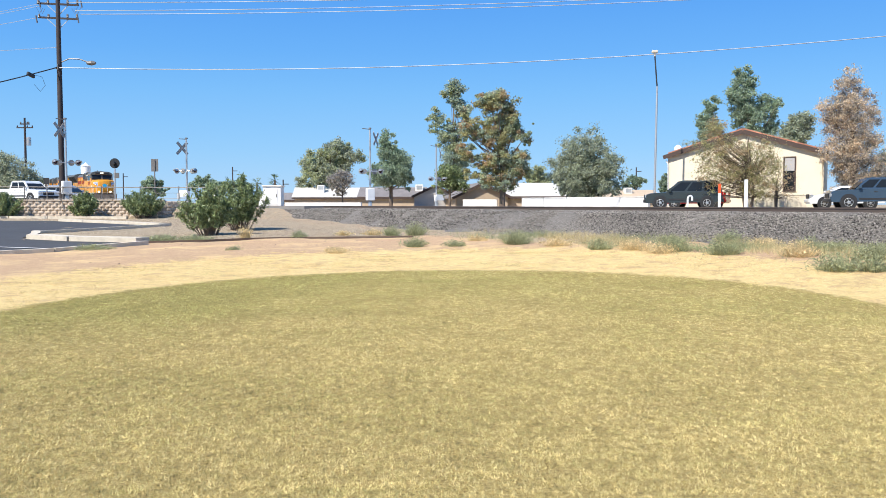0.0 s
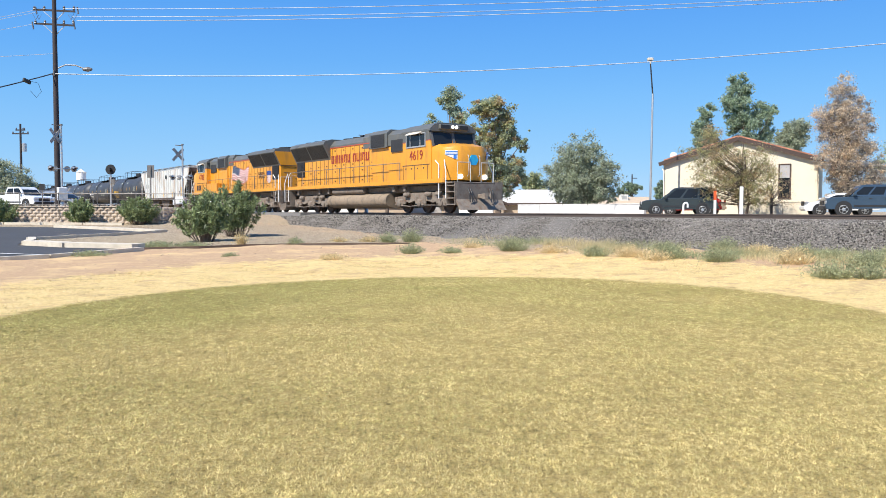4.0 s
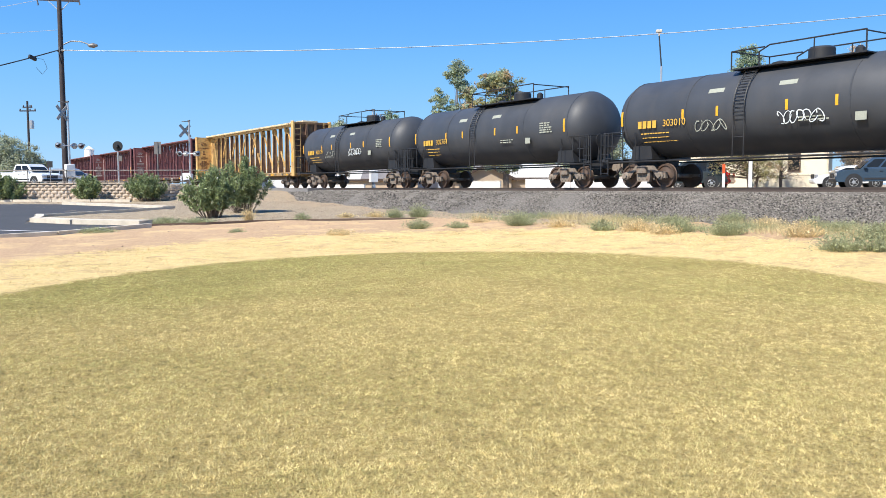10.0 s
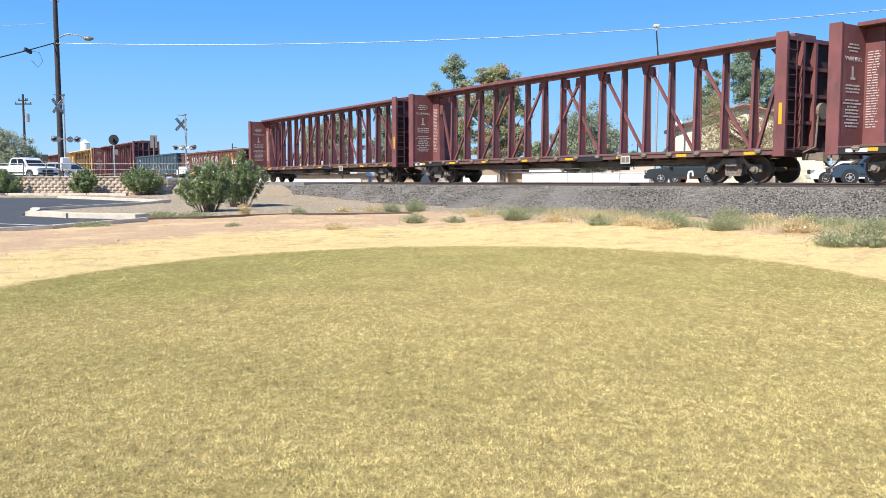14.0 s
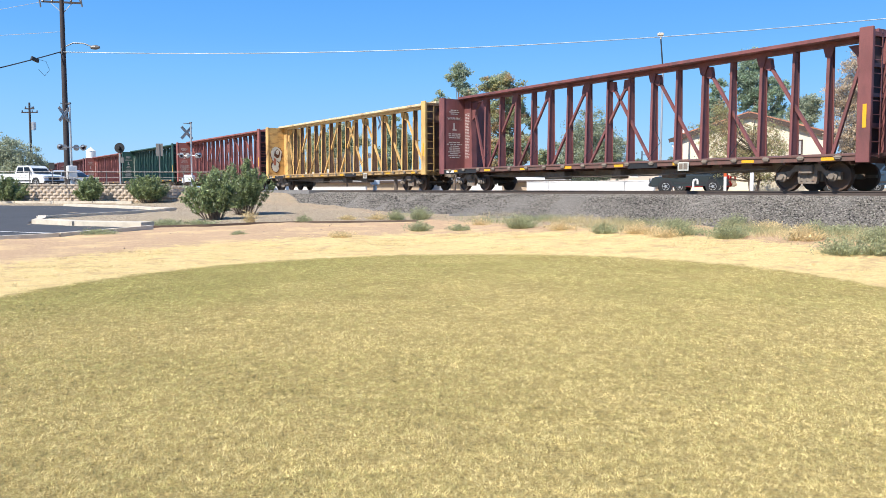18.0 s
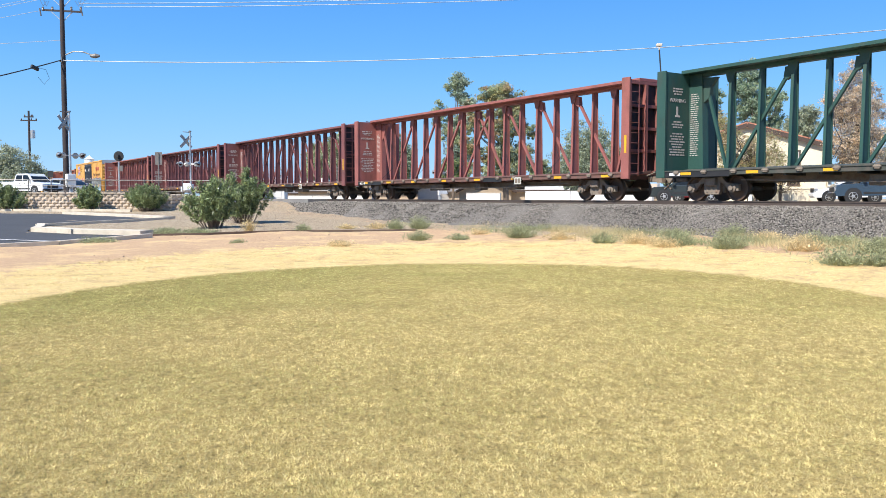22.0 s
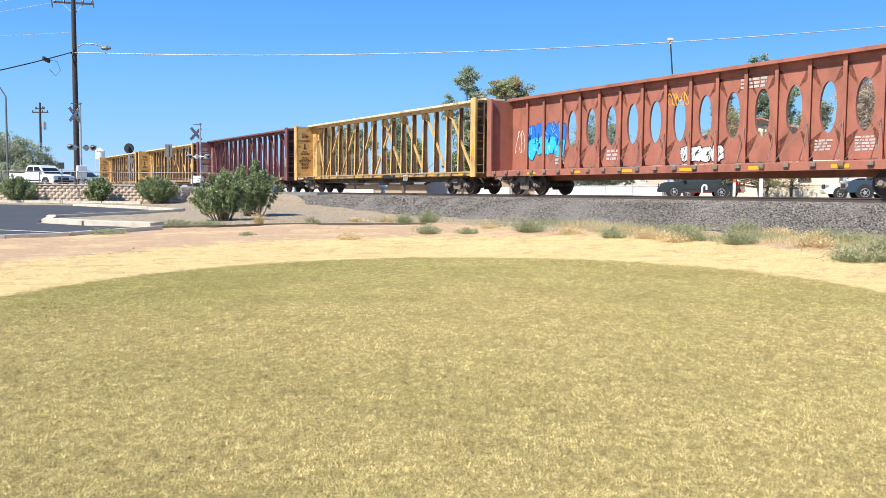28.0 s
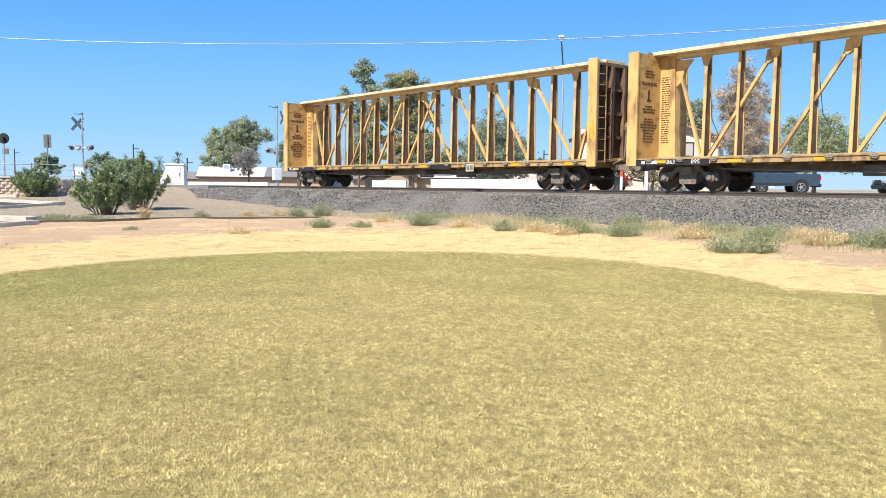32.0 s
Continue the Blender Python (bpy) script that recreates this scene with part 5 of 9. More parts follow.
# ---- gondolas ----
def gondola(mk, H, top, label, seed, nr):
    t = thing("gondola_car", label, "gondola car", Matrix(), "gondola cars in the train")
    mt = M[mk]
    P = lambda name, g, mat=None, parent=t, lab="", sm=False: part(name, g, mat or mt, parent, lab, sm)
    g = Geo()
    for sd in (-1, 1):
        g.box(-H, H, sd * 1.42 - 0.03, sd * 1.42 + 0.03, 0.8, top)
    body = pieces("side_wall", g, mt, t)[0]
    P("floor_plate", Geo().box(-H, H, -1.385, 1.385, 1.0, 1.1))
    for e in (-1, 1):
        g = Geo()
        g.box(min(e * (H - 0.05), e * H), max(e * (H - 0.05), e * H), -1.42, 1.42, 0.9, top)
        for k in range(5):
            z = 1.15 + (top - 1.3) * k / 4
            g.prism([(e * H, z - 0.12), (e * (H + 0.12), z), (e * H, z + 0.12)], "y", -1.35, 1.35)
        g.box(min(e * H, e * (H + 0.15)), max(e * H, e * (H + 0.15)), -1.48, 1.48, top - 0.1, top + 0.05, 0.01)
        for sd in (-1, 1):
            ladder_geo(g, e * (H + 0.1), sd * 1.2, 0.6, top, 0.4, "y")
        P("end_wall", g)
    g = Geo()
    for sd in (-1, 1):
        g.box(-H, H, sd * 1.47 - 0.07, sd * 1.47 + 0.07, top - 0.08, top + 0.06, 0.012)
        g.box(-H, H, sd * 1.45 - 0.05, sd * 1.45 + 0.06, 0.78, 0.96, 0.01)
    P("top_rail", g)
    ribs = [-H + 0.15 + (2 * H - 0.3) * k / nr for k in range(nr + 1)]
    rm = Geo().prism([(-0.07, -1.45), (-0.05, -1.55), (0.05, -1.55), (0.07, -1.45)], "z", 0.96, top - 0.08).mesh("rib", mt)
    rm2 = Geo().prism([(-0.07, 1.45), (-0.05, 1.55), (0.05, 1.55), (0.07, 1.45)], "z", 0.96, top - 0.08).mesh("rib", mt)
    for x in ribs:
        part("rib", rm, None, body).location = (x, 0, 0)
        part("rib", rm2, None, body).location = (x, 0, 0)
    rng = random.Random(seed)
    if mk == "gon_rust":
        g = Geo()
        for a, b in zip(ribs, ribs[1:]):
            for k in range(4):
                z = 1.15 + (top - 1.55) * k / 3
                g.prism([(a + 0.14, z), (a + 0.2, z + 0.13), (b - 0.2, z + 0.13), (b - 0.14, z), (b - 0.2, z - 0.1), (a + 0.2, z - 0.1)], "y", -1.50, -1.44)
        pieces("pressed_panel", g, mt, body)
        words("642674", 0.40, M["letter_white"], body, (-6.4, -1.56, 1.90), -1, "car_number", "white car number", 0.92)
        g = Geo()
        bars(g, -6.65, -6.2, 2.22, 2.44, -1.56, 1, rng)
        bars(g, 6.0, 7.4, 1.5, 1.9, -1.5, 2, rng)
        P("stencil", g, M["letter_white"], body)
        scrawl(rng, -7.15, -5.75, 1.28, 1.66, -1.56, 9, 0.035, ["spray_white"], body, "graffiti", "scribbled white graffiti tag")
        for k in range(7):
            x = -4.6 + 1.13 * k
            scrawl(rng, x - 0.35, x + 0.35, 1.35, 2.35, -1.51, 2, 0.07, ["spray_white"], body, "graffiti", "loose white graffiti loops")
        scrawl(rng, 4.3, 6.3, 1.6, 2.5, -1.51, 5, 0.08, ["letter_yellow"], body, "graffiti", "faded tan graffiti")
    else:
        words("5201", 0.36, M["letter_white"], body, (-6.05, -1.47, 1.83), -1, "car_number", "white car number", 0.9)
        words("41", 0.36, M["letter_white"], body, (-5.2, -1.47, 1.80), -1, "car_number", "white car number", 0.9)
        g = Geo()
        bars(g, -6.65, -5.85, 2.30, 2.58, -1.455, 1, rng)
        bars(g, -6.7, -5.7, 1.2, 1.42, -1.455, 2, rng)
        bars(g, 4.32, 4.95, 1.25, 1.85, -1.455, 6, rng)
        bars(g, 6.9, 7.6, 2.4, 2.48, -1.455, 1, rng)
        P("stencil", g, M["letter_white"], body)

        def loop(cx, cz, rx, rz, lobes, depth, mk2, w=0.035, inner=False):
            q = Geo()
            pts = []
            for i in range(37):
                a = 2 * math.pi * i / 36
                r = 1 + depth * math.cos(lobes * a + 0.8) + 0.05 * math.sin(3 * a + cx)
                pts.append((cx + rx * r * math.cos(a) + 0.12 * rz * math.sin(a), -1.462, cz + rz * r * math.sin(a)))
            for a, b in zip(pts, pts[1:]):
                q.beam(a, b, w, 0.004, (0, 1, 0))
            P("graffiti", q, M[mk2], body, "pale graffiti outline")
        loop(-0.78, 1.62, 0.26, 0.22, 5, 0.42, "spray_white")
        loop(-0.78, 1.45, 0.12, 0.10, 3, 0.3, "spray_white")
        loop(0.4, 1.68, 0.36, 0.12, 6, 0.15, "spray_grey", 0.025)
        loop(0.4, 1.60, 0.30, 0.10, 7, 0.2, "spray_grey", 0.025)
        loop(1.45, 1.40, 0.36, 0.40, 4, 0.38, "spray_white")
        loop(1.45, 1.00, 0.30, 0.16, 2, 0.2, "letter_yellow")
        loop(2.5, 1.40, 0.40, 0.50, 2, 0.12, "spray_grey")
        loop(2.5, 1.25, 0.10, 0.28, 2, 0.3, "spray_grey")
        loop(3.5, 1.42, 0.42, 0.50, 3, 0.1, "spray_white")
        loop(3.45, 1.45, 0.26, 0.20, 5, 0.3, "spray_white")
        loop(4.6, 1.30, 0.36, 0.48, 2, 0.1, "spray_grey")
        loop(7.3, 1.75, 0.26, 0.16, 5, 0.45, "spray_grey", 0.02)
    g = Geo()
    for k in range(6):
        x = -H + 0.7 + (2 * H - 1.4) * k / 5
        g.box(x - 0.28, x + 0.28, -1.53, -1.515, 0.82, 0.92)
    P("reflector", g, M["reflect"], body)
    g = Geo().box(-H + 0.3, H - 0.3, -0.3, 0.3, 0.6, 1.0)
    P("centre_sill", g, M["under"])
    for x in (-(H - 2.0), H - 2.0):
        freight_truck(t, x)
    coupler(t, H + 0.1, 1), coupler(t, -H - 0.1, -1)
    return t


# ---- boxcar ----
def boxcar():
    t = thing("boxcar", "yellow boxcar with blue-black plug doors and graffiti", "boxcar", Matrix())
    P = lambda name, g, mat="box_yellow", parent=t, lab="", sm=False: part(name, g, M[mat], parent, lab, sm)
    H = 9.75
    g = Geo()
    for sd in (-1, 1):
        g.box(-H, -2.6, sd * 1.46 - 0.03, sd * 1.46 + 0.03, 1.0, 5.2)
        g.box(2.5, H, sd * 1.46 - 0.03, sd * 1.46 + 0.03, 1.0, 5.2)
        g.box(-2.6, 2.5, sd * 1.46 - 0.03, sd * 1.46 + 0.03, 5.05, 5.2)
    body = pieces("side_wall", g, M["box_yellow"], t)[0]
    P("floor", Geo().box(-H, H, -1.42, 1.42, 1.0, 1.12), "under")
    for k in range(22):
        x = -H + 0.05 + (2 * H - 0.1) * k / 21
        if -2.7 < x < 2.6:
            continue
        for sd in (-1, 1):
            g = Geo().prism([(x - 0.05, sd * 1.48), (x - 0.04, sd * 1.53), (x + 0.04, sd * 1.53), (x + 0.05, sd * 1.48)], "z", 1.1, 5.15)
            P("side_post", g, "box_yellow", body)
    g = Geo()
    for sd in (-1, 1):
        g.box(-H, H, sd * 1.5 - 0.06, sd * 1.5 + 0.05, 5.15, 5.30, 0.01)
    pieces("eave", g, M["box_yellow"], t)
    g = Geo()
    g.prism([(-1.5, 5.28), (-1.0, 5.36), (1.0, 5.36), (1.5, 5.28), (1.5, 5.2), (-1.5, 5.2)], "x", -H, H)
    P("roof", g, "galv", t, "galvanised ribbed roof")
    for e in (-1, 1):
        g = Geo()
        g.box(min(e * (H - 0.05), e * H), max(e * (H - 0.05), e * H), -1.46, 1.46, 1.0, 4.75)
        for k in range(8):
            z = 1.25 + 0.45 * k
            g.prism([(e * H, z - 0.17), (e * (H + 0.07), z - 0.09), (e * (H + 0.07), z + 0.09), (e * H, z + 0.17)], "y", -1.4, 1.4)
        en = P("end_wall", g)
        g = Geo().prism([(-1.46, 4.75), (1.46, 4.75), (1.46, 5.28), (0, 5.37), (-1.46, 5.28)], "x", min(e * (H - 0.05), e * (H + 0.01)), max(e * (H - 0.05), e * (H + 0.01)))
        P("end_cap", g, "galv", en, "pale galvanised gable end")
        g = Geo()
        for sd in (-1, 1):
            ladder_geo(g, e * (H + 0.1), sd * 1.15, 0.8, 2.6, 0.45, "y")
            ladder_geo(g, e * (H - 0.35), sd * 1.55, 0.6, 2.6, 0.45)
        P("ladder", g, "box_yellow", en)
    g = Geo()
    for sd in (-1, 1):
        g.box(-H, H, sd * 1.46 - 0.06, sd * 1.46 + 0.05, 0.86, 1.06)
    pieces("side_sill", g, M["under"], t)
    P("centre_sill", Geo().box(-9, 9, -0.3, 0.3, 0.66, 0.995), "under")
    for x0, x1 in ((-2.58, -0.06), (-0.04, 2.48)):
        for sd in (1, -1):
            d = P("plug_door", Geo().box(x0, x1, sd * 1.5 - 0.03, sd * 1.5 + 0.03, 1.25, 5.02, 0.01), "box_door", t, "blue-black plug door")
            for z in (1.45, 2.35, 3.3, 4.2, 4.85):
                P("door_rib", Geo().box(x0 + 0.05, x1 - 0.05, sd * 1.53 - 0.02, sd * 1.53 + 0.02, z, z + 0.07), "box_door", d)
            for k in range(5):
                x = x0 + 0.1 + (x1 - x0 - 0.2) * k / 4
                P("lock_rod", Geo().rod((x, sd * 1.56, 1.3), (x, sd * 1.56, 4.74), 0.025 if k in (1, 3) else 0.015, 6), "box_door", d)
        rng = random.Random(int(x0 * 10))
        g = Geo()
        bars(g, x0 + 0.4, x0 + 1.4, 3.95, 4.35, -1.56, 3, rng)
        bars(g, x0 + 1.6, x0 + 2.3, 2.85, 2.95, -1.56, 1, rng)
        g.box(x0 + 1.0, x0 + 1.25, -1.575, -1.57, 1.85, 2.2)
        P("door_stencil", g, "letter_white", d)
    g = Geo()
    for sd in (-1, 1):
        g.box(-3.2, 3.2, sd * 1.5 - 0.04, sd * 1.5 + 0.05, 1.08, 1.26, 0.01)
        g.box(-3.2, 3.2, sd * 1.5 - 0.04, sd * 1.5 + 0.05, 5.02, 5.1, 0.01)
    pieces("door_track", g, M["box_yellow"], t)
    # stencils
    words("Railcar  Pooling  Experts", 0.60, M["letter_brown"], body, (6.25, -1.535, 3.36), -1, "lettering", "dark brown lettering", 0.80)
    g = Geo()
    for x0 in (5.55, 6.3):
        g.box(x0, x0 + 0.62, -1.54, -1.534, 3.95, 4.42)
    g.prism([(7.05, 4.42), (7.75, 4.42), (7.75, 3.95), (7.05, 3.95)], "y", -1.54, -1.534)
    P("owner_logo", g, "spray_red", body, "plain red logo shape")
    strokes = [("logo_orange", ((0.02, 1.14), (0.66, 0.78), (0.02, 0.34))), ("logo_orange", ((1.64, 1.18), (1.14, 0.80), (1.64, 0.42))),
               ("spray_blue", ((0.14, 1.42), (0.52, 1.18), (0.78, 0.98), (0.88, 0.78), (0.78, 0.56), (0.52, 0.36), (0.14, 0.10))),
               ("spray_blue", ((1.00, 1.06), (1.58, 1.46))), ("spray_blue", ((1.00, 0.48), (1.58, 0.10)))]
    for k, (mk2, pts) in enumerate(strokes):
        for lm, wd, yy in (("spray_white", 0.26, -1.534), (mk2, 0.18, -1.540)):
            g = Geo()
            for i, (p, q) in enumerate(zip(pts, pts[1:])):
                g.beam((-7.9 + p[0], yy - 0.0003 * (i + 4 * k), 3.45 + p[1]), (-7.9 + q[0], yy - 0.0003 * (i + 4 * k), 3.45 + q[1]), wd, 0.002, (0, 1, 0))
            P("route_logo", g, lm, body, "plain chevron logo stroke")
    words("next\nload", 0.30, M["letter_black"], body, (-8.4, -1.495, 4.12), -1, "lettering", "small black words", 0.9)
    words("any\nroad", 0.32, M["letter_black"], body, (-5.45, -1.495, 4.32), -1, "lettering", "small black words")
    rng = random.Random(77)
    g = Geo()
    for zz, xs in ((2.72, (-8.65, -8.35, -7.75, -7.4)), (2.2, (-8.6, -8.3, -7.75, -7.4))):
        for x in xs:
            g.box(x, x + 0.2, -1.498, -1.493, zz, zz + 0.22)
    P("stencil", g, "letter_brown", body, "dark car number as plain bars")
    # graffiti along the foot of the side
    g = Geo()
    for k in range(9):
        x, zz = rng.choice((-3.4, -4.2, 4.4, 5.6, 7.6, 8.4, 3.6, 6.6, -5.0)) + rng.uniform(-0.3, 0.3), rng.uniform(2.4, 2.9)
        g.add([(x + 0.42 * math.cos(a_ * 0.7) * rng.uniform(0.8, 1.1), -1.5355, zz + 0.4 * math.sin(a_ * 0.7) * rng.uniform(0.8, 1.1)) for a_ in range(9)], [tuple(range(9))])
    P("graffiti_haze", g, "spray_pink", body, "faded pink overspray")
    g = Geo()
    for k in range(8):
        x = -9.0 + 0.75 * k if k < 5 else -3.0 + 0.8 * (k - 5)
        g.add([(x, -1.537, 1.1), (x + 0.9, -1.537, 1.1), (x + 0.8, -1.537, 1.9), (x + 0.15, -1.537, 1.75)], [(0, 1, 2, 3)])
    P("graffiti_under", g, "spray_red", body, "red spray paint under the letters")
    throw_up(rng, -8.7, -2.75, 1.55, 2.6, -1.54, 9, "spray_grey", "spray_grey", "letter_black", "spray_white", body, "grey-green graffiti letters")
    throw_up(rng, -8.9, -2.75, 1.1, 1.9, -1.578, 10, "spray_sky", "spray_grey", "letter_black", "spray_white", body, "pale blue and grey graffiti letters")
    throw_up(rng, 2.7, 9.2, 1.7, 2.95, -1.54, 9, "spray_grey", "spray_grey", "letter_black", "spray_white", body, "grey-green graffiti letters")
    throw_up(rng, 2.7, 9.3, 1.05, 2.1, -1.578, 9, "spray_sky", "spray_grey", "letter_black", "spray_white", body, "pale blue graffiti letters")
    for x0, x1, zt in ((-8.7, -2.8, 2.55), (2.8, 9.2, 2.9)):
        scrawl(rng, x0, x1, 1.2, zt, -1.614, 10, 0.045, ["navy"], body, "graffiti_line", "dark blue spray-painted line")
        scrawl(rng, x0, x1, 1.15, zt, -1.618, 16, 0.035, ["letter_black"], body, "graffiti_line", "black spray-painted line")
    g = Geo()
    for k in range(12):
        x, zz = rng.uniform(-2.4, 2.3), rng.uniform(1.35, 2.3)
        g.box(x, x + rng.uniform(0.1, 0.45), -1.578, -1.574, zz, zz + rng.uniform(0.04, 0.14))
    pieces("door_tag", g, M["spray_red"], t, "red tag on the door")
    g = Geo()
    for x in (-9.4, -5.0, -3.2, 3.4, 5.6, 7.8, 8.7):
        g.box(x - 0.06, x + 0.06, -1.625, -1.615, 1.5, 2.0)
    P("reflector", g, "reflect", body)
    for x in (-7.3, 7.3):
        freight_truck(t, x)
    coupler(t, 10.0, 1), coupler(t, -10.0, -1)
    return t


# ---- the train: cars in order from the head; places along the train in metres ----
MIDS = [-220.75, -197.9, -178.3, -161.6, -146.9, -131.1, -115.5, -100.0, -85.0, -65.41, -40.81, -16.21, 8.39, 29.9, 48.35,
        69.24, 93.84, 118.44, 143.04, 167.64, 192.24, 216.84, 241.44, 264.6, 287.2, 311.27, 335.87, 360.47, 385.07]
RED = "oxide red centre-beam car, empty, with white warning stencils"
YEL = "weathered yellow centre-beam car, empty, with rust streaks"
tagged_car = centerbeam("beam_yellow", "weathered yellow centre-beam car, empty, with graffiti at one end", 4, False)
br_ = random.Random(5)
for k, (mk_, cy_, cz_, ry_, rz_) in enumerate((("letter_brown", -0.82, 2.7, 0.52, 0.72), ("spray_pale", -0.82, 2.7, 0.46, 0.66), ("letter_brown", -0.75, 2.85, 0.26, 0.34), ("spray_pale", -0.72, 2.95, 0.16, 0.2),
                                              ("letter_brown", -0.9, 1.85, 0.36, 0.5), ("spray_pale", -0.9, 1.85, 0.30, 0.45), ("opera_red", -0.95, 2.2, 0.12, 0.3))):
    ring_ = [(cy_ + ry_ * math.cos(j * 0.449) * br_.uniform(0.8, 1.1), cz_ + rz_ * math.sin(j * 0.449) * br_.uniform(0.8, 1.1)) for j in range(14)]
    part("graffiti_blot", Geo().add([(-11.19 + 0.003 * k, p, q) for p, q in ring_], [tuple(range(14))]), M[mk_], tagged_car, "brown and pale graffiti blot")
proto_red = centerbeam("beam_red", RED, 3)
proto_yel = centerbeam("beam_yellow", YEL, 4)
proto_bright = centerbeam("beam_bright", "faded brown-red centre-beam car, empty, with white lettering", 6)
proto_green = centerbeam("beam_green", "dark green centre-beam car, empty, with white lettering", 7)
first = {}


def again(p):
    if p.name not in first:
        first[p.name] = p
        return p
    return copy_thing(p, Matrix())


TRAIN = [
    (locomotive("yellow and grey diesel locomotive, dusty, with red lettering", False), False),
    (locomotive("yellow and grey diesel locomotive with a waving flag decal, running backwards", True), True),
    (covered_hopper(), False),
    (tank_car("302868", False, False, 11), False),
    (tank_car("120687", True, False, 12), False),
    (tank_car("302834", False, False, 13), False),
    (tank_car("303010", False, True, 14), False),
    (tank_car("302764", False, False, 15), False),
    (tank_car("302129", False, True, 16), False),
    (centerbeam("beam_yellow", YEL, 4, number=("884", "314")), False), (again(proto_red), False), (again(proto_red), False), (again(proto_red), False),
    (gondola("gon_rust", 8.6, 2.72, "rusty brown gondola with white graffiti loops", 21, 17), False),
    (gondola("gon_blue", 8.3, 2.88, "faded blue-grey gondola with pale graffiti", 22, 14), False),
    (again(proto_red), False), (tagged_car, False), (again(proto_bright), False), (again(proto_green), False),
    (again(proto_bright), False), (again(proto_red), False), (again(proto_red), False), (again(proto_bright), False),
    (boxcar(), False), (opera_car(), False),
    (again(proto_yel), False), (again(proto_red), False), (centerbeam("beam_yellow", YEL, 4, number=("863", "895")), False), (again(proto_yel), False),
]


# ---- ground: one sheet of lawn, straw, dirt and gravel ----
def ground_material():
    m = bpy.data.materials.new("lawn, straw and dirt")
    m.use_nodes = True
    nt = m.node_tree
    N, Lk = nt.nodes, nt.links.new
    bs = N["Principled BSDF"]
    bs.inputs["Roughness"].default_value = 0.95
    bs.inputs["Specular IOR Level"].default_value = 0.1
    tc = N.new("ShaderNodeTexCoord")
    at = N.new("ShaderNodeAttribute")
    at.attribute_name = "cover"          # r: lawn, g: straw, b: gravel; none: dirt
    sp = N.new("ShaderNodeSeparateColor")
    Lk(at.outputs["Color"], sp.inputs[0])

    def noise_tex(sc, det=4.0, rough=0.6):
        t = N.new("ShaderNodeTexNoise")
        t.inputs["Scale"].default_value, t.inputs["Detail"].default_value, t.inputs["Roughness"].default_value = sc, det, rough
        Lk(tc.outputs["Object"], t.inputs["Vector"])
        return t.outputs[0]

    def ramp(v, *els):
        r = N.new("ShaderNodeValToRGB")
        while len(r.color_ramp.elements) < len(els):
            r.color_ramp.elements.new(0.5)
        for e, (p, c) in zip(r.color_ramp.elements, els):
            e.position, e.color = p, (*c, 1)
        Lk(v, r.inputs[0])
        return r.outputs[0]

    def mix(f, a, b, mode="MIX"):
        x = N.new("ShaderNodeMixRGB")
        x.blend_type = mode
        for i, v in enumerate((f, a, b)):
            if isinstance(v, (int, float)):
                x.inputs[i].default_value = v
            elif isinstance(v, tuple):
                x.inputs[i].default_value = (*v, 1)
            else:
                Lk(v, x.inputs[i])
        return x.outputs[0]

    def mth(op, a, b):
        q = N.new("ShaderNodeMath")
        q.operation, q.use_clamp = op, op == "MULTIPLY_ADD"
        for i, v in enumerate((a, b)):
            if isinstance(v, (int, float)):
                q.inputs[i].default_value = v
            else:
                Lk(v, q.inputs[i])
        return q.outputs[0]

    fine, mid, big = noise_tex(90, 5, 0.7), noise_tex(9, 4), noise_tex(0.7, 3)
    grass = mix(0.7, ramp(big, (0.36, (0.46, 0.37, 0.145)), (0.62, (0.62, 0.49, 0.22))), ramp(mid, (0.3, (0.42, 0.34, 0.13)), (0.7, (0.68, 0.54, 0.255))))
    grass = mix(mth("MULTIPLY", at.outputs["Alpha"], 0.75), grass, (0.33, 0.31, 0.10))
    grass = mix(1.0, grass, ramp(fine, (0.34, (0.36, 0.32, 0.25)), (0.62, (1.05, 1.0, 0.94))), "MULTIPLY")
    grass = mix(1.0, grass, ramp(noise_tex(38, 3, 0.5), (0.36, (0.62, 0.60, 0.56)), (0.62, (1.2, 1.18, 1.14))), "MULTIPLY")
    straw = mix(0.55, ramp(mid, (0.3, (0.46, 0.32, 0.13)), (0.6, (0.84, 0.635, 0.29))), ramp(fine, (0.34, (0.34, 0.235, 0.10)), (0.60, (0.90, 0.69, 0.32))))
    straw = mix(ramp(noise_tex(1.6, 5, 0.75), (0.51, (0, 0, 0)), (0.63, (0.85, 0.85, 0.85))), straw, (0.50, 0.335, 0.175))
    dirt = mix(0.5, ramp(mid, (0.3, (0.42, 0.265, 0.15)), (0.7, (0.63, 0.435, 0.26))), ramp(noise_tex(40, 5), (0.34, (0.24, 0.155, 0.095)), (0.66, (0.70, 0.49, 0.30))))
    dirt = mix(ramp(noise_tex(0.55, 5, 0.7), (0.50, (0, 0, 0)), (0.66, (0.7, 0.7, 0.7))), dirt, (0.74, 0.53, 0.27))
    vor = N.new("ShaderNodeTexVoronoi")
    vor.inputs["Scale"].default_value = 22
    Lk(tc.outputs["Object"], vor.inputs["Vector"])
    vc = N.new("ShaderNodeSeparateColor")
    Lk(vor.outputs["Color"], vc.inputs[0])
    gravel = ramp(vc.outputs[0], (0.0, (0.20, 0.15, 0.10)), (0.5, (0.335, 0.265, 0.175)), (1.0, (0.52, 0.43, 0.31)))
    edge = mth("MULTIPLY", mth("SUBTRACT", noise_tex(2.2, 6, 0.85), 0.5), 1.7)
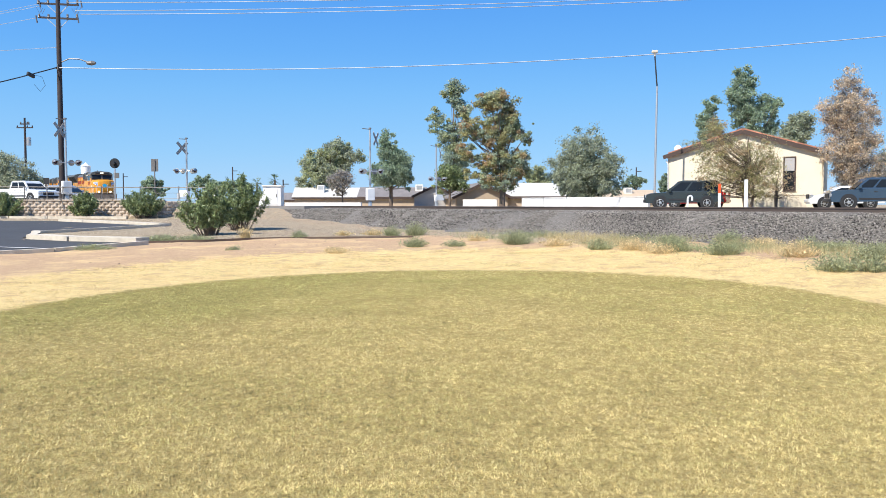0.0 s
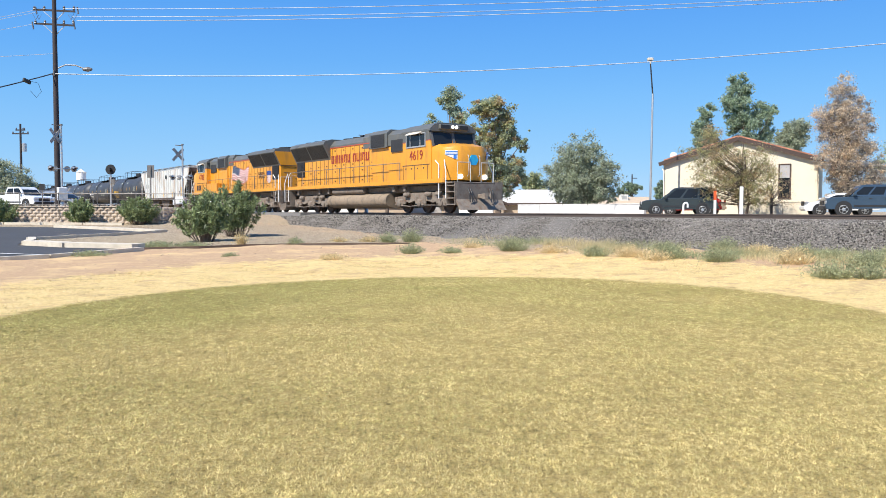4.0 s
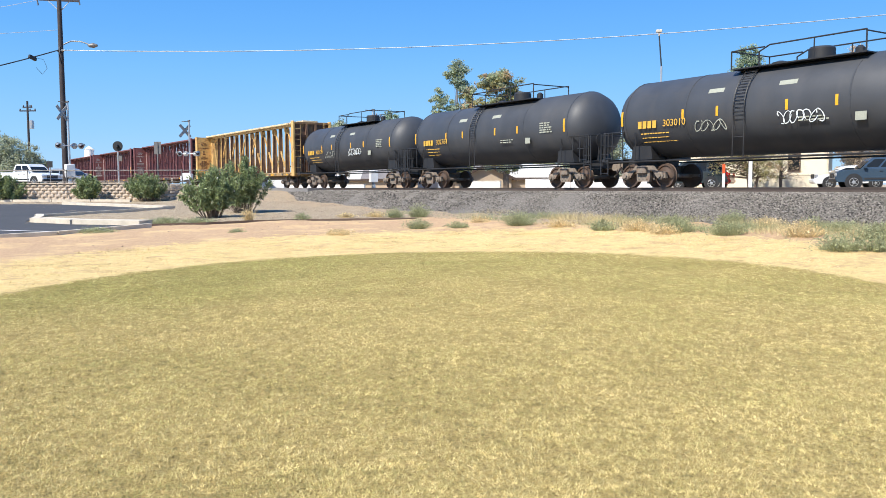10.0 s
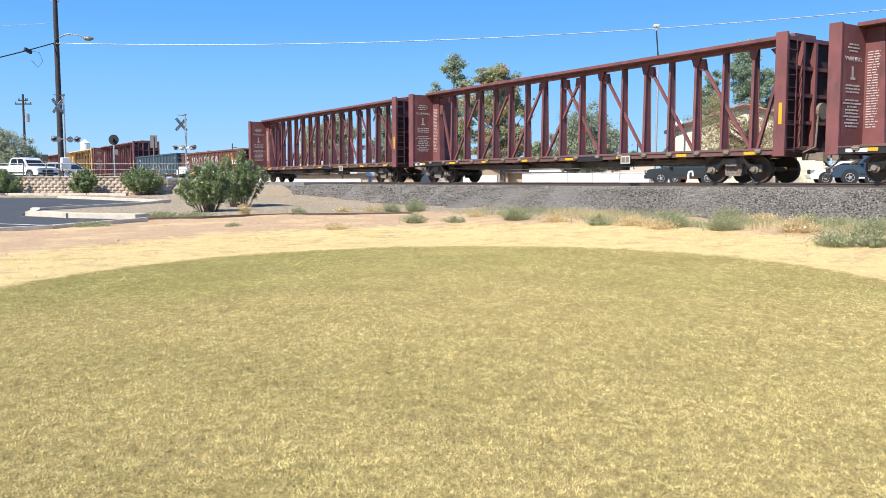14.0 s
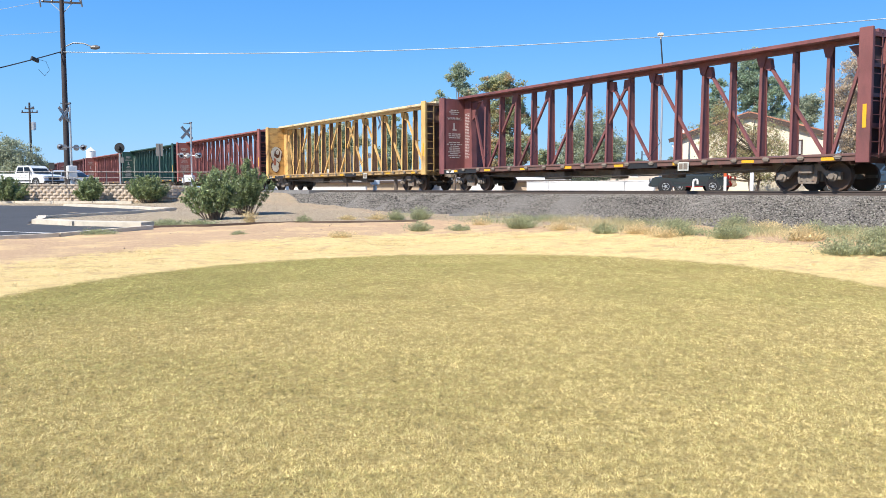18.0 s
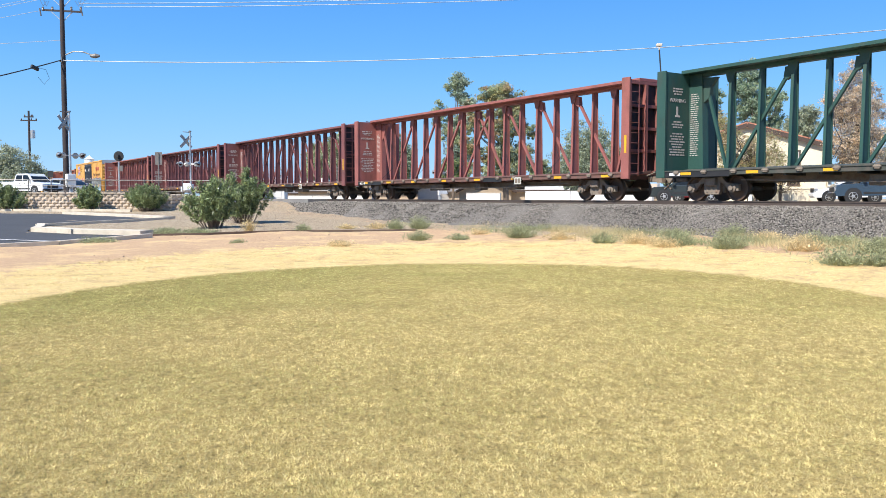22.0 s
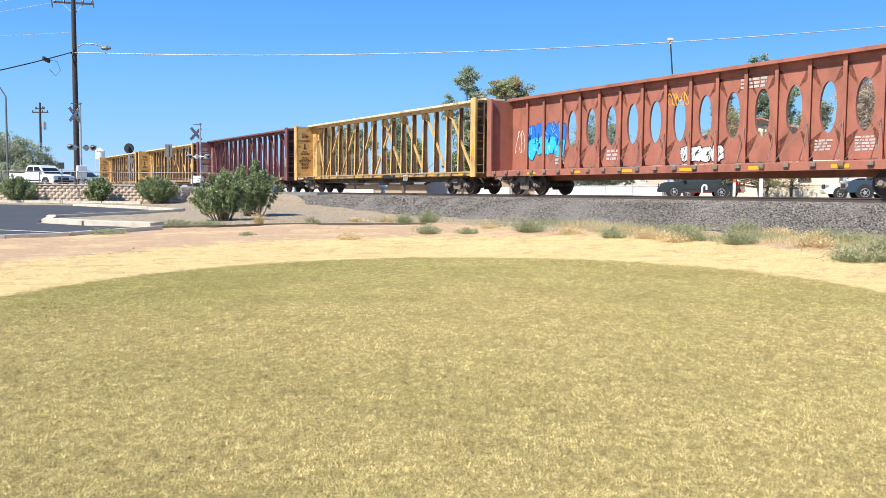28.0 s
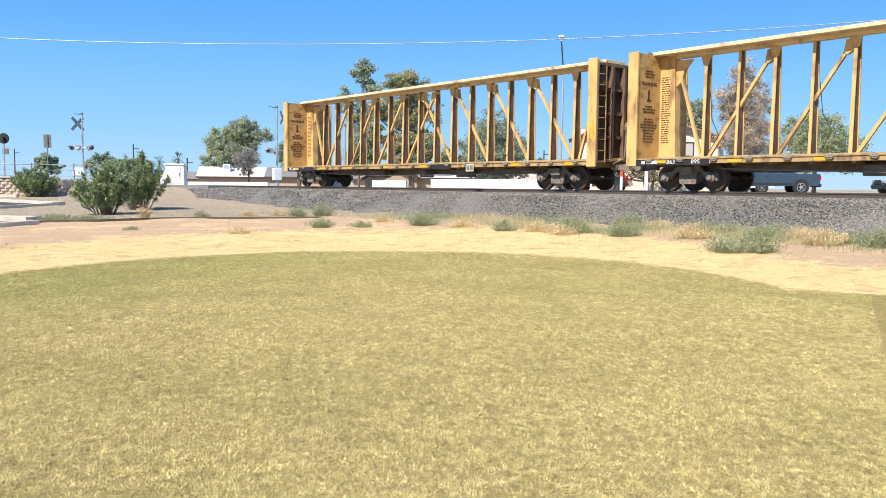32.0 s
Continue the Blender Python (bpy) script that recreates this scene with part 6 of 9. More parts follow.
    lawn_f = ramp(mth("ADD", sp.outputs[0], edge), (0.40, (0, 0, 0)), (0.60, (1, 1, 1)))
    straw_f = ramp(mth("ADD", sp.outputs[1], mth("MULTIPLY", edge, 2.2)), (0.40, (0, 0, 0)), (0.62, (1, 1, 1)))
    grav_f = ramp(mth("ADD", sp.outputs[2], edge), (0.42, (0, 0, 0)), (0.58, (1, 1, 1)))
    c = mix(grav_f, dirt, gravel)
    c = mix(straw_f, c, straw)
    c = mix(lawn_f, c, grass)
    Lk(c, bs.inputs["Base Color"])
    bp = N.new("ShaderNodeBump")
    bp.inputs["Strength"].default_value, bp.inputs["Distance"].default_value = 0.7, 0.03
    Lk(mth("ADD", fine, mth("MULTIPLY", mid, 0.8)), bp.inputs["Height"])
    Lk(bp.outputs[0], bs.inputs["Normal"])
    return m


def lawn_depth(x, y):
    """Metres inside the lawn's rim (below 0 outside)."""
    dx, dy = np.abs(x - 0.1) / 7.05, np.maximum(y - 12.3, 0) / 8.3
    return 7.5 * (1 - (dx ** 1.8 + dy ** 1.8 + 1e-9) ** (1 / 1.8)) + np.maximum(0, 12.3 - y) * 1.5


def green_field(x, y):
    """How green the lawn is, 0 to 1: greener along its far rim and in a few patches."""
    d = lawn_depth(x, y)
    ring = 0.62 * sst(8.2, 1.6, d) * sst(-0.6, 0.9, d) * (0.45 + 0.55 * sst(3, -5, x))
    patch = 0.5 * np.exp(-(((x + 0.25) / 0.75) ** 2 + ((y - 17.4) / 0.35) ** 2))
    return np.clip(0.10 + ring + patch, 0, 1)


def lawn_mask(x, y):
    """1 inside the watered lawn, 0 outside; soft at the rim."""
    return sst(0.5, -1.0, -lawn_depth(x, y))


def straw_mask(x, y):
    r = np.hypot((x + 0.4) / 9.4, np.maximum(y - 15, 0) / 12.2) - np.maximum(0, 15 - y) * 0.12
    return sst(1.13, 0.87, r)


def gravel_mask(x, y):
    s, n = -np.sin(HEAD) * x + np.cos(HEAD) * y, np.cos(HEAD) * x + np.sin(HEAD) * y
    near_lot = sst(-0.15, 0.15, y - np.interp(x, [-18, -11.0, -9.06, -7.44, -6.4, -1.2, 3], [30.4, 30.6, 31.4, 32.7, 33.1, 33.7, 36])) * sst(-0.2, -2.2, x) * sst(19.5, 18.6, n)
    slope = 0.62 * sst(17.6, 19.4, n) * sst(14, 22, s)
    return np.maximum(np.maximum(near_lot, slope), sst(TRACK - 2.5, TRACK + 2, n))


def build_ground():
    def steps(lo, hi, fine_lo, fine_hi, st):
        a = list(np.arange(fine_lo, fine_hi + 1e-6, st))
        v, d = fine_hi, st
        while v < hi:
            d *= 1.25
            v = min(hi, v + d)
            a.append(v)
        v, d = fine_lo, st
        while v > lo:
            d *= 1.25
            v = max(lo, v - d)
            a.insert(0, v)
        return np.array(a)
    xs, ys = steps(-2500, 2500, -34, 30, 0.35), steps(-600, 3500, -2, 62, 0.35)
    X, Y = np.meshgrid(xs, ys)
    Z = ground_z(X, Y)
    rng = np.random.default_rng(2)
    near = (np.hypot(X, Y) < 90) * (1 - lawn_mask(X, Y))
    Z = Z + near * (0.03 * np.sin(X * 1.3 + 0.5 * np.sin(Y * 0.8)) * np.sin(Y * 1.1 + 0.4) * sst(18, 26, Y) + rng.normal(0, 0.008, X.shape))
    nx, ny = len(xs), len(ys)
    i = np.arange(nx * ny).reshape(ny, nx)
    F = np.stack([i[:-1, :-1], i[:-1, 1:], i[1:, 1:], i[1:, :-1]], -1).reshape(-1, 4)
    me = np_mesh("ground", np.stack([X, Y, Z], -1).reshape(-1, 3), F, ground_material())
    at = me.color_attributes.new("cover", "FLOAT_COLOR", "POINT")
    C = np.stack([lawn_mask(X, Y), straw_mask(X, Y), gravel_mask(X, Y), green_field(X, Y)], -1).reshape(-1)
    at.data.foreach_set("color", C.astype(np.float32))
    me.polygons.foreach_set("use_smooth", [True] * len(me.polygons))
    return tagged(new("ground", me), "dry lawn running out to straw, dirt and gravel", "ground", "", "structure")


build_ground()


# ---- ballast, ties and rails ----
def band(name, prof, s0, s1, mat, label, category, kind="structure"):
    """A long strip along the track; prof: (n, z) across it."""
    ss = np.concatenate([np.linspace(s0, -40, 20)[:-1], np.linspace(-40, 110, 151), np.linspace(110, s1, 30)[1:]])
    vs, fs, k = [], [], len(prof)
    rng = random.Random(name)
    for a in ss:
        for n_, z in prof:
            j = 0.04 if name == "ballast" and -40 < a < 110 else 0
            p = tw(a, TRACK + n_ + rng.uniform(-j, j), z + rng.uniform(-j, j))
            vs.append(p)
    for a in range(len(ss) - 1):
        for b in range(k - 1):
            fs.append((a * k + b, a * k + b + 1, (a + 1) * k + b + 1, (a + 1) * k + b))
    g = Geo().add(vs, fs)
    return tagged(new(name, g.mesh(name, mat)), label, category, "", kind)


def stone_material():
    m = paint("crushed grey ballast stone", (0.185, 0.166, 0.142), 0.9, var=0.15, scale=0.6, grain=25, gvar=0.25, bump=0.6, island=0.85)
    return m


M["ballast"] = stone_material()
M["ballast_bed"] = paint("ballast bed", (0.15, 0.134, 0.115), 0.95, var=0.2, scale=0.5, grain=14, gvar=0.55, bump=1.0)
M["rail"] = paint("rusty rail steel", (0.105, 0.08, 0.066), 0.6, 0.3, var=0.15)
M["tie"] = paint("weathered timber tie", (0.13, 0.09, 0.065), 0.9, var=0.2, rnd=0.3)
band("ballast", [(-5.4, 0.30), (-4.0, 0.52), (-2.2, 1.24), (-1.5, 1.33), (0, 1.33), (1.5, 1.33), (2.2, 1.24), (3.6, 1.25)], -700, 900, M["ballast_bed"], "grey crushed-stone ballast shoulder", "ballast")
for off in (-0.7525, 0.7525):
    band("rail", [(off - 0.07, 1.335), (off - 0.07, 1.36), (off - 0.012, 1.375), (off - 0.012, 1.465), (off - 0.036, 1.475), (off - 0.036, RAIL), (off + 0.036, RAIL), (off + 0.036, 1.475), (off + 0.012, 1.465), (off + 0.012, 1.375), (off + 0.07, 1.36), (off + 0.07, 1.335)], -700, 900, M["rail"], "rusty steel rail on timber ties", "rail")
tie = Geo().box(-1.3, 1.3, -0.115, 0.115, 1.16, 1.345, 0.012).mesh("tie", M["tie"])
ties = tagged(new("timber_ties"), "weathered timber ties bedded in ballast", "railway ties", "", "structure")
for k in range(220):
    s = -18 + 0.5 * k
    ob = part("tie", tie, None, ties)
    p = tw(s, TRACK, 0)
    ob.matrix_basis = pose(p.x, p.y, 0, 0, 0, math.degrees(HEAD))


def scatter(name, pts, size, mat, seed, label, category, flat=0.7):
    """Many small angular stones as one object; pts (n, 3), size (n,)."""
    rng = np.random.default_rng(seed)
    n = len(pts)
    base = np.array([(1, 0, 0), (-1, 0, 0), (0, 1, 0), (0, -1, 0), (0, 0, 1), (0, 0, -1)], float)
    tri = np.array([(0, 2, 4), (2, 1, 4), (1, 3, 4), (3, 0, 4), (2, 0, 5), (1, 2, 5), (3, 1, 5), (0, 3, 5)])
    V = base[None] * rng.uniform(0.6, 1.25, (n, 6, 1)) + rng.normal(0, 0.18, (n, 6, 3))
    a = rng.uniform(0, 6.28, n)
    c, s = np.cos(a), np.sin(a)
    tilt = rng.uniform(-0.6, 0.6, n)
    x, y, z = V[..., 0], V[..., 1], V[..., 2] * flat
    y, z = y * np.cos(tilt)[:, None] - z * np.sin(tilt)[:, None], y * np.sin(tilt)[:, None] + z * np.cos(tilt)[:, None]
    x, y = x * c[:, None] - y * s[:, None], x * s[:, None] + y * c[:, None]
    V = np.stack([x, y, z], -1) * size[:, None, None] + pts[:, None]
    F = tri[None] + (np.arange(n) * 6)[:, None, None]
    return tagged(new(name, np_mesh(name, V.reshape(-1, 3), F.reshape(-1, 3), mat)), label, category, "", "stuff")


rg = np.random.default_rng(9)
k = 104000
ss_, nn_ = rg.uniform(-22, 78, k), rg.uniform(-4.4, -0.9, k)
ss_ = np.where(rg.random(k) < 0.5, rg.uniform(-22, 28, k), ss_)
zz_ = np.interp(nn_, [-5.4, -4.0, -2.2, -1.5, 0], [0.30, 0.52, 1.24, 1.33, 1.33]) + 0.012
pp_ = np.outer(ss_, np.array(U)) + np.outer(TRACK + nn_, np.array(NV))
pp_[:, 2] = zz_
scatter("ballast_stones", pp_, rg.uniform(0.018, 0.042, k) * (1 + 0.6 * sst(25, 45, ss_)), M["ballast"], 3, "loose angular grey ballast stones", "stones")


# ---- plants ----
LEAF = dict(rough=0.6, var=0.18, scale=0.4, island=0.4, bump=0, trans=0.55)
M["leaf_oleander"] = paint("oleander leaf", (0.235, 0.285, 0.125), 0.4, var=0.15, island=0.5, bump=0, trans=0.3)
M["leaf_grey"] = paint("grey-green leaf", (0.448, 0.476, 0.276), **LEAF)
M["leaf_euc"] = paint("blue-grey eucalyptus leaf", (0.407, 0.476, 0.361), **LEAF)
M["leaf_olive"] = paint("dusty olive leaf", (0.407, 0.438, 0.308), **LEAF)
M["leaf_mesquite"] = paint("olive-yellow leaf", (0.441, 0.410, 0.200), **LEAF)
M["leaf_tawny"] = paint("tawny dry leaf", (0.515, 0.386, 0.222), **LEAF)
M["leaf_poplar"] = paint("deep green leaf", (0.339, 0.418, 0.288), **LEAF)
M["leaf_dark"] = paint("dark green frond", (0.152, 0.211, 0.105), **LEAF)
M["leaf_dead"] = paint("dead brown needle", (0.70, 0.58, 0.43), **LEAF)
M["leaf_ash"] = paint("ash-grey dead twigs", (0.421, 0.386, 0.339), **LEAF)
M["bark"] = paint("grey-brown bark", (0.16, 0.12, 0.09), 0.9, var=0.25, scale=2, bump=0.5)
M["weed_green"] = paint("grey-green weed", (0.33, 0.345, 0.185), 0.8, var=0.15, island=0.4, bump=0, trans=0.25)
M["weed_dry"] = paint("dry straw weed", (0.66, 0.52, 0.28), 0.85, var=0.15, island=0.4, bump=0, trans=0.25)


def leaf_cloud(centres, radii, per, size, rng, aspect=1.6, up=0.0):
    """Leaves as small quads about clump centres: verts and faces."""
    n = len(centres) * per
    c = np.repeat(centres, per, 0)
    r = np.repeat(radii, per)[:, None]
    d = rng.normal(0, 1, (n, 3))
    d /= np.linalg.norm(d, axis=1, keepdims=True)
    p = c + d * r * np.minimum(np.abs(rng.normal(0, 0.6, (n, 1))), rng.uniform(0.7, 1.0, (n, 1))) * np.array([1, 1, 0.75])
    a = rng.normal(0, 1, (n, 3)) + d * 0.6 + np.array([0, 0, up])
    a /= np.linalg.norm(a, axis=1, keepdims=True)
    b = np.cross(a, rng.normal(0, 1, (n, 3)))
    b /= np.linalg.norm(b, axis=1, keepdims=True)
    s = size * rng.uniform(0.6, 1.4, (n, 1))
    V = np.stack([p - a * s * aspect / 2, p + b * s / 2, p + a * s * aspect / 2, p - b * s / 2], 1)
    F = np.arange(n * 4).reshape(n, 4)
    return V.reshape(-1, 3), F


def tree(name, label, category, x, y, lobes, mat, seed, leaf=0.22, clumps=90, per=70, trunk=0.25, spread=0.85, mats=None, lean=0.0, stems=1, twigs=26):
    """lobes: (dx, dy, z, rx, rz) in metres, z from the datum; the crown is many leaf clumps on them."""
    z0 = float(ground_z(np.array(float(x)), np.array(float(y)))) - 0.05
    t = thing(name, label, category, pose(x, y, z0))
    lobes = [(a, b, c - z0, r, h) for a, b, c, r, h in lobes]
    rng = np.random.default_rng(seed)
    w = np.array([l[3] ** 2 * l[4] for l in lobes])
    pick = rng.choice(len(lobes), clumps, p=w / w.sum())
    L = np.array(lobes, float)[pick]
    d = rng.normal(0, 1, (clumps, 3))
    d /= np.linalg.norm(d, axis=1, keepdims=True)
    rr = 1.2 * rng.uniform(0.15, 1.0, (clumps, 1)) ** 0.6
    cen = L[:, :3] + d * rr * np.stack([L[:, 3], L[:, 3], L[:, 4]], -1)
    cen[:, 1] *= 0.9
    rad = spread * np.minimum(L[:, 3], L[:, 4]) * rng.uniform(0.3, 0.95, clumps)
    mats = mats or [mat]
    which = rng.integers(0, len(mats), clumps)
    for i, mk in enumerate(mats):
        sel = which == i
        if sel.any():
            V, F = leaf_cloud(cen[sel], rad[sel], per, leaf, rng)
            part("crown", np_mesh("crown", V, F, M[mk]), None, t, "leafy crown with gaps" if i == 0 else "paler leaves in the crown")
    g = Geo()
    top = max(l[2] for l in lobes)
    low = min(l[2] - l[4] * 0.5 for l in lobes)
    for s_ in range(stems):
        ox = 0 if stems == 1 else rng.uniform(-0.25, 0.25)
        g.rod((ox, 0, 0), (ox * 2 + lean * 0.4, 0, low), trunk, 10, trunk * 0.8)
        g.rod((ox * 2 + lean * 0.4, 0, low), (lean, 0, top * 0.92), trunk * 0.8, 8, trunk * 0.2)
    part("trunk", g, M["bark"], t, "grey-brown trunk", True)
    g = Geo()
    for k in range(min(twigs, clumps)):
        c = cen[k]
        h = min(max(low * 0.8, c[2] * 0.62), top * 0.85)
        f = h / (top * 0.92)
        a = Vector((lean * f, 0, h))
        m_ = a.lerp(Vector(c), 0.5) + Vector((0, 0, -0.1 * (c[2] - h)))
        g.rod(a, m_, trunk * 0.28, 6, trunk * 0.18)
        g.rod(m_, c, trunk * 0.18, 5, trunk * 0.05)
    part("limb", g, M["bark"], t)
    return t


def oleander(x, y, h, w, seed, label, n=80):
    z0 = float(ground_z(np.array(float(x)), np.array(float(y)))) - 0.03
    t = thing("oleander_bush", label, "bush", pose(x, y, z0), "oleander bushes")
    rng = np.random.default_rng(seed)
    g = Geo()
    cen, rad = [], []
    for k in range(n):
        a, q = rng.uniform(0, 6.28), rng.random() ** 0.6
        tx, ty, tz = w / 2 * q * math.cos(a), w / 2 * q * math.sin(a) * 0.8, h * (1.0 - 0.38 * q ** 2) * rng.uniform(0.55, 1.0)
        bx, by = tx * 0.3, ty * 0.3
        m_ = (bx + (tx - bx) * 0.35, by + (ty - by) * 0.35, tz * 0.36)
        g.rod((bx, by, 0), m_, 0.014, 5, 0.010)
        g.rod(m_, (tx, ty, tz), 0.010, 5, 0.004)
        for f in (0.0, 0.25, 0.45, 0.62, 0.78, 0.9, 1.0):
            cen.append([m_[0] + (tx - m_[0]) * f, m_[1] + (ty - m_[1]) * f, m_[2] + (tz - m_[2]) * f])
            rad.append(0.16 * w / 2.4 + 0.05)
    V, F = leaf_cloud(np.array(cen), np.array(rad), 24, 0.042, rng, 4.2, 0.9)
    part("foliage", np_mesh("foliage", V, F, M["leaf_oleander"]), None, t, "narrow dark green leaves")
    part("stem_mass", g, M["bark"], t)
    g = Geo()
    for k in range(7):
        c = cen[int(rng.integers(0, len(cen)))]
        g.lathe([(c[2] - 0.03, 0.01), (c[2], 0.045), (c[2] + 0.03, 0.01)], 6, "z", (c[0] * 1.1, c[1] * 1.1, 0))
    part("blossom", g, M["white"], t, "few white blossoms")
    return t


oleander(-10.03, 35.6, 2.3, 2.6, 1, "tall dark green oleander bush at the gravel bed's edge", 64)
oleander(-9.63, 39.5, 2.75, 2.7, 2, "tall dark green oleander bush growing beside another", 70)
oleander(-23.18, 54.0, 1.85, 2.05, 3, "rounded oleander bush in front of the block wall", 60)
oleander(-19.45, 54.0, 1.95, 2.7, 4, "rounded oleander bush in front of the block wall", 60)
oleander(-28.67, 54.3, 1.9, 2.6, 5, "rounded oleander bush in front of the block wall", 60)

T = tree
T("eucalyptus_tree", "tall thin grey-green eucalyptus tree behind the houses", "tree", 1.50, 118, [(0.0, 0, 17.3, 1.5, 1.4), (0.8, 0, 15.0, 1.4, 1.1), (-2.5, 0, 13.4, 1.0, 1.5), (-1.1, 0, 12.4, 1.0, 1.0), (-0.8, 0, 10.3, 1.4, 1.6), (0.2, 0, 7.9, 1.6, 1.6), (0.9, 0, 11.4, 1.0, 1.6), (0.4, 0, 5.1, 1.4, 1.8)], "leaf_euc", 21, 0.15, 230, 170, 0.3, mats=["leaf_euc", "leaf_euc", "leaf_grey"])
T("acacia_tree", "large grey-green tree with yellowing foliage between the houses", "tree", 5.95, 84, [(-0.7, 0, 11.8, 1.8, 1.0), (0.7, 0, 10.3, 1.1, 0.9), (-3.8, 0, 10.8, 0.7, 0.7), (-0.0, 0, 9.7, 1.5, 1.0), (-2.8, 0, 9.1, 1.5, 0.9), (1.8, 0, 8.5, 1.1, 0.8), (3.2, 0, 9.6, 0.5, 0.3), (-0.7, 0, 8.1, 1.5, 1.0), (2.6, 0, 7.7, 0.5, 0.5), (-3.6, 0, 7.0, 1.0, 0.7), (-2.1, 0, 5.8, 1.1, 0.8), (-0.0, 0, 6.1, 1.3, 1.0), (1.7, 0, 6.0, 1.1, 1.0), (1.4, 0, 5.0, 1.3, 1.0), (-1.3, 0, 4.2, 1.4, 0.9), (-3.2, 0, 4.5, 0.9, 0.6), (0.4, 0, 3.9, 1.3, 0.9)], "leaf_grey", 22, 0.11, 600, 150, 0.32, mats=["leaf_grey", "leaf_mesquite", "leaf_tawny", "leaf_euc"])
T("olive_tree", "round dusty olive tree behind the white wall", "tree", 15.12, 86, [(-0.5, 0, 7.3, 2.0, 2.0), (-1.9, 0, 5.1, 2.0, 2.0), (1.6, 0, 5.3, 1.6, 2.0), (-0.1, 0, 4.1, 3.0, 1.6), (-0.0, 0, 2.8, 2.7, 0.7)], "leaf_olive", 23, 0.11, 420, 150, 0.25, 0.7)
T("poplar_tree", "tall dark green tree behind the cream house", "tree", 40.98, 112, [(-0.9, 0, 18.0, 1.4, 1.7), (-1.2, 0, 15.5, 1.8, 1.5), (2.4, 0, 14.8, 1.5, 1.2), (3.6, 0, 15.5, 0.8, 0.8), (0.1, 0, 13.0, 2.3, 1.5), (3.0, 0, 12.2, 1.2, 1.1), (0.6, 0, 10.4, 2.6, 1.5)], "leaf_poplar", 24, 0.15, 330, 160, 0.3)
T("poplar_tree", "slim green tree behind the cream house", "tree", 34.62, 108, [(-0.1, 0, 14.3, 0.9, 1.0), (-0.5, 0, 12.3, 1.2, 1.2), (-0.3, 0, 9.9, 1.5, 1.5)], "leaf_poplar", 25, 0.15, 110, 140, 0.25)
T("pine_tree", "dying pine tree with brown needles beside the cream house", "tree", 29.4, 60, [(-0.4, 0, 10.0, 0.8, 1.2), (0.4, 0, 9.3, 0.8, 0.8), (-1.7, 0, 8.3, 0.8, 0.8), (-0.4, 0, 8.1, 1.1, 0.9), (1.3, 0, 8.1, 0.6, 0.8), (-1.5, 0, 7.2, 0.8, 0.8), (-0.0, 0, 6.8, 1.2, 0.9), (1.2, 0, 6.2, 0.7, 0.8), (-1.3, 0, 5.5, 0.9, 0.8), (0.0, 0, 5.2, 1.1, 0.9), (1.5, 0, 4.3, 0.9, 1.0), (-0.4, 0, 4.2, 1.0, 0.9), (0.5, 0, 3.2, 1.1, 0.8), (2.4, 0, 4.1, 0.5, 1.3), (-0.7, 0, 2.6, 0.6, 0.5)], "leaf_dead", 26, 0.065, 560, 130, 0.22, 1.1, mats=["leaf_dead", "leaf_dead", "leaf_ash"])
T("mesquite_tree", "open-branched olive-brown tree in front of the cream house", "tree", 20.20, 55.5, [(-2.2, 0, 6.5, 0.9, 0.8), (-3.4, 0, 5.6, 0.9, 0.6), (-2.6, 0, 5.0, 1.2, 0.8), (-1.0, 0, 5.2, 1.3, 0.8), (0.4, 0, 4.9, 1.2, 0.9), (-1.9, 0, 3.7, 1.4, 0.9), (-0.2, 0, 3.4, 1.4, 0.9), (1.3, 0, 4.0, 1.0, 1.0), (0.6, 0, 2.6, 1.2, 0.7), (-2.2, 0, 2.5, 0.9, 0.6)], "leaf_mesquite", 27, 0.055, 400, 80, 0.10, 1.2, mats=["leaf_mesquite", "leaf_mesquite", "leaf_tawny"], stems=4, twigs=150)
T("bare_shrub", "thin bare shrub with few leaves beside the window", "shrub", 22.9, 57.4, [(0.0, 0, 3.6, 1.3, 1.2), (0.6, 0, 2.6, 1.0, 0.8)], "leaf_tawny", 47, 0.05, 60, 14, 0.06, 1.0, stems=3, twigs=60)
T("ash_tree", "broad olive-green tree behind low houses", "tree", -18.20, 135, [(0.5, 0, 10.4, 2.4, 1.4), (-2.5, 0, 8.6, 2.2, 1.6), (1.7, 0, 8.6, 2.4, 1.6), (4.4, 0, 9.3, 1.3, 1.1), (-3.8, 0, 5.0, 1.6, 1.4), (-0.9, 0, 6.5, 3.0, 1.6)], "leaf_olive", 28, 0.17, 360, 140, 0.3, mats=["leaf_olive", "leaf_grey"])
T("cypress_tree", "dense dark green conifer behind the crossing", "tree", -6.55, 105, [(-0.6, 0, 9.8, 0.9, 0.9), (-0.1, 0, 8.1, 1.4, 1.2), (1.1, 0, 6.7, 1.3, 1.3), (-0.3, 0, 5.5, 2.3, 1.4), (2.0, 0, 4.8, 0.8, 1.3)], "leaf_poplar", 29, 0.14, 280, 140, 0.25)
T("desert_tree", "broad spreading grey-green tree beyond the road", "tree", -49.0, 92, [(-1.0, 0, 5.9, 2.8, 1.4), (2.0, 0, 4.7, 2.3, 1.6), (-3.6, 0, 5.0, 2.8, 1.8), (0.0, 0, 3.4, 4.0, 1.3), (3.6, 0, 3.4, 1.5, 1.1)], "leaf_olive", 30, 0.11, 480, 130, 0.2)
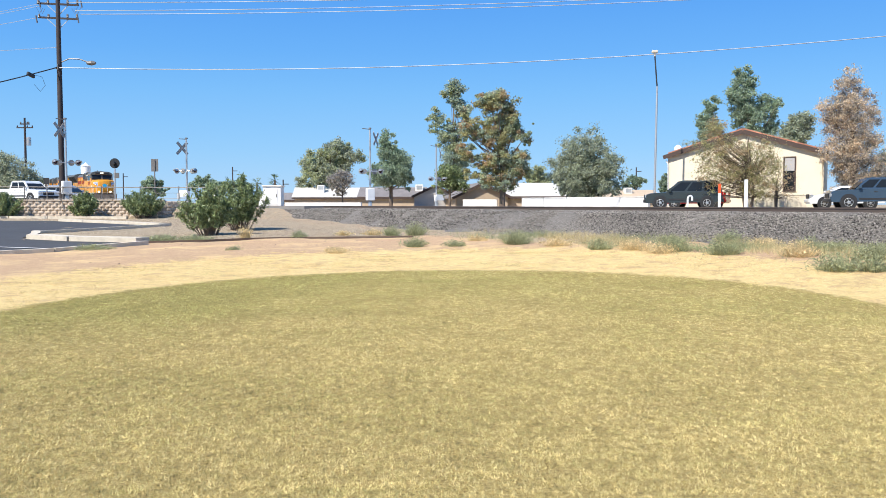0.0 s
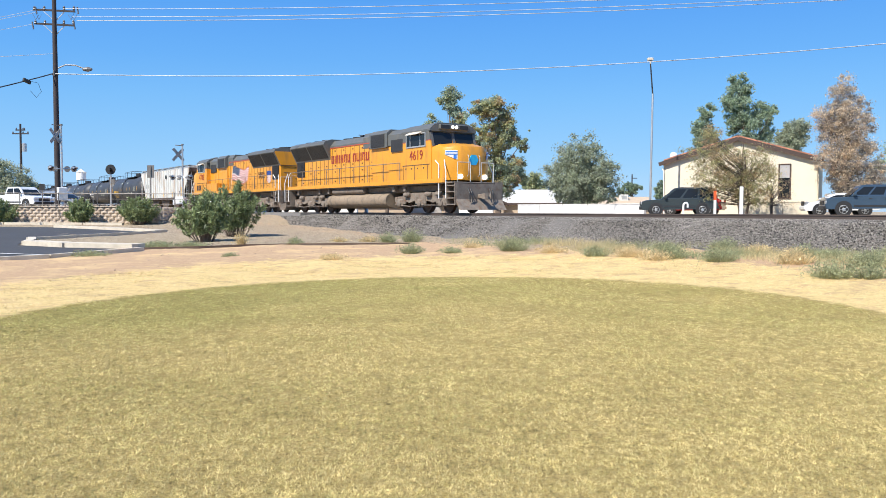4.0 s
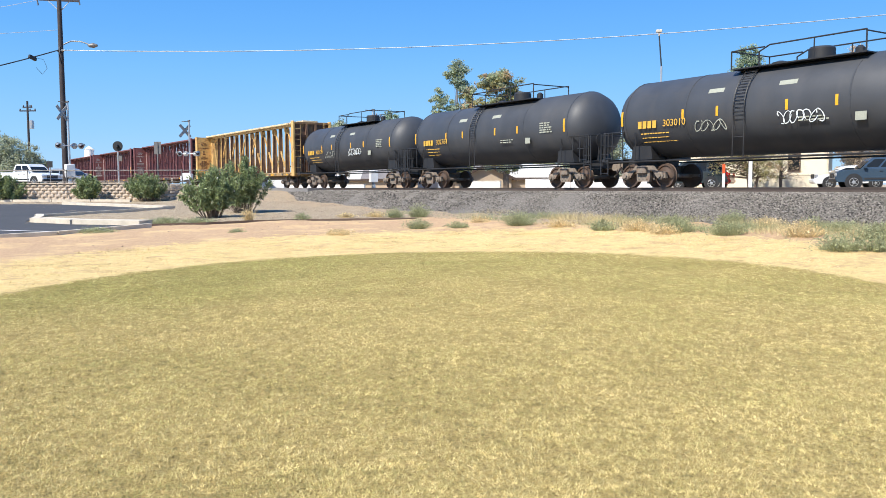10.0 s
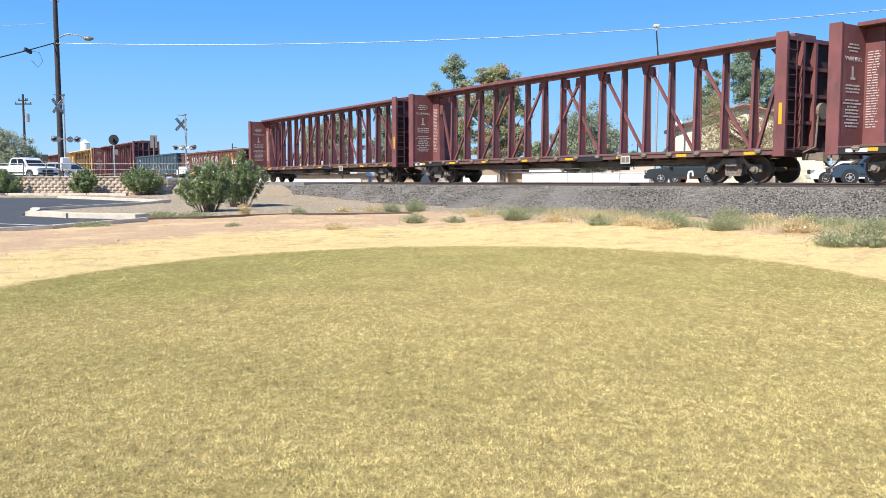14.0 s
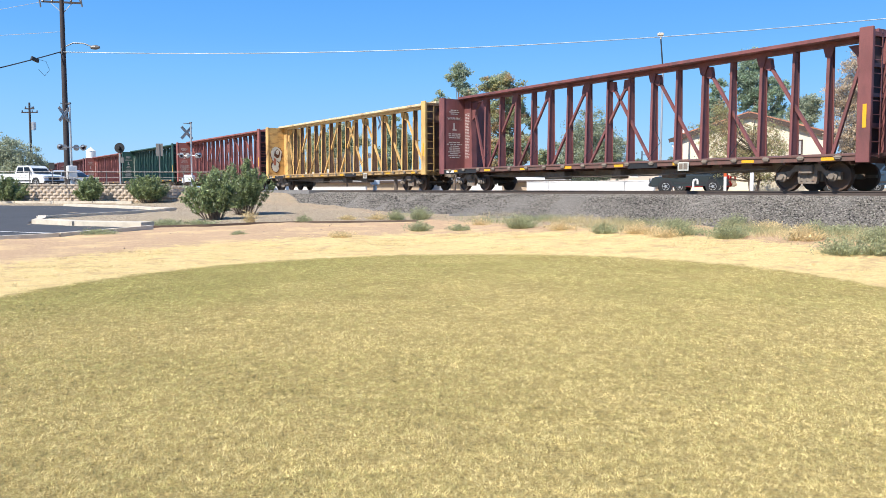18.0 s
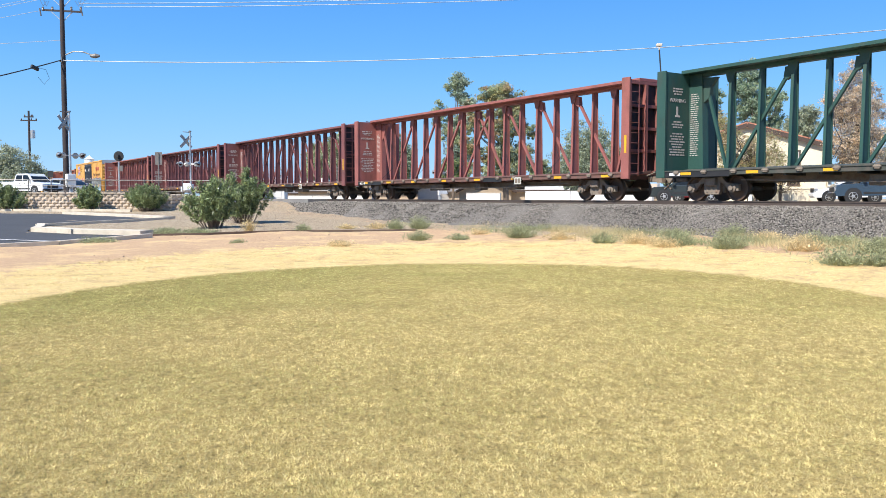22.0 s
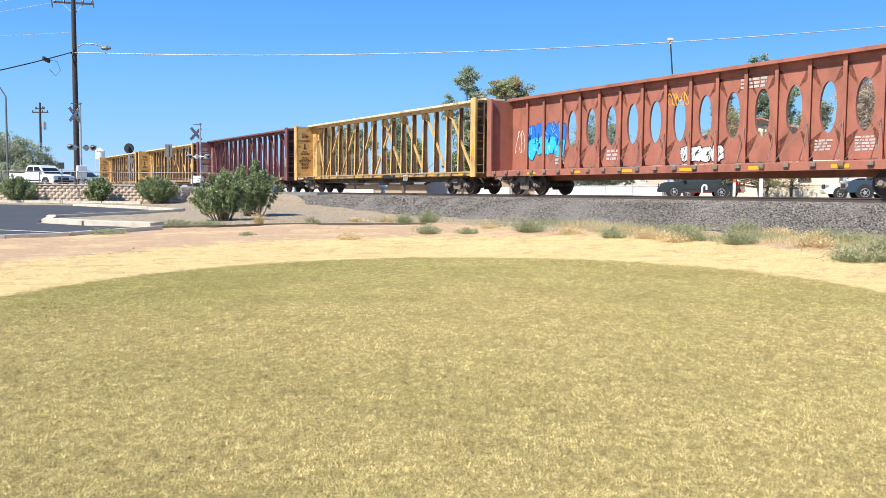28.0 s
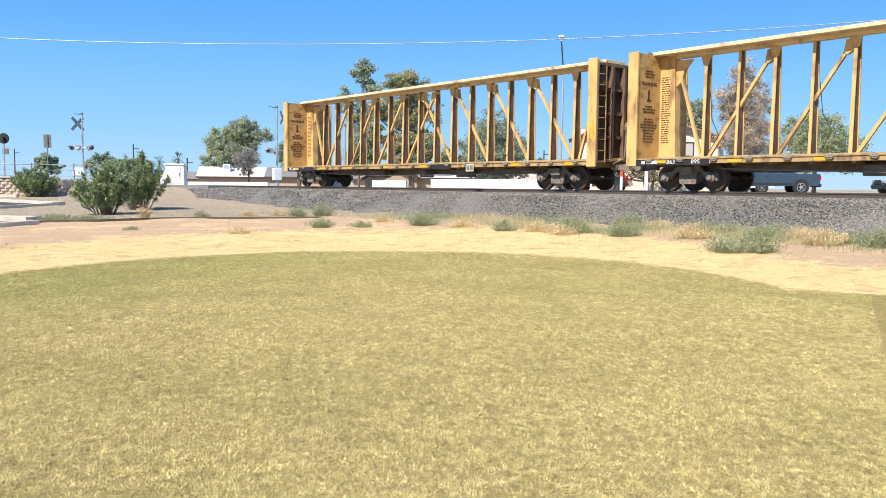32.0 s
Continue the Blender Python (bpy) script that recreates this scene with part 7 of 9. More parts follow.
T("garden_tree", "small green tree beside the house", "tree", 40.36, 95, [(0.1, 0, 10.7, 1.3, 1.2), (-0.6, 0, 9.4, 1.4, 1.2)], "leaf_olive", 31, 0.14, 130, 120, 0.2)
T("garden_tree", "green feathery tree beyond the parked vehicles", "tree", 39.5, 68, [(0, 0, 6.3, 2.4, 1.8), (-1.0, 0, 4.7, 2.6, 1.6), (2.4, 0, 4.9, 2.2, 1.6)], "leaf_grey", 32, 0.10, 240, 130, 0.2)
T("garden_tree", "low bright green tree near the crossing house", "tree", 0.76, 96, [(-0.1, 0, 4.8, 1.3, 1.2), (1.2, 0, 3.9, 0.9, 0.8), (-0.9, 0, 3.5, 0.8, 0.9)], "leaf_oleander", 33, 0.13, 110, 110, 0.15)
T("garden_tree", "far pale green tree behind roofs", "tree", 17.03, 150, [(-0.2, 0, 7.0, 2.0, 1.3), (1.3, 0, 6.0, 1.4, 1.0), (-1.4, 0, 5.2, 1.2, 1.0)], "leaf_grey", 34, 0.2, 90, 80, 0.2)
T("garden_tree", "far green tree behind the white wall", "tree", 39.20, 170, [(-0.0, 0, 6.3, 1.8, 1.0), (-2.3, 0, 5.2, 1.6, 0.9)], "leaf_poplar", 35, 0.25, 80, 80, 0.2)
T("garden_tree", "green shrub beyond the light pole", "tree", 21.53, 80, [(-0.1, 0, 3.5, 0.6, 0.8)], "leaf_poplar", 45, 0.12, 60, 90, 0.1)
T("bare_tree", "thin pale grey tree with few leaves beside the pale roof", "tree", -12.06, 100, [(-0.2, 0, 4.5, 1.4, 1.0), (-0.4, 0, 3.2, 1.1, 0.5)], "leaf_ash", 36, 0.09, 110, 60, 0.12, twigs=50)
T("far_trees", "dark green trees in the distance", "tree", -53.01, 190, [(-1.5, 0, 6.6, 2.6, 1.3), (3.0, 0, 5.7, 3.4, 1.2), (6.8, 0, 6.2, 2.1, 1.2), (-3.5, 0, 5.3, 1.8, 1.0)], "leaf_poplar", 37, 0.3, 120, 80, 0.3)
T("far_trees", "dark green tree in the distance", "tree", -59.16, 170, [(0.1, 0, 5.5, 1.7, 1.3), (1.7, 0, 4.3, 1.6, 0.9)], "leaf_poplar", 38, 0.3, 80, 70, 0.3)


def palm(x, y, h, seed):
    z0 = float(ground_z(np.array(float(x)), np.array(float(y)))) - 0.05
    t = thing("fan_palm", "distant fan palm with a shaggy head", "palm tree", pose(x, y, z0), "fan palms")
    part("trunk", Geo().rod((0, 0, 0), (0, 0, h), 0.3, 8, 0.22), M["bark"], t)
    rng = random.Random(seed)
    for k in range(26):
        a, e = rng.uniform(0, 6.28), rng.uniform(-0.9, 1.3)
        d = Vector((math.cos(a) * math.cos(e), math.sin(a) * math.cos(e), math.sin(e)))
        g = Geo()
        c = Vector((0, 0, h)) + d * 1.1
        sd = d.cross(Vector((0, 0, 1))).normalized()
        for j in range(7):
            q = (j - 3) / 3
            tip = c + d * (1.1 - 0.3 * abs(q)) + sd * q * 0.8 + Vector((0, 0, -0.25))
            g.add([c - sd * 0.05, c + sd * 0.05, tip], [(0, 1, 2)])
        g.rod((0, 0, h), c, 0.03, 4)
        part("frond", g, M["leaf_dark"], t)


palm(-45.67, 205, 6.2, 1)
palm(-40.23, 200, 6.8, 2)


# ---- lawn blades, straw and weeds ----
def blade_material(name, a, b, green):
    m = paint(name, (1, 1, 1), 0.85, bump=0)
    N, Lk = m.node_tree.nodes, m.node_tree.links.new
    bs = N["Principled BSDF"]
    bs.inputs["Specular IOR Level"].default_value = 0.15
    gm = N.new("ShaderNodeNewGeometry")
    rp = N.new("ShaderNodeValToRGB")
    rp.color_ramp.elements[0].color, rp.color_ramp.elements[1].color = (*a, 1), (*b, 1)
    Lk(gm.outputs["Random Per Island"], rp.inputs[0])
    at = N.new("ShaderNodeAttribute")
    at.attribute_name = "green"
    mx = N.new("ShaderNodeMixRGB")
    mx.inputs[2].default_value = (*green, 1)
    Lk(at.outputs["Fac"], mx.inputs[0])
    Lk(rp.outputs[0], mx.inputs[1])
    cl = N.new("ShaderNodeAttribute")
    cl.attribute_name = "clump"          # brightness of each tuft's colour: 1 is even
    vm = N.new("ShaderNodeVectorMath")
    vm.operation = "SCALE"
    Lk(mx.outputs[0], vm.inputs[0])
    Lk(cl.outputs["Fac"], vm.inputs["Scale"])
    Lk(vm.outputs[0], bs.inputs["Base Color"])
    return m


def value_noise(x, y, seed):
    """Smooth random field, about 0 to 1, on a 1 m lattice."""
    rng = np.random.default_rng(seed)
    tab = rng.random((256, 256))
    xi, yi = np.floor(x).astype(int), np.floor(y).astype(int)
    u, v = x - xi, y - yi
    u, v = u * u * (3 - 2 * u), v * v * (3 - 2 * v)
    g_ = lambda i, j: tab[i % 256, j % 256]
    return (g_(xi, yi) * (1 - u) + g_(xi + 1, yi) * u) * (1 - v) + (g_(xi, yi + 1) * (1 - u) + g_(xi + 1, yi + 1) * u) * v


def blades(name, x, y, h, w, mat, seed, label, category, green=None, splay=0.7, clump=None):
    rng = np.random.default_rng(seed)
    n = len(x)
    z = ground_z(x, y)
    a = rng.uniform(0, 6.28, n)
    lean = rng.normal(0, splay, (n, 2)) * h[:, None]
    b = np.stack([np.cos(a), np.sin(a)], -1) * (w / 2)[:, None]
    P = np.stack([x, y], -1)
    V = np.zeros((n, 3, 3))
    V[:, 0, :2], V[:, 1, :2], V[:, 2, :2] = P - b, P + b, P + lean
    V[:, :2, 2] = (z - 0.004)[:, None]
    V[:, 2, 2] = z + h
    me = np_mesh(name, V.reshape(-1, 3), np.arange(n * 3).reshape(n, 3), mat)
    if green is not None:
        at = me.attributes.new("green", "FLOAT", "POINT")
        at.data.foreach_set("value", np.repeat(green, 3).astype(np.float32))
    at = me.attributes.new("clump", "FLOAT", "POINT")
    at.data.foreach_set("value", np.repeat(np.ones(n) if clump is None else clump, 3).astype(np.float32))
    return tagged(new(name, me), label, category, "", "stuff")


rg = np.random.default_rng(44)
n = 1250000
u = rg.random(n)
yy = 2.9 + 18.4 * u ** 1.5
xx = rg.uniform(-1, 1, n) * (yy * 0.62 + 0.6)
keep = (lawn_mask(xx, yy) > 0.10 + 0.45 * rg.random(n) + 0.5 * value_noise(xx * 2.3, yy * 2.3, 31)) & (value_noise(xx * 14, yy * 14, 3) + rg.normal(0, 0.3, n) > 0.12)
xx, yy = np.concatenate([xx[keep], rg.uniform(-9, 9, 90000)]), np.concatenate([yy[keep], rg.uniform(-7, 3, 90000)])
rim = green_field(xx, yy)
mott = (value_noise(xx * 3.1, yy * 3.1, 5) - 0.5) * 0.3 + (value_noise(xx * 0.8 + 7, yy * 0.8, 6) - 0.5) * 0.62 + (value_noise(xx * 11, yy * 11, 7) - 0.5) * 0.5
tone = np.clip(rim * 1.15 + 0.13 + mott + rg.normal(0, 0.28, len(xx)), 0, 1) * 0.9
tuft = np.clip(1.03 + 1.0 * (value_noise(xx * 42, yy * 26, 15) - 0.5) + 0.55 * (value_noise(xx * 15 + 0.4 * yy, yy * 12, 16) - 0.5) + 0.25 * (value_noise(xx * 1.7, yy * 1.7, 17) - 0.5), 0.3, 1.6)
M["blade"] = blade_material("dry lawn blade", (0.42, 0.335, 0.130), (0.765, 0.63, 0.31), (0.37, 0.355, 0.125))
blades("lawn_grass", xx, yy, rg.uniform(0.006, 0.020, len(xx)), 0.0018 + 0.00058 * yy * rg.uniform(0.6, 1.4, len(xx)), M["blade"], 1, "short dry yellow-green lawn grass", "grass", tone, 1.0, tuft)

n = 200000
xx, yy = rg.uniform(-12, 13, n), rg.uniform(12, 31, n)
sm = straw_mask(xx, yy) * (1 - lawn_mask(xx, yy))
keep = rg.random(n) < sm * np.clip(1.9 * value_noise(xx * 1.5, yy * 1.5, 8) - 0.15, 0, 1)
xx, yy = xx[keep], yy[keep]
M["straw_blade"] = blade_material("bleached straw", (0.60, 0.43, 0.19), (0.88, 0.69, 0.40), (0.4, 0.34, 0.12))
blades("straw_litter", xx, yy, rg.uniform(0.008, 0.03, len(xx)), 0.005 + 0.0004 * yy, M["straw_blade"], 2, "bleached straw stubble round the lawn", "straw", np.clip(value_noise(xx * 1.1, yy * 1.9, 32) * 2.4 - 1.5, 0, 0.7), 1.3, np.clip(0.55 + 0.75 * value_noise(xx * 2.7, yy * 3.5, 33), 0.6, 1.05))


def weed_clump(x, y, h, w, mk, seed, label):
    z0 = float(ground_z(np.array(float(x)), np.array(float(y)))) - 0.02
    t = thing("weed_clump", label, "weed", pose(x, y, z0), "weeds along the ballast")
    rng = np.random.default_rng(seed)
    k = int(760 * max(0.5, w))
    a, q = rng.uniform(0, 6.28, k), rng.random(k) ** 0.7
    bx, by = np.cos(a) * q * w * 0.3, np.sin(a) * q * w * 0.3
    hh = h * rng.uniform(0.35, 1.05, k) * (1.0 - 0.5 * q)
    tx, ty = np.cos(a) * q * w * 0.5 + rng.normal(0, 0.10, k), np.sin(a) * q * w * 0.5 + rng.normal(0, 0.10, k)
    wd = rng.uniform(0.003, 0.008, k)
    p = rng.uniform(0, 6.28, k)
    d = np.stack([np.cos(p), np.sin(p)], -1) * wd[:, None]
    V = np.zeros((k, 3, 3))
    V[:, 0, 0], V[:, 0, 1] = bx - d[:, 0], by - d[:, 1]
    V[:, 1, 0], V[:, 1, 1] = bx + d[:, 0], by + d[:, 1]
    V[:, 2] = np.stack([tx, ty, hh], -1)
    tagged(part("stalk_mass", np_mesh("stalk_mass", V.reshape(-1, 3), np.arange(k * 3).reshape(k, 3), M[mk]), None, t), kind="stuff")
    cen = np.stack([tx, ty, hh * 0.85], -1)[::9]
    Vl, Fl = leaf_cloud(cen, np.full(len(cen), 0.10 + 0.06 * w), 12, 0.024, rng, 1.8, 0.4)
    tagged(part("leaf_mass", np_mesh("leaf_mass", Vl, Fl, M[mk]), None, t), kind="stuff")
    return t


GW, DW = "leafy grey-green weed clump at the foot of the ballast", "dry straw-coloured weed clump at the foot of the ballast"
for k, (x, y, h, w, mk) in enumerate([
        (-2.2, 35.4, 0.55, 0.9, "weed_green"), (-1.2, 35.6, 0.7, 1.1, "weed_green"), (2.5, 28.4, 0.62, 1.3, "weed_green"), (-5.8, 33.4, 0.4, 0.6, "weed_green"),
        (6.5, 23.3, 0.5, 1.2, "weed_green"), (8.3, 17.5, 0.5, 1.1, "weed_green"), (8.9, 17.2, 0.42, 0.8, "weed_green"), (-7.9, 33.2, 0.75, 0.5, "weed_dry"),
        (-3.4, 26.3, 0.22, 0.9, "weed_dry"), (4.7, 25.0, 0.4, 1.0, "weed_green"), (5.6, 24.2, 0.45, 1.2, "weed_dry"), (7.4, 22.0, 0.45, 1.1, "weed_green"), (8.8, 20.6, 0.5, 1.1, "weed_dry"),
        (10.0, 19.3, 0.5, 1.2, "weed_green"), (10.9, 18.2, 0.5, 1.1, "weed_dry"), (-4.2, 35.0, 0.3, 0.7, "weed_dry"), (-3.0, 35.3, 0.35, 0.8, "weed_dry"), (3.6, 26.6, 0.35, 1.0, "weed_dry"),
        (1.2, 30.4, 0.3, 0.8, "weed_dry"), (-10.8, 32.0, 0.3, 1.5, "weed_green"), (-9.6, 32.3, 0.25, 1.2, "weed_green"), (-11.5, 27.3, 0.22, 1.4, "weed_green"), (-1.0, 29.0, 0.45, 0.9, "weed_green"),
        (0.4, 28.4, 0.28, 0.7, "weed_green"), (-6.8, 27.0, 0.2, 0.4, "weed_green"), (11.8, 17.3, 0.55, 1.3, "weed_green"), (12.8, 16.2, 0.5, 1.3, "weed_green"), (6.0, 23.0, 0.35, 1.0, "weed_dry")]):
    weed_clump(x, y, h, w, mk, 100 + k, GW if mk == "weed_green" else DW)
wr = random.Random(12)
for k in range(22):
    s_, n_, mk = -9 + 27 * (k + wr.random()) / 22, wr.gauss(20.5, 0.4), "weed_dry" if k % 4 == 3 else "weed_green"
    weed_clump(s_ * U.x + n_ * NV.x, s_ * U.y + n_ * NV.y, wr.uniform(0.25, 0.55), wr.uniform(0.8, 1.3), mk, 150 + k, GW if mk == "weed_green" else DW)

n = 60000
s_, n_ = rg.uniform(-14, 42, n), rg.normal(20.3, 1.0, n)
xx, yy = s_ * U.x + n_ * NV.x, s_ * U.y + n_ * NV.y
keep = (value_noise(xx * 0.9, yy * 0.9, 9) > 0.40) & (n_ < 22.2) & (n_ > 16.5) & (s_ < 26 + rg.normal(0, 2, n))
xx, yy = xx[keep], yy[keep]
M["scrub"] = blade_material("dry scrub stalk", (0.36, 0.29, 0.15), (0.66, 0.54, 0.30), (0.24, 0.27, 0.14))
blades("dry_scrub", xx, yy, rg.uniform(0.05, 0.3, len(xx)), np.full(len(xx), 0.014), M["scrub"], 4, "low dry scrub between dirt and ballast", "weeds", np.clip(value_noise(xx * 0.6, yy * 0.6, 12) * 1.6 - 0.4, 0, 1), 0.45)


# ---- parking lot, kerbs and block wall ----
M["asphalt"] = paint("sun-faded asphalt", (0.052, 0.052, 0.053), 0.9, var=0.12, scale=0.5, grain=60, gvar=0.2, bump=0.4)
M["concrete"] = paint("pale concrete kerb", (0.60, 0.525, 0.41), 0.9, var=0.12, scale=1.5, grain=40, bump=0.3, dirt=(0.30, 0.24, 0.18), dirt_amt=0.4)
M["block"] = paint("tan split-face block", (0.50, 0.41, 0.32), 0.95, var=0.12, scale=3, grain=25, gvar=0.18, bump=0.6, rnd=0.10)
M["line"] = paint("worn white line paint", (0.70, 0.69, 0.66), 0.8, var=0.15, scale=4, bump=0)


def slab(name, pts, lift, mat, label, category):
    """A paved sheet that follows the ground, cut from a fine grid fan."""
    P = [Vector(p) for p in pts]
    g = Geo()
    n = 14
    c = sum(P, Vector((0, 0))) / len(P)
    vs, fs = [], []
    for i, p in enumerate(P):
        q = P[(i + 1) % len(P)]
        o = len(vs)
        for a in range(n + 1):
            for b in range(n + 1):
                e = p.lerp(q, b / n)
                w = c.lerp(e, a / n)
                vs.append((w.x, w.y, float(ground_z(np.array(w.x), np.array(w.y))) + lift))
        for a in range(n):
            for b in range(n):
                k = o + a * (n + 1) + b
                fs.append((k, k + 1, k + n + 2, k + n + 1))
    g.add(vs, fs)
    return tagged(new(name, g.mesh(name, mat)), label, category, "", "structure")


def kerb(pts, w, h, label="pale concrete kerb round the parking lot"):
    """A kerb laid in lengths along pts."""
    t = tagged(new("kerb"), label, "kerb", "", "structure")
    for p, q in zip(pts, pts[1:]):
        p, q = Vector(p), Vector(q)
        L = (q - p).length
        k = max(1, round(L / 3.0))
        for i in range(k):
            a, b = p.lerp(q, i / k), p.lerp(q, (i + 1) / k - 0.006)
            za, zb = (float(ground_z(np.array(v.x), np.array(v.y))) for v in (a, b))
            g = Geo().beam((a.x, a.y, za + h / 2 - 0.06), (b.x, b.y, zb + h / 2 - 0.06), w, h + 0.12)
            part("kerb_stone", g, M["concrete"], t)
    return t


slab("parking_lot", [(-40, 50.5), (-28.6, 50.2), (-22.1, 48.9), (-14.7, 43.4), (-17.8, 36.5), (-16.7, 33.0), (-40, 32.0)], 0.035, M["asphalt"], "dark sun-faded asphalt parking lot", "parking lot")
slab("parking_lot", [(-40, 32.0), (-16.7, 33.0), (-16.0, 32.2), (-11.2, 30.2), (-10.9, 29.6), (-12.4, 26.7), (-14.5, 24.6), (-40, 14)], 0.035, M["asphalt"], "dark sun-faded asphalt parking lot", "parking lot")
kerb([(-40, 54.2), (-28, 53.9), (-20.2, 53.4)], 0.3, 0.15)
kerb([(-22.3, 49.0), (-18.2, 46.2), (-14.5, 43.5)], 0.75, 0.15)
kerb([(-14.5, 43.4), (-16.2, 39.8), (-18.0, 36.4)], 0.16, 0.12)
kerb([(-16.05, 32.75), (-13.9, 31.5), (-11.1, 30.75)], 0.8, 0.20)
kerb([(-16.45, 33.2), (-17.0, 34.8), (-17.75, 36.3)], 0.3, 0.16)
kerb([(-10.75, 30.1), (-11.45, 28.6), (-12.45, 26.5), (-13.8, 25.2), (-22, 20)], 0.2, 0.12)
g = Geo()
for a, b in (((-15.8, 28.4), (-12.6, 26.9)),):
    za = float(ground_z(np.array(a[0]), np.array(a[1]))) + 0.042
    g.beam((a[0], a[1], za), (b[0], b[1], za), 0.12, 0.004)
tagged(new("parking_line", g.mesh("parking_line", M["line"])), "worn white parking line on asphalt", "line marking", "", "structure")
# thin steel edging of the gravel bed
g = Geo()
EDGE = [(-11.0, 30.6), (-9.06, 31.4), (-7.44, 32.7), (-6.4, 33.1), (-3.8, 33.5), (-1.2, 33.7)]
for a, b in zip(EDGE, EDGE[1:]):
    za, zb = (float(ground_z(np.array(p[0]), np.array(p[1]))) for p in (a, b))
    g.beam((a[0], a[1], za + 0.015), (b[0], b[1], zb + 0.015), 0.04, 0.11)
tagged(new("landscape_edging", g.mesh("landscape_edging", M["tie"])), "rusty brown edging of the gravel bed", "edging", "", "structure")

wall = tagged(new("block_wall"), "tan split-face block retaining wall", "retaining wall", "", "structure")
core = Geo()
core.box(-40, -18.4, 55.2, 55.45, 0.5, 1.86)
part("wall_core", core, M["block"], wall)


def block_geo():
    g = Geo()
    w, h = 0.44, 0.205
    vs = [(-w / 2, 0, 0), (w / 2, 0, 0), (w / 2, 0, h), (-w / 2, 0, h), (-w / 2 + 0.09, -0.07, 0.03), (w / 2 - 0.09, -0.07, 0.03), (w / 2 - 0.09, -0.07, h - 0.03), (-w / 2 + 0.09, -0.07, h - 0.03), (0, -0.1, h / 2)]
    g.add(vs, [(0, 1, 5, 4), (1, 2, 6, 5), (2, 3, 7, 6), (3, 0, 4, 7), (4, 5, 8), (5, 6, 8), (6, 7, 8), (7, 4, 8)])
    return g.mesh("block", M["block"])


bm_ = block_geo()
cnt = 0
for c_ in range(5):
    for k in range(31):
        x = -31.8 + 0.45 * k + (0.225 if c_ % 2 else 0)
        if x > -18.5:
            continue
        part("block", bm_, None, wall).location = (x, 55.2, 0.76 + 0.215 * c_)
for c_ in range(5):
    for k in range(6 - c_ // 2):
        ob = part("block", bm_, None, wall)
        ob.matrix_basis = pose(-18.2 + 0.26 * k, 55.4 + 0.36 * k, 0.76 + 0.215 * c_, 0, 0, 55)
for c_ in range(1):
    for k in range(24):
        g = Geo().box(-31.9 + 0.56 * k, -31.36 + 0.56 * k, 55.08, 55.5, 1.845, 1.93, 0.01)
        part("cap_block", g, M["block"], wall)

# pipe railing along the wall
rail_ = thing("pipe_railing", "weathered steel pipe railing on the block wall", "railing", pose(0, 56.2, 1.7))
M["steel"] = paint("weathered grey steel", (0.20, 0.185, 0.17), 0.5, 0.5, var=0.12)
for k in range(9):
    part("post", Geo().rod((-36 + 2.6 * k, 0, -0.1), (-36 + 2.6 * k, 0, 1.12), 0.035, 8), M["steel"], rail_)
for z in (0.35, 0.72, 1.1):
    part("rail_bar", Geo().rod((-36, 0, z), (-15.0, 0.9, z - 0.05), 0.03 if z > 1 else 0.012, 8), M["steel"], rail_)


# ---- poles, wires and crossing signals ----
M["pole_wood"] = paint("creosoted pole timber", (0.045, 0.036, 0.036), 0.85, var=0.2, scale=2, bump=0.3)
M["alum"] = paint("dull aluminium", (0.55, 0.55, 0.54), 0.4, 0.7, var=0.08)
M["wire"] = paint("bare conductor", (0.46, 0.47, 0.48), 0.5, 0.3, var=0.05, bump=0)
M["cable"] = paint("black cable", (0.03, 0.03, 0.03), 0.6, bump=0)
M["porcelain"] = paint("grey porcelain", (0.13, 0.12, 0.12), 0.3, bump=0)

PX, PY = -26.46, 58.0
pole = thing("utility_pole", "dark timber utility pole with crossarms and a street light", "utility pole", pose(PX, PY, 1.65))
part("shaft", Geo().lathe([(-0.2, 0.20), (8, 0.17), (15.6, 0.13)], 14, "z"), M["pole_wood"], pole, "", True)
for z, L in ((13.7, 2.9), (12.75, 2.8)):
    arm = part("crossarm", Geo().beam((-L / 2, 0.05, z + 0.06), (L / 2, -0.05, z - 0.1), 0.1, 0.12), M["pole_wood"], pole)
    for k in range(5):
        x = -L / 2 + 0.1 + (L - 0.2) * k / 4
        g = Geo().lathe([(z - 0.02, 0.04), (z + 0.08, 0.09), (z + 0.14, 0.06), (z + 0.2, 0.085), (z + 0.27, 0.04)], 10, "z", (x, 0, 0))
        part("insulator", g, M["porcelain"], arm)
    part("brace", Geo().beam((-0.75, 0, z - 0.05), (0, 0.1, z - 0.75), 0.03, 0.05).beam((0.75, 0, z - 0.05), (0, 0.1, z - 0.75), 0.03, 0.05), M["alum"], pole)
for k, x in enumerate((-1.5, -1.25, 1.35, 1.6)):
    part("cutout", Geo().rod((x, -0.05, 13.9 if k % 2 else 12.9), (x + 0.08, -0.05, 13.45 if k % 2 else 12.4), 0.05, 8).path([(x, 0, 13.5), (x * 0.85, 0, 13.05), (x * 0.7, 0, 13.4)], 0.012), M["porcelain"], pole)
part("street_light_arm", Geo().path([(0.1, 0, 9.72), (0.7, 0, 9.98), (1.4, 0, 9.95), (1.95, 0, 9.75)], 0.04, 8), M["steel"], pole)
part("street_light_head", Geo().lathe([(1.85, 0.03), (1.95, 0.12), (2.25, 0.17), (2.5, 0.09), (2.55, 0.02)], 12, "x", (0, 0, 9.68)), M["steel"], pole, "grey cobra-head lamp")
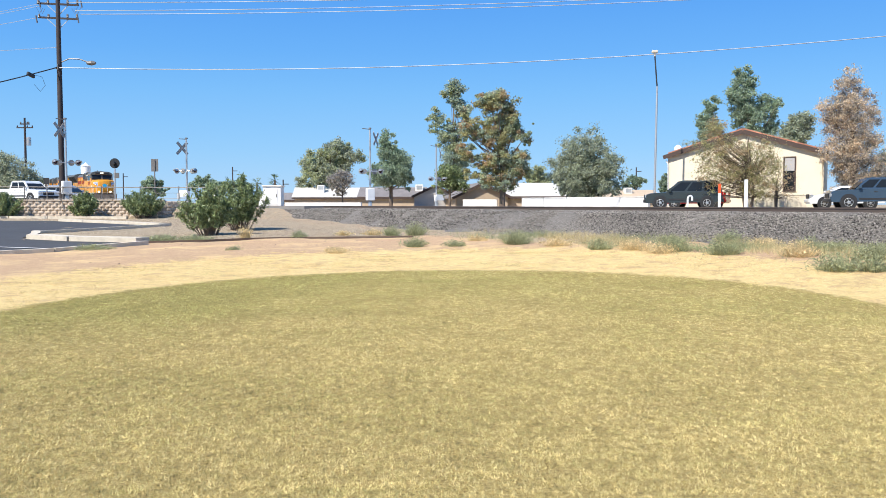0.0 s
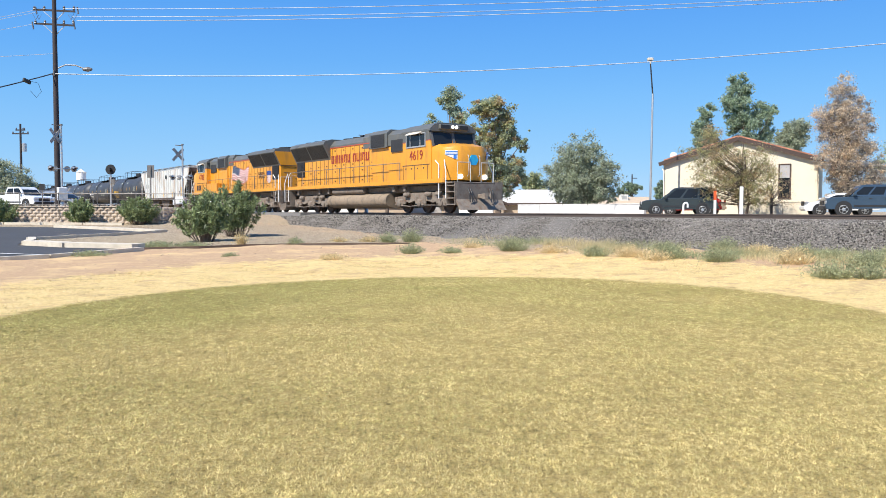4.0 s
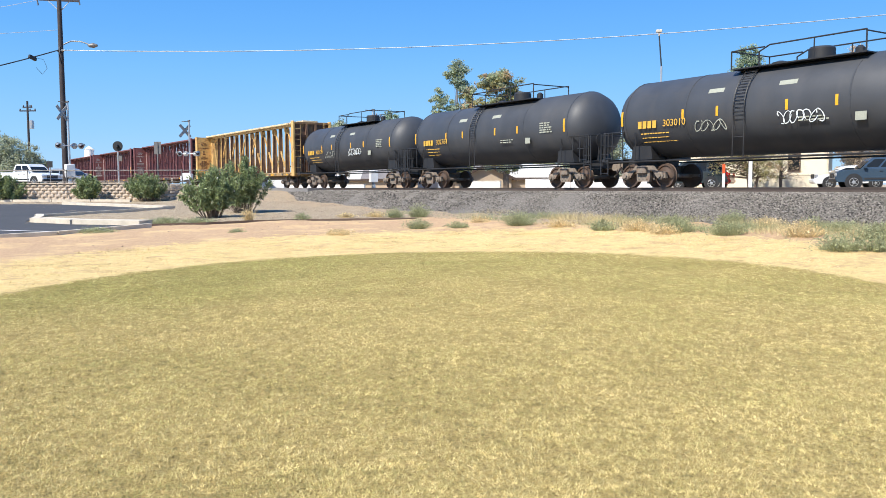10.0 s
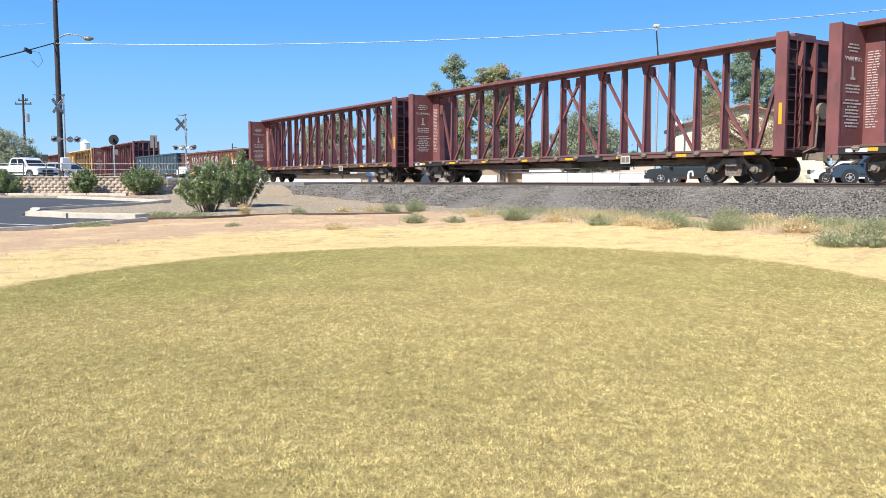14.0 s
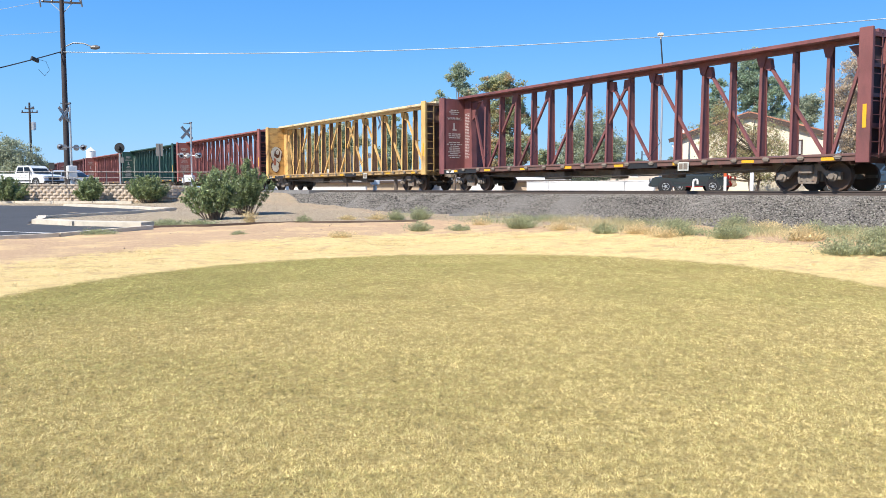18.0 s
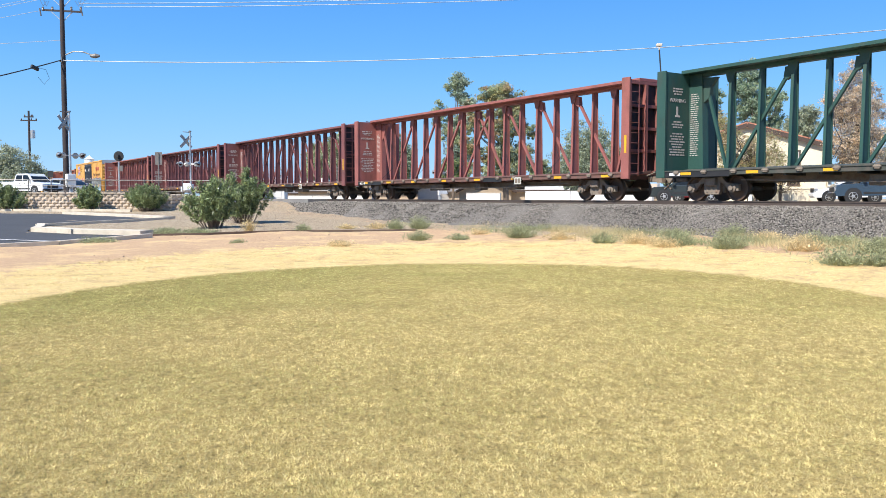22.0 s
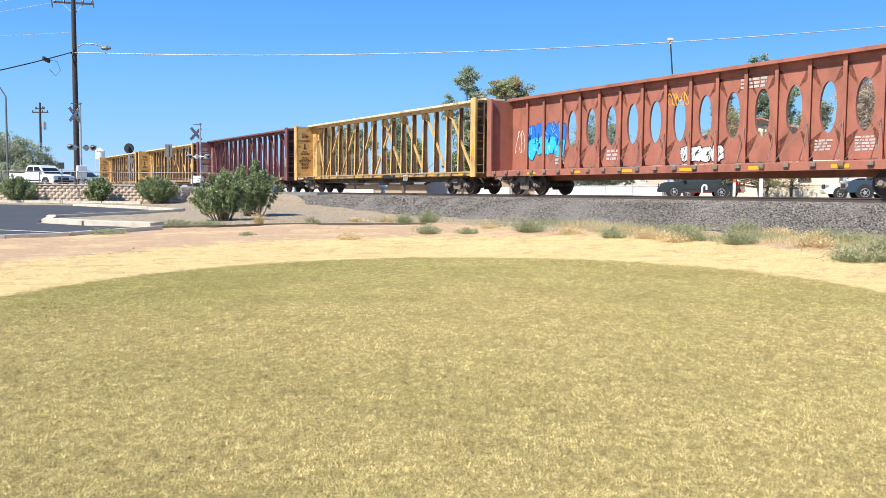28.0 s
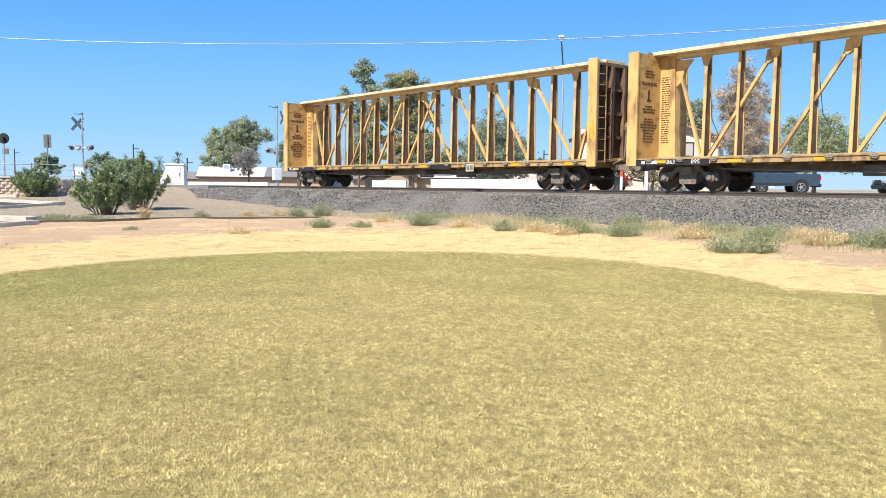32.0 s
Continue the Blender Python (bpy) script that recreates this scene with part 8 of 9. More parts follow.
part("cable_bracket", Geo().rod((-0.2, -0.1, 9.3), (0.25, -0.1, 9.3), 0.05, 6).rod((0, -0.2, 9.2), (0, -0.2, 9.6), 0.04, 6), M["steel"], pole)


def wire(name, a, b, sag, r, mat, label):
    g = Geo()
    n = 26
    a, b = Vector(a), Vector(b)
    pts = [a.lerp(b, k / n) - Vector((0, 0, sag * 4 * (k / n) * (1 - k / n))) for k in range(n + 1)]
    d = (b - a).normalized()
    s = d.cross(Vector((0, 0, 1))).normalized()
    u = s.cross(d)
    g.add([p + (s * math.cos(q * 1.2566) + u * math.sin(q * 1.2566)) * r for p in pts for q in range(5)], [(5 * i + q, 5 * i + (q + 1) % 5, 5 * i + 5 + (q + 1) % 5, 5 * i + 5 + q) for i in range(n) for q in range(5)])
    return tagged(new(name, g.mesh(name, mat)), label, "wire")


wire("telephone_wire", (PX, PY - 0.15, 11.0), (62, 42.0, 15.15), 2.22, 0.027, M["wire"], "pale overhead wire strung from the utility pole")
for k, (x, z) in enumerate(((0.6, 15.45), (1.2, 14.9), (1.55, 14.65))):
    wire("power_line", (PX + x, PY, z), (66 + x, 46.0, 17.1 - 0.2 * k), 1.2, 0.022, M["wire"], "pale overhead power line on the crossarm")
for k, (x, z) in enumerate(((-0.6, 15.5), (-1.3, 15.2), (-1.5, 14.4))):
    wire("power_line", (PX + x, PY, z), (PX - 40 + x, PY + 16, 14.6 - 0.3 * k), 0.5, 0.014, M["wire"], "pale overhead power line on the crossarm")
wire("telephone_wire", (PX - 0.1, PY, 12.4), (PX - 30, PY - 4, 10.9), 0.3, 0.015, M["wire"], "pale overhead wire strung from the utility pole")
wire("service_cable", (PX - 0.1, PY, 11.05), (PX - 8, PY - 22, 4.5), 0.5, 0.04, M["cable"], "thick black overhead cable with a splice case")
sp_ = thing("splice_case", "small black splice case hung on the cable", "splice case", pose(PX - 0.9, PY - 2.2, 10.18, 0, 15, 70))
part("case", Geo().box(-0.3, 0.3, -0.09, 0.09, -0.12, 0.12, 0.03), M["black"], sp_)
part("drip_loop", Geo().path([(0.2, 0, 0.1), (0.9, 0, 0.25), (1.3, 0, -0.2), (1.0, 0, -0.75), (0.4, 0, -0.5)], 0.012), M["cable"], sp_)

p2_ = thing("utility_pole", "slim far timber utility pole with a transformer", "utility pole", pose(-48.89, 98, 1.3))
part("shaft", Geo().lathe([(0, 0.16), (10.4, 0.11)], 10, "z"), M["pole_wood"], p2_)
for z, w in ((9.2, 0.95), (9.62, 0.55)):
    a2_ = part("crossarm", Geo().box(-w, w, -0.06, 0.06, z, z + 0.13), M["pole_wood"], p2_)
    for x in (-w + 0.08, w - 0.08, 0.3):
        part("insulator", Geo().lathe([(z + 0.13, 0.05), (z + 0.22, 0.09), (z + 0.34, 0.04)], 8, "z", (x, 0, 0)), M["porcelain"], a2_)
part("transformer", Geo().lathe([(7.2, 0.05), (7.2, 0.26), (8.1, 0.26), (8.2, 0.08)], 12, "z", (0.42, 0, 0)), M["alum"], p2_)
for px, d, h in ((220, 260, 10.0), (413, 240, 11.0), (502, 210, 6.5), (1125, 230, 10.5)):
    q_ = thing("far_pole", "thin distant utility pole", "utility pole", pose((px - 784) / 1474.5 * d, d, 1.3), "far poles")
    part("shaft", Geo().lathe([(0, 0.2), (h, 0.16)], 8, "z"), M["pole_wood"], q_)
    part("crossarm", Geo().box(-0.1, 1.4, -0.08, 0.08, h - 1.2, h - 1.0), M["pole_wood"], q_)

# tall street light beyond the track
lp = thing("area_light_pole", "tall thin grey pole with a small lamp box on top", "light pole", pose(15.68, 62, 1.3))
part("lower_shaft", Geo().rod((0, 0, 0), (0.1, 0, 9.0), 0.085, 10, 0.075), M["alum"], lp)
part("upper_shaft", Geo().rod((0.1, 0, 8.9), (-0.12, 0, 11.48), 0.055, 8, 0.05), M["black"], lp, "dark upper shaft, slightly bent")
part("lamp_box", Geo().box(-0.32, 0.1, -0.15, 0.15, 11.43, 11.63, 0.03).lathe([(11.2, 0.06), (11.48, 0.08)], 8, "z", (-0.1, 0, 0)), M["concrete_pale"], lp, "small tan lamp box")

lp = thing("street_lamp", "slim grey street lamp at the parking lot", "street lamp", pose(-32.41, 60, 1.6))
part("shaft", Geo().rod((0, 0, 0), (0, 0, 6.6), 0.09, 10, 0.06), M["steel"], lp)
part("arm", Geo().path([(0, 0, 6.6), (-0.25, 0, 7.0), (-0.75, 0, 7.75), (-1.7, 0, 9.1)], 0.05, 6), M["steel"], lp)


M["lens_dark"] = paint("unlit dark red lens", (0.05, 0.012, 0.012), 0.25, var=0.1, bump=0)
M["grey_board"] = paint("weathered grey board back", (0.36, 0.35, 0.33), 0.7, var=0.15)


def crossing_signal(x, y, zb, turn, label, h=4.9, box=True, gate=False, off=-0.3, face="white", swing=0.0):
    t = thing("crossing_signal", label, "crossing signal", pose(x, y, zb, 0, 0, turn), "railway crossing signals")
    part("mast", Geo().lathe([(0, 0.075), (h, 0.065)], 10, "z"), M["alum"], t)
    part("base", Geo().box(-0.25, 0.25, -0.25, 0.25, -0.1, 0.12, 0.02).lathe([(0.1, 0.16), (0.5, 0.14), (0.55, 0.08)], 10, "z"), M["alum"], t)
    g = Geo()
    zc = h - 0.75
    for e in (-1, 1):
        c_, s_ = math.cos(radians(swing)), math.sin(radians(swing))
        yb = -0.1 - 0.03 * e
        g.beam((off - 0.42 * e * c_, yb - 0.42 * e * s_, zc - 0.46), (off + 0.42 * e * c_, yb + 0.42 * e * s_, zc + 0.46), 0.22, 0.02, (-s_, c_, 0))
    pieces("crossbuck_board", g, M[face], t, "grey back of a crossbuck board" if face != "white" else "white crossbuck board")
    part("bell_arm", Geo().path([(0, 0, h - 0.05), (-0.6, 0, h)], 0.03).lathe([(h - 0.02, 0.12), (h + 0.08, 0.1)], 8, "z", (0.0, 0, 0)), M["steel"], t)
    zl = 2.75
    part("lamp_arm", Geo().rod((-0.85, 0, zl), (0.85, 0, zl), 0.035, 8), M["alum"], t)
    for k, (xx_, yy_) in enumerate(((-0.75, -0.15), (0.75, -0.15), (-0.4, 0.15), (0.4, 0.15))):
        sg = -1 if yy_ < 0 else 1
        lt = part("lamp_backplate", Geo().lathe([(yy_, 0.21), (yy_ + 0.02 * sg, 0.21)], 16, "y", (xx_, 0, zl)), M["grey_board"], t)
        part("lamp_lens", Geo().lathe([(yy_ + 0.02 * sg, 0.12), (yy_ + 0.06 * sg, 0.10)], 12, "y", (xx_, 0, zl)), M["lens_dark"], lt)
        part("lamp_hood", Geo().prism([(xx_ - 0.16, zl + 0.02), (xx_ - 0.1, zl + 0.14), (xx_ + 0.1, zl + 0.14), (xx_ + 0.16, zl + 0.02), (xx_ + 0.12, zl + 0.02), (xx_, zl + 0.11), (xx_ - 0.12, zl + 0.02)], "y", yy_ + 0.02 * sg, yy_ + 0.4 * sg), M["alum"], lt)
    if box:
        part("relay_box", Geo().box(-0.3, 0.3, -0.2, 0.2, 0.6, 1.5, 0.03), M["white"], t, "white relay box")
    if gate:
        part("gate_mechanism", Geo().box(-0.3, 0.3, -0.55, -0.1, 0.7, 1.2, 0.03), M["white"], t)
        part("gate_counterweight", Geo().prism([(-0.5, 0.7), (0.5, 0.7), (0.3, 1.25), (-0.3, 1.25)], "y", -0.66, -0.58).box(-0.5, -0.3, -0.7, -0.5, 0.6, 1.0), M["white"], t)
    return t


crossing_signal(-25.70, 57.0, 1.7, 42, "railway crossing signal with crossbuck beside the utility pole", 5.7, True, False, -0.4, "grey_board", 23)
crossing_signal(-19.94, 65, 1.45, -10, "railway crossing signal with crossbuck and gate weight", 5.25, False, True, -0.3, "grey_board", 50)
crossing_signal(-5.42, 62, 1.3, 25, "railway crossing signal with white relay box", 5.9, True, False, 0.42, "grey_board", 45)
crossing_signal(-0.66, 80, 1.3, 30, "far railway crossing signal with gate weight", 5.9, False, True, 0.4, "grey_board", 50)

rs = thing("railway_signal", "black round railway signal target on a mast", "railway signal", pose(-24.35, 62, 1.65))
part("mast", Geo().rod((0, 0, 0), (0, 0, 2.6), 0.06, 8), M["alum"], rs)
part("target", Geo().lathe([(-0.05, 0.36), (0.0, 0.38), (0.03, 0.36)], 20, "y", (0, 0, 3.0)), M["black"], rs, "black round target disc")
part("hood", Geo().rod((0, -0.05, 3.0), (0, -0.4, 3.0), 0.13, 10), M["black"], rs)
part("bracket", Geo().box(-0.08, 0.3, -0.05, 0.05, 1.9, 2.3), M["steel"], rs)
sg_ = thing("road_sign", "back of a grey rectangular road sign on a post", "sign", pose(-19.68, 57, 1.7))
part("post", Geo().box(-0.03, 0.03, -0.03, 0.03, 0, 2.95), M["steel"], sg_)
part("plate", Geo().box(-0.24, 0.24, 0.03, 0.045, 2.15, 3.0), M["steel"], sg_)
sg_ = thing("road_sign", "small dark square sign on a post", "sign", pose(-31.32, 66, 1.7))
part("post", Geo().box(-0.03, 0.03, -0.03, 0.03, 0, 1.9), M["steel"], sg_)
part("plate", Geo().box(-0.22, 0.22, -0.045, -0.03, 1.5, 2.0), M["black"], sg_)

wt = thing("water_tower", "small white distant water tower with a cone roof", "water tower", pose(-179.42, 420, 1.3))
part("tank", Geo().lathe([(15.6, 0.5), (15.6, 2.3), (19.3, 2.3), (19.4, 2.5), (21.3, 0.1)], 18, "z"), M["white"], wt, "", True)
for k in range(4):
    a = k * math.pi / 2 + 0.4
    part("leg", Geo().rod((2.2 * math.cos(a), 2.2 * math.sin(a), 0), (1.8 * math.cos(a), 1.8 * math.sin(a), 15.7), 0.16, 6), M["white"], wt)

# signal bungalow
bg = thing("signal_bungalow", "white metal signal bungalow beside the crossing", "equipment shed", pose(-16.25, 80, 1.3))
part("cabin", Geo().box(-0.85, 0.85, -0.8, 0.8, 0.1, 2.0, 0.02), M["white"], bg)
part("roof", Geo().box(-0.93, 0.93, -0.9, 0.9, 2.0, 2.12, 0.02), M["white"], bg)
part("door", Geo().box(-0.55, 0.55, -0.83, -0.80, 0.3, 1.85, 0.01), M["white"], bg)
part("door_handle", Geo().box(0.4, 0.46, -0.88, -0.82, 1.0, 1.3), M["steel"], bg)
part("meter_box", Geo().box(-1.35, -0.85, -0.4, 0.2, 0.0, 1.4, 0.02), M["white"], bg)

# crossing road with its panels in the track
M["road"] = paint("pale worn road asphalt", (0.20, 0.19, 0.18), 0.9, var=0.12, scale=0.5, grain=50, gvar=0.15, bump=0.3)
cr = tagged(new("crossing_road"), "pale road over the track at the level crossing", "road", "", "structure")
g = Geo()
pts = [tw(s, n, 0) for s, n in ((52, 23.2), (66, 23.2), (66, 24.9), (52, 24.9))]
g.add([(p.x, p.y, 1.5) for p in pts] + [(p.x, p.y, 1.2) for p in pts], [(0, 1, 2, 3), (0, 1, 5, 4), (1, 2, 6, 5), (2, 3, 7, 6), (3, 0, 4, 7)])
pts = [tw(s, n, 0) for s, n in ((50, 26.7), (66, 26.7), (66, 60), (50, 60))]
g.add([(p.x, p.y, 1.49) for p in pts[:2]] + [(p.x, p.y, 1.345) for p in pts[2:]] + [(p.x, p.y, 1.2) for p in pts], [(0, 1, 2, 3), (0, 1, 5, 4), (1, 2, 6, 5), (2, 3, 7, 6), (3, 0, 4, 7)])
part("approach", g, M["road"], cr)
for k in range(6):
    a = 52 + 2.35 * k
    p = [tw(s, n, 0) for s, n in ((a, 25.13), (a + 2.3, 25.13), (a + 2.3, 26.47), (a, 26.47))]
    part("crossing_panel", Geo().add([(q.x, q.y, 1.49) for q in p] + [(q.x, q.y, 1.3) for q in p], [(0, 1, 2, 3), (0, 1, 5, 4), (1, 2, 6, 5), (2, 3, 7, 6), (3, 0, 4, 7)]), M["concrete"], cr)
g = Geo()
pts = [tw(s, n, 1.328) for s, n in ((-140, 34), (50, 34), (50, 46), (-140, 46))]
g.add(pts, [(0, 1, 2, 3)])
tagged(new("road", g.mesh("road", M["road"])), "pale worn street beyond the track", "road", "", "structure")


# loose pebbles on the dirt and the gravel bed
k = 14000
xx, yy = rg.uniform(-19, 14, k), rg.uniform(22, 56, k)
keep = (straw_mask(xx, yy) < 0.3) & (xx * NV.x + yy * NV.y < 21.6) & ((xx > -10.5) | (yy > 41)) & (rg.random(k) < 0.05 + gravel_mask(xx, yy)) & ((xx > -16) | (yy > 45))
xx, yy = xx[keep], yy[keep]
M["pebble"] = paint("tan desert pebble", (0.36, 0.27, 0.20), 0.9, var=0.15, island=0.55, bump=0)
scatter("pebbles", np.stack([xx, yy, ground_z(xx, yy) + 0.008], -1), rg.uniform(0.012, 0.034, len(xx)), M["pebble"], 6, "loose tan pebbles on dirt and gravel", "stones")


# ---- houses and walls beyond the street ----
M["stucco"] = paint("cream stucco", (0.75, 0.65, 0.48), 0.9, var=0.05, scale=1.0, grain=40, gvar=0.06, bump=0.3)
M["stucco_tan"] = paint("tan stucco", (0.48, 0.37, 0.26), 0.9, var=0.06, grain=40, bump=0.3)
M["stucco_grey"] = paint("grey stucco", (0.42, 0.40, 0.38), 0.9, var=0.06, grain=40, bump=0.3)
M["wall_white"] = paint("whitewashed block", (0.74, 0.71, 0.66), 0.9, var=0.06, grain=30, bump=0.3, rnd=0.05)
M["roof_tile"] = paint("terracotta roof tile", (0.34, 0.14, 0.08), 0.85, var=0.15, rnd=0.3, bump=0.3)
M["roof_white"] = paint("white roof coating", (0.52, 0.50, 0.46), 0.85, var=0.08, scale=0.6, bump=0.2)
M["roof_grey"] = paint("grey shingle", (0.20, 0.18, 0.17), 0.95, var=0.15, scale=0.8, grain=20, gvar=0.2, bump=0.5)
M["fascia"] = paint("dark brown fascia", (0.07, 0.045, 0.035), 0.8, var=0.1)


def house(x, y, turn, w, d, eave, ridge, wall_m, roof_m, label, over=0.5, windows=(), along=True, z0=0.55):
    """A gabled house; w along local x, d deep; along: the ridge runs along x, else towards the viewer (-y)."""
    t = thing("house", label, "house", pose(x, y, z0, 0, 0, turn), "houses beyond the track")
    e, r = eave - z0, ridge - z0
    g = Geo()
    hw, hd, th = w / 2, d / 2, 0.2
    if along:
        for s_ in (-1, 1):
            g.box(-hw, hw, s_ * hd - th / 2, s_ * hd + th / 2, 0, e)
            g.prism([(-hd, 0), (hd, 0), (hd, e), (0, r), (-hd, e)], "x", s_ * hw - th / 2, s_ * hw + th / 2)
    else:
        for s_ in (-1, 1):
            g.box(s_ * hw - th / 2, s_ * hw + th / 2, -hd, hd, 0, e)
            g.prism([(-hw, 0), (hw, 0), (hw, e), (0, r), (-hw, e)], "y", s_ * hd - th / 2, s_ * hd + th / 2)
    part("wall", g, M[wall_m], t)
    k = (r - e) / (hd if along else hw)
    for s_ in (-1, 1):
        g = Geo()
        if along:
            a, b = (s_ * (hd + over), e - over * k), (0, r)
            g.prism([a, b, (b[0], b[1] + 0.16), (a[0], a[1] + 0.16)], "x", -hw - over, hw + over)
        else:
            a, b = (s_ * (hw + over), e - over * k), (0, r)
            g.prism([a, b, (b[0], b[1] + 0.16), (a[0], a[1] + 0.16)], "y", -hd - over, hd + over)
        part("roof", g, M[roof_m], t)
        g = Geo()
        if along:
            g.box(-hw - over, hw + over, s_ * (hd + over) - 0.02, s_ * (hd + over) + 0.02, e - over * k - 0.16, e - over * k + 0.1)
        else:
            for q in (-1, 1):
                g.beam((s_ * (hw + over), q * (hd + over), e - over * k), (0, q * (hd + over), r), 0.05, 0.3)
        pieces("fascia", g, M["fascia"], t)
    for (wx, wz, ww, wh) in windows:
        yf = -hd - th / 2
        fr = part("window", Geo().box(wx - ww / 2, wx + ww / 2, yf - 0.03, yf + 0.02, wz - z0 - wh / 2, wz - z0 + wh / 2), M["glass"], t)
        g = Geo()
        for q in (-1, 1):
            g.box(wx + q * ww / 2 - 0.05, wx + q * ww / 2 + 0.05, yf - 0.07, yf + 0.02, wz - z0 - wh / 2, wz - z0 + wh / 2)
            g.box(wx - ww / 2 - 0.05, wx + ww / 2 + 0.05, yf - 0.07, yf + 0.02, wz - z0 + q * wh / 2 - 0.05, wz - z0 + q * wh / 2 + 0.05)
        g.box(wx - ww / 2, wx + ww / 2, yf - 0.06, yf + 0.02, wz - z0 - 0.03, wz - z0 + 0.03)
        part("window_frame", g, M["fascia"], fr)
    return t


# cream gabled house, its gable end to the street
W0, W1 = Vector((17.7, 66.0)), Vector((27.8, 61.0))
mid = (W0 + W1) / 2
ht = math.degrees(math.atan2(W1.y - W0.y, W1.x - W0.x))
back = Vector((W0.y - W1.y, W1.x - W0.x)).normalized()
hh = house(mid.x + back.x * 4.5, mid.y + back.y * 4.5, ht, 11.0, 9.0, 5.42, 7.1, "stucco", "roof_tile", "cream stucco house with a terracotta gable roof", 0.4, [(3.3, 3.85, 0.78, 2.5)], False)
part("window_blind", Geo().box(2.95, 3.65, -4.645, -4.635, 3.55, 4.5), M["stucco_grey"], hh, "pale drawn blind")
# ridges of roof tile on the slope that shows
tile_m = Geo().prism([(-0.16, 0), (-0.11, 0.07), (0, 0.1), (0.11, 0.07), (0.16, 0)], "x", -0.24, 0.24).mesh("roof_tile", M["roof_tile"])
rise = math.degrees(math.atan2(1.68, 5.5))
for r_ in range(13):
    for c_ in range(2):
        for sd in (-1, 1):
            q = 0.25 + 0.42 * r_
            ob = part("roof_tile", tile_m, None, hh)
            ob.matrix_basis = pose(sd * q, -4.75 + 0.32 * c_, 7.1 - 0.55 + 0.17 - q * 1.68 / 5.5, 0, sd * rise, 0)
part("downpipe", Geo().path([(-5.7, -4.7, 4.5), (-5.55, -4.68, 4.2), (-5.5, -4.68, 0.2)], 0.05, 6), M["wall_white"], hh)
sat = thing("satellite_dish", "small white satellite dish on the house eave", "satellite dish", pose(18.6, 66.2, 5.45))
part("dish", Geo().lathe([(0, 0.02), (0.06, 0.25), (0.10, 0.30), (0.11, 0.31), (0.08, 0.25), (0.03, 0.02)], 16, "y", (0, 0, 0.55)), M["white"], sat)
part("stand", Geo().rod((0, 0, -0.3), (0, 0.05, 0.5), 0.03, 6), M["steel"], sat)

house(-17.70, 134, 4, 11.0, 9.0, 2.75, 4.15, "stucco_tan", "roof_white", "low tan house with a pale coated roof")
house(-7.21, 122, 0, 8.8, 8.0, 2.7, 3.95, "stucco_tan", "roof_grey", "low house with a weathered grey shingle roof")
house(-1.04, 112, 0, 5.2, 8.0, 2.75, 4.0, "stucco_grey", "roof_grey", "grey gabled house wing near the crossing", 0.4, (), False)
house(4.11, 104, 8, 6.2, 8.0, 2.6, 4.1, "stucco_tan", "roof_grey", "brown gabled house behind the trees", 0.6, (), False)
house(11.67, 105, -6, 8.6, 8.5, 2.65, 4.15, "stucco_tan", "roof_white", "low house with a bright white coated roof")
house(-30.40, 175, 0, 9.0, 8.0, 2.6, 3.9, "stucco_tan", "roof_grey", "far low tan house beside the crossing")
house(26.86, 124, 0, 8.0, 8.0, 2.4, 3.6, "stucco_tan", "stucco_tan", "far low tan house behind the white wall")
for px, d, z in ((568, 131, 3.9), (742, 120, 3.7), (906, 104, 3.95), (1112, 122, 3.3)):
    ac = thing("rooftop_cooler", "boxy white evaporative cooler on a roof", "roof cooler", pose((px - 784) / 1474.5 * d, d + 0.6, z), "roof coolers")
    part("case", Geo().box(-0.55, 0.55, -0.5, 0.5, -0.5, 0.75, 0.03), M["wall_white"], ac)
    part("vent", Geo().box(-0.4, 0.4, -0.52, -0.5, 0.05, 0.6), M["galv"], ac)


def garden_wall(a, b, top, label, mk="wall_white", z0=1.0):
    t = tagged(new("garden_wall"), label, "wall", "", "structure")
    a, b = Vector(a), Vector(b)
    L = (b - a).length
    k = max(1, round(L / 3.2))
    for i in range(k):
        p, q = a.lerp(b, i / k), a.lerp(b, (i + 1) / k - 0.004)
        part("wall_panel", Geo().beam((p.x, p.y, (z0 + top) / 2), (q.x, q.y, (z0 + top) / 2), 0.2, top - z0), M[mk], t)
        part("wall_cap", Geo().beam((p.x, p.y, top + 0.03), (q.x, q.y, top + 0.03), 0.26, 0.06), M[mk], t)
    return t


garden_wall((6.86, 72), (14.85, 60), 2.12, "long white block garden wall beyond the street")
garden_wall((21.31, 59), (26.91, 58), 2.24, "cream block garden wall in front of the house", "stucco")
garden_wall((2.23, 92), (5.83, 90), 2.1, "low white garden wall")
garden_wall((-17.01, 90), (-8.20, 84), 1.75, "low white wall beside the crossing")


# ---- vehicles ----
M["car_green"] = paint("dark grey-green car paint", (0.045, 0.055, 0.055), 0.22, 0.2, var=0.05, bump=0, gvar=0.02)
M["car_blue"] = paint("slate blue car paint", (0.055, 0.088, 0.125), 0.22, 0.3, var=0.05, bump=0, gvar=0.02)
M["car_white"] = paint("white car paint", (0.75, 0.76, 0.76), 0.2, var=0.03, bump=0, gvar=0.01)
M["car_silver"] = paint("silver car paint", (0.42, 0.44, 0.46), 0.22, 0.5, var=0.03, bump=0, gvar=0.01)
M["car_red"] = paint("dark red car paint", (0.20, 0.02, 0.02), 0.22, var=0.05, bump=0, gvar=0.01)
M["car_black"] = paint("black car paint", (0.02, 0.021, 0.023), 0.2, var=0.05, bump=0, gvar=0.01)
M["tyre"] = paint("tyre rubber", (0.025, 0.025, 0.025), 0.9, var=0.1)
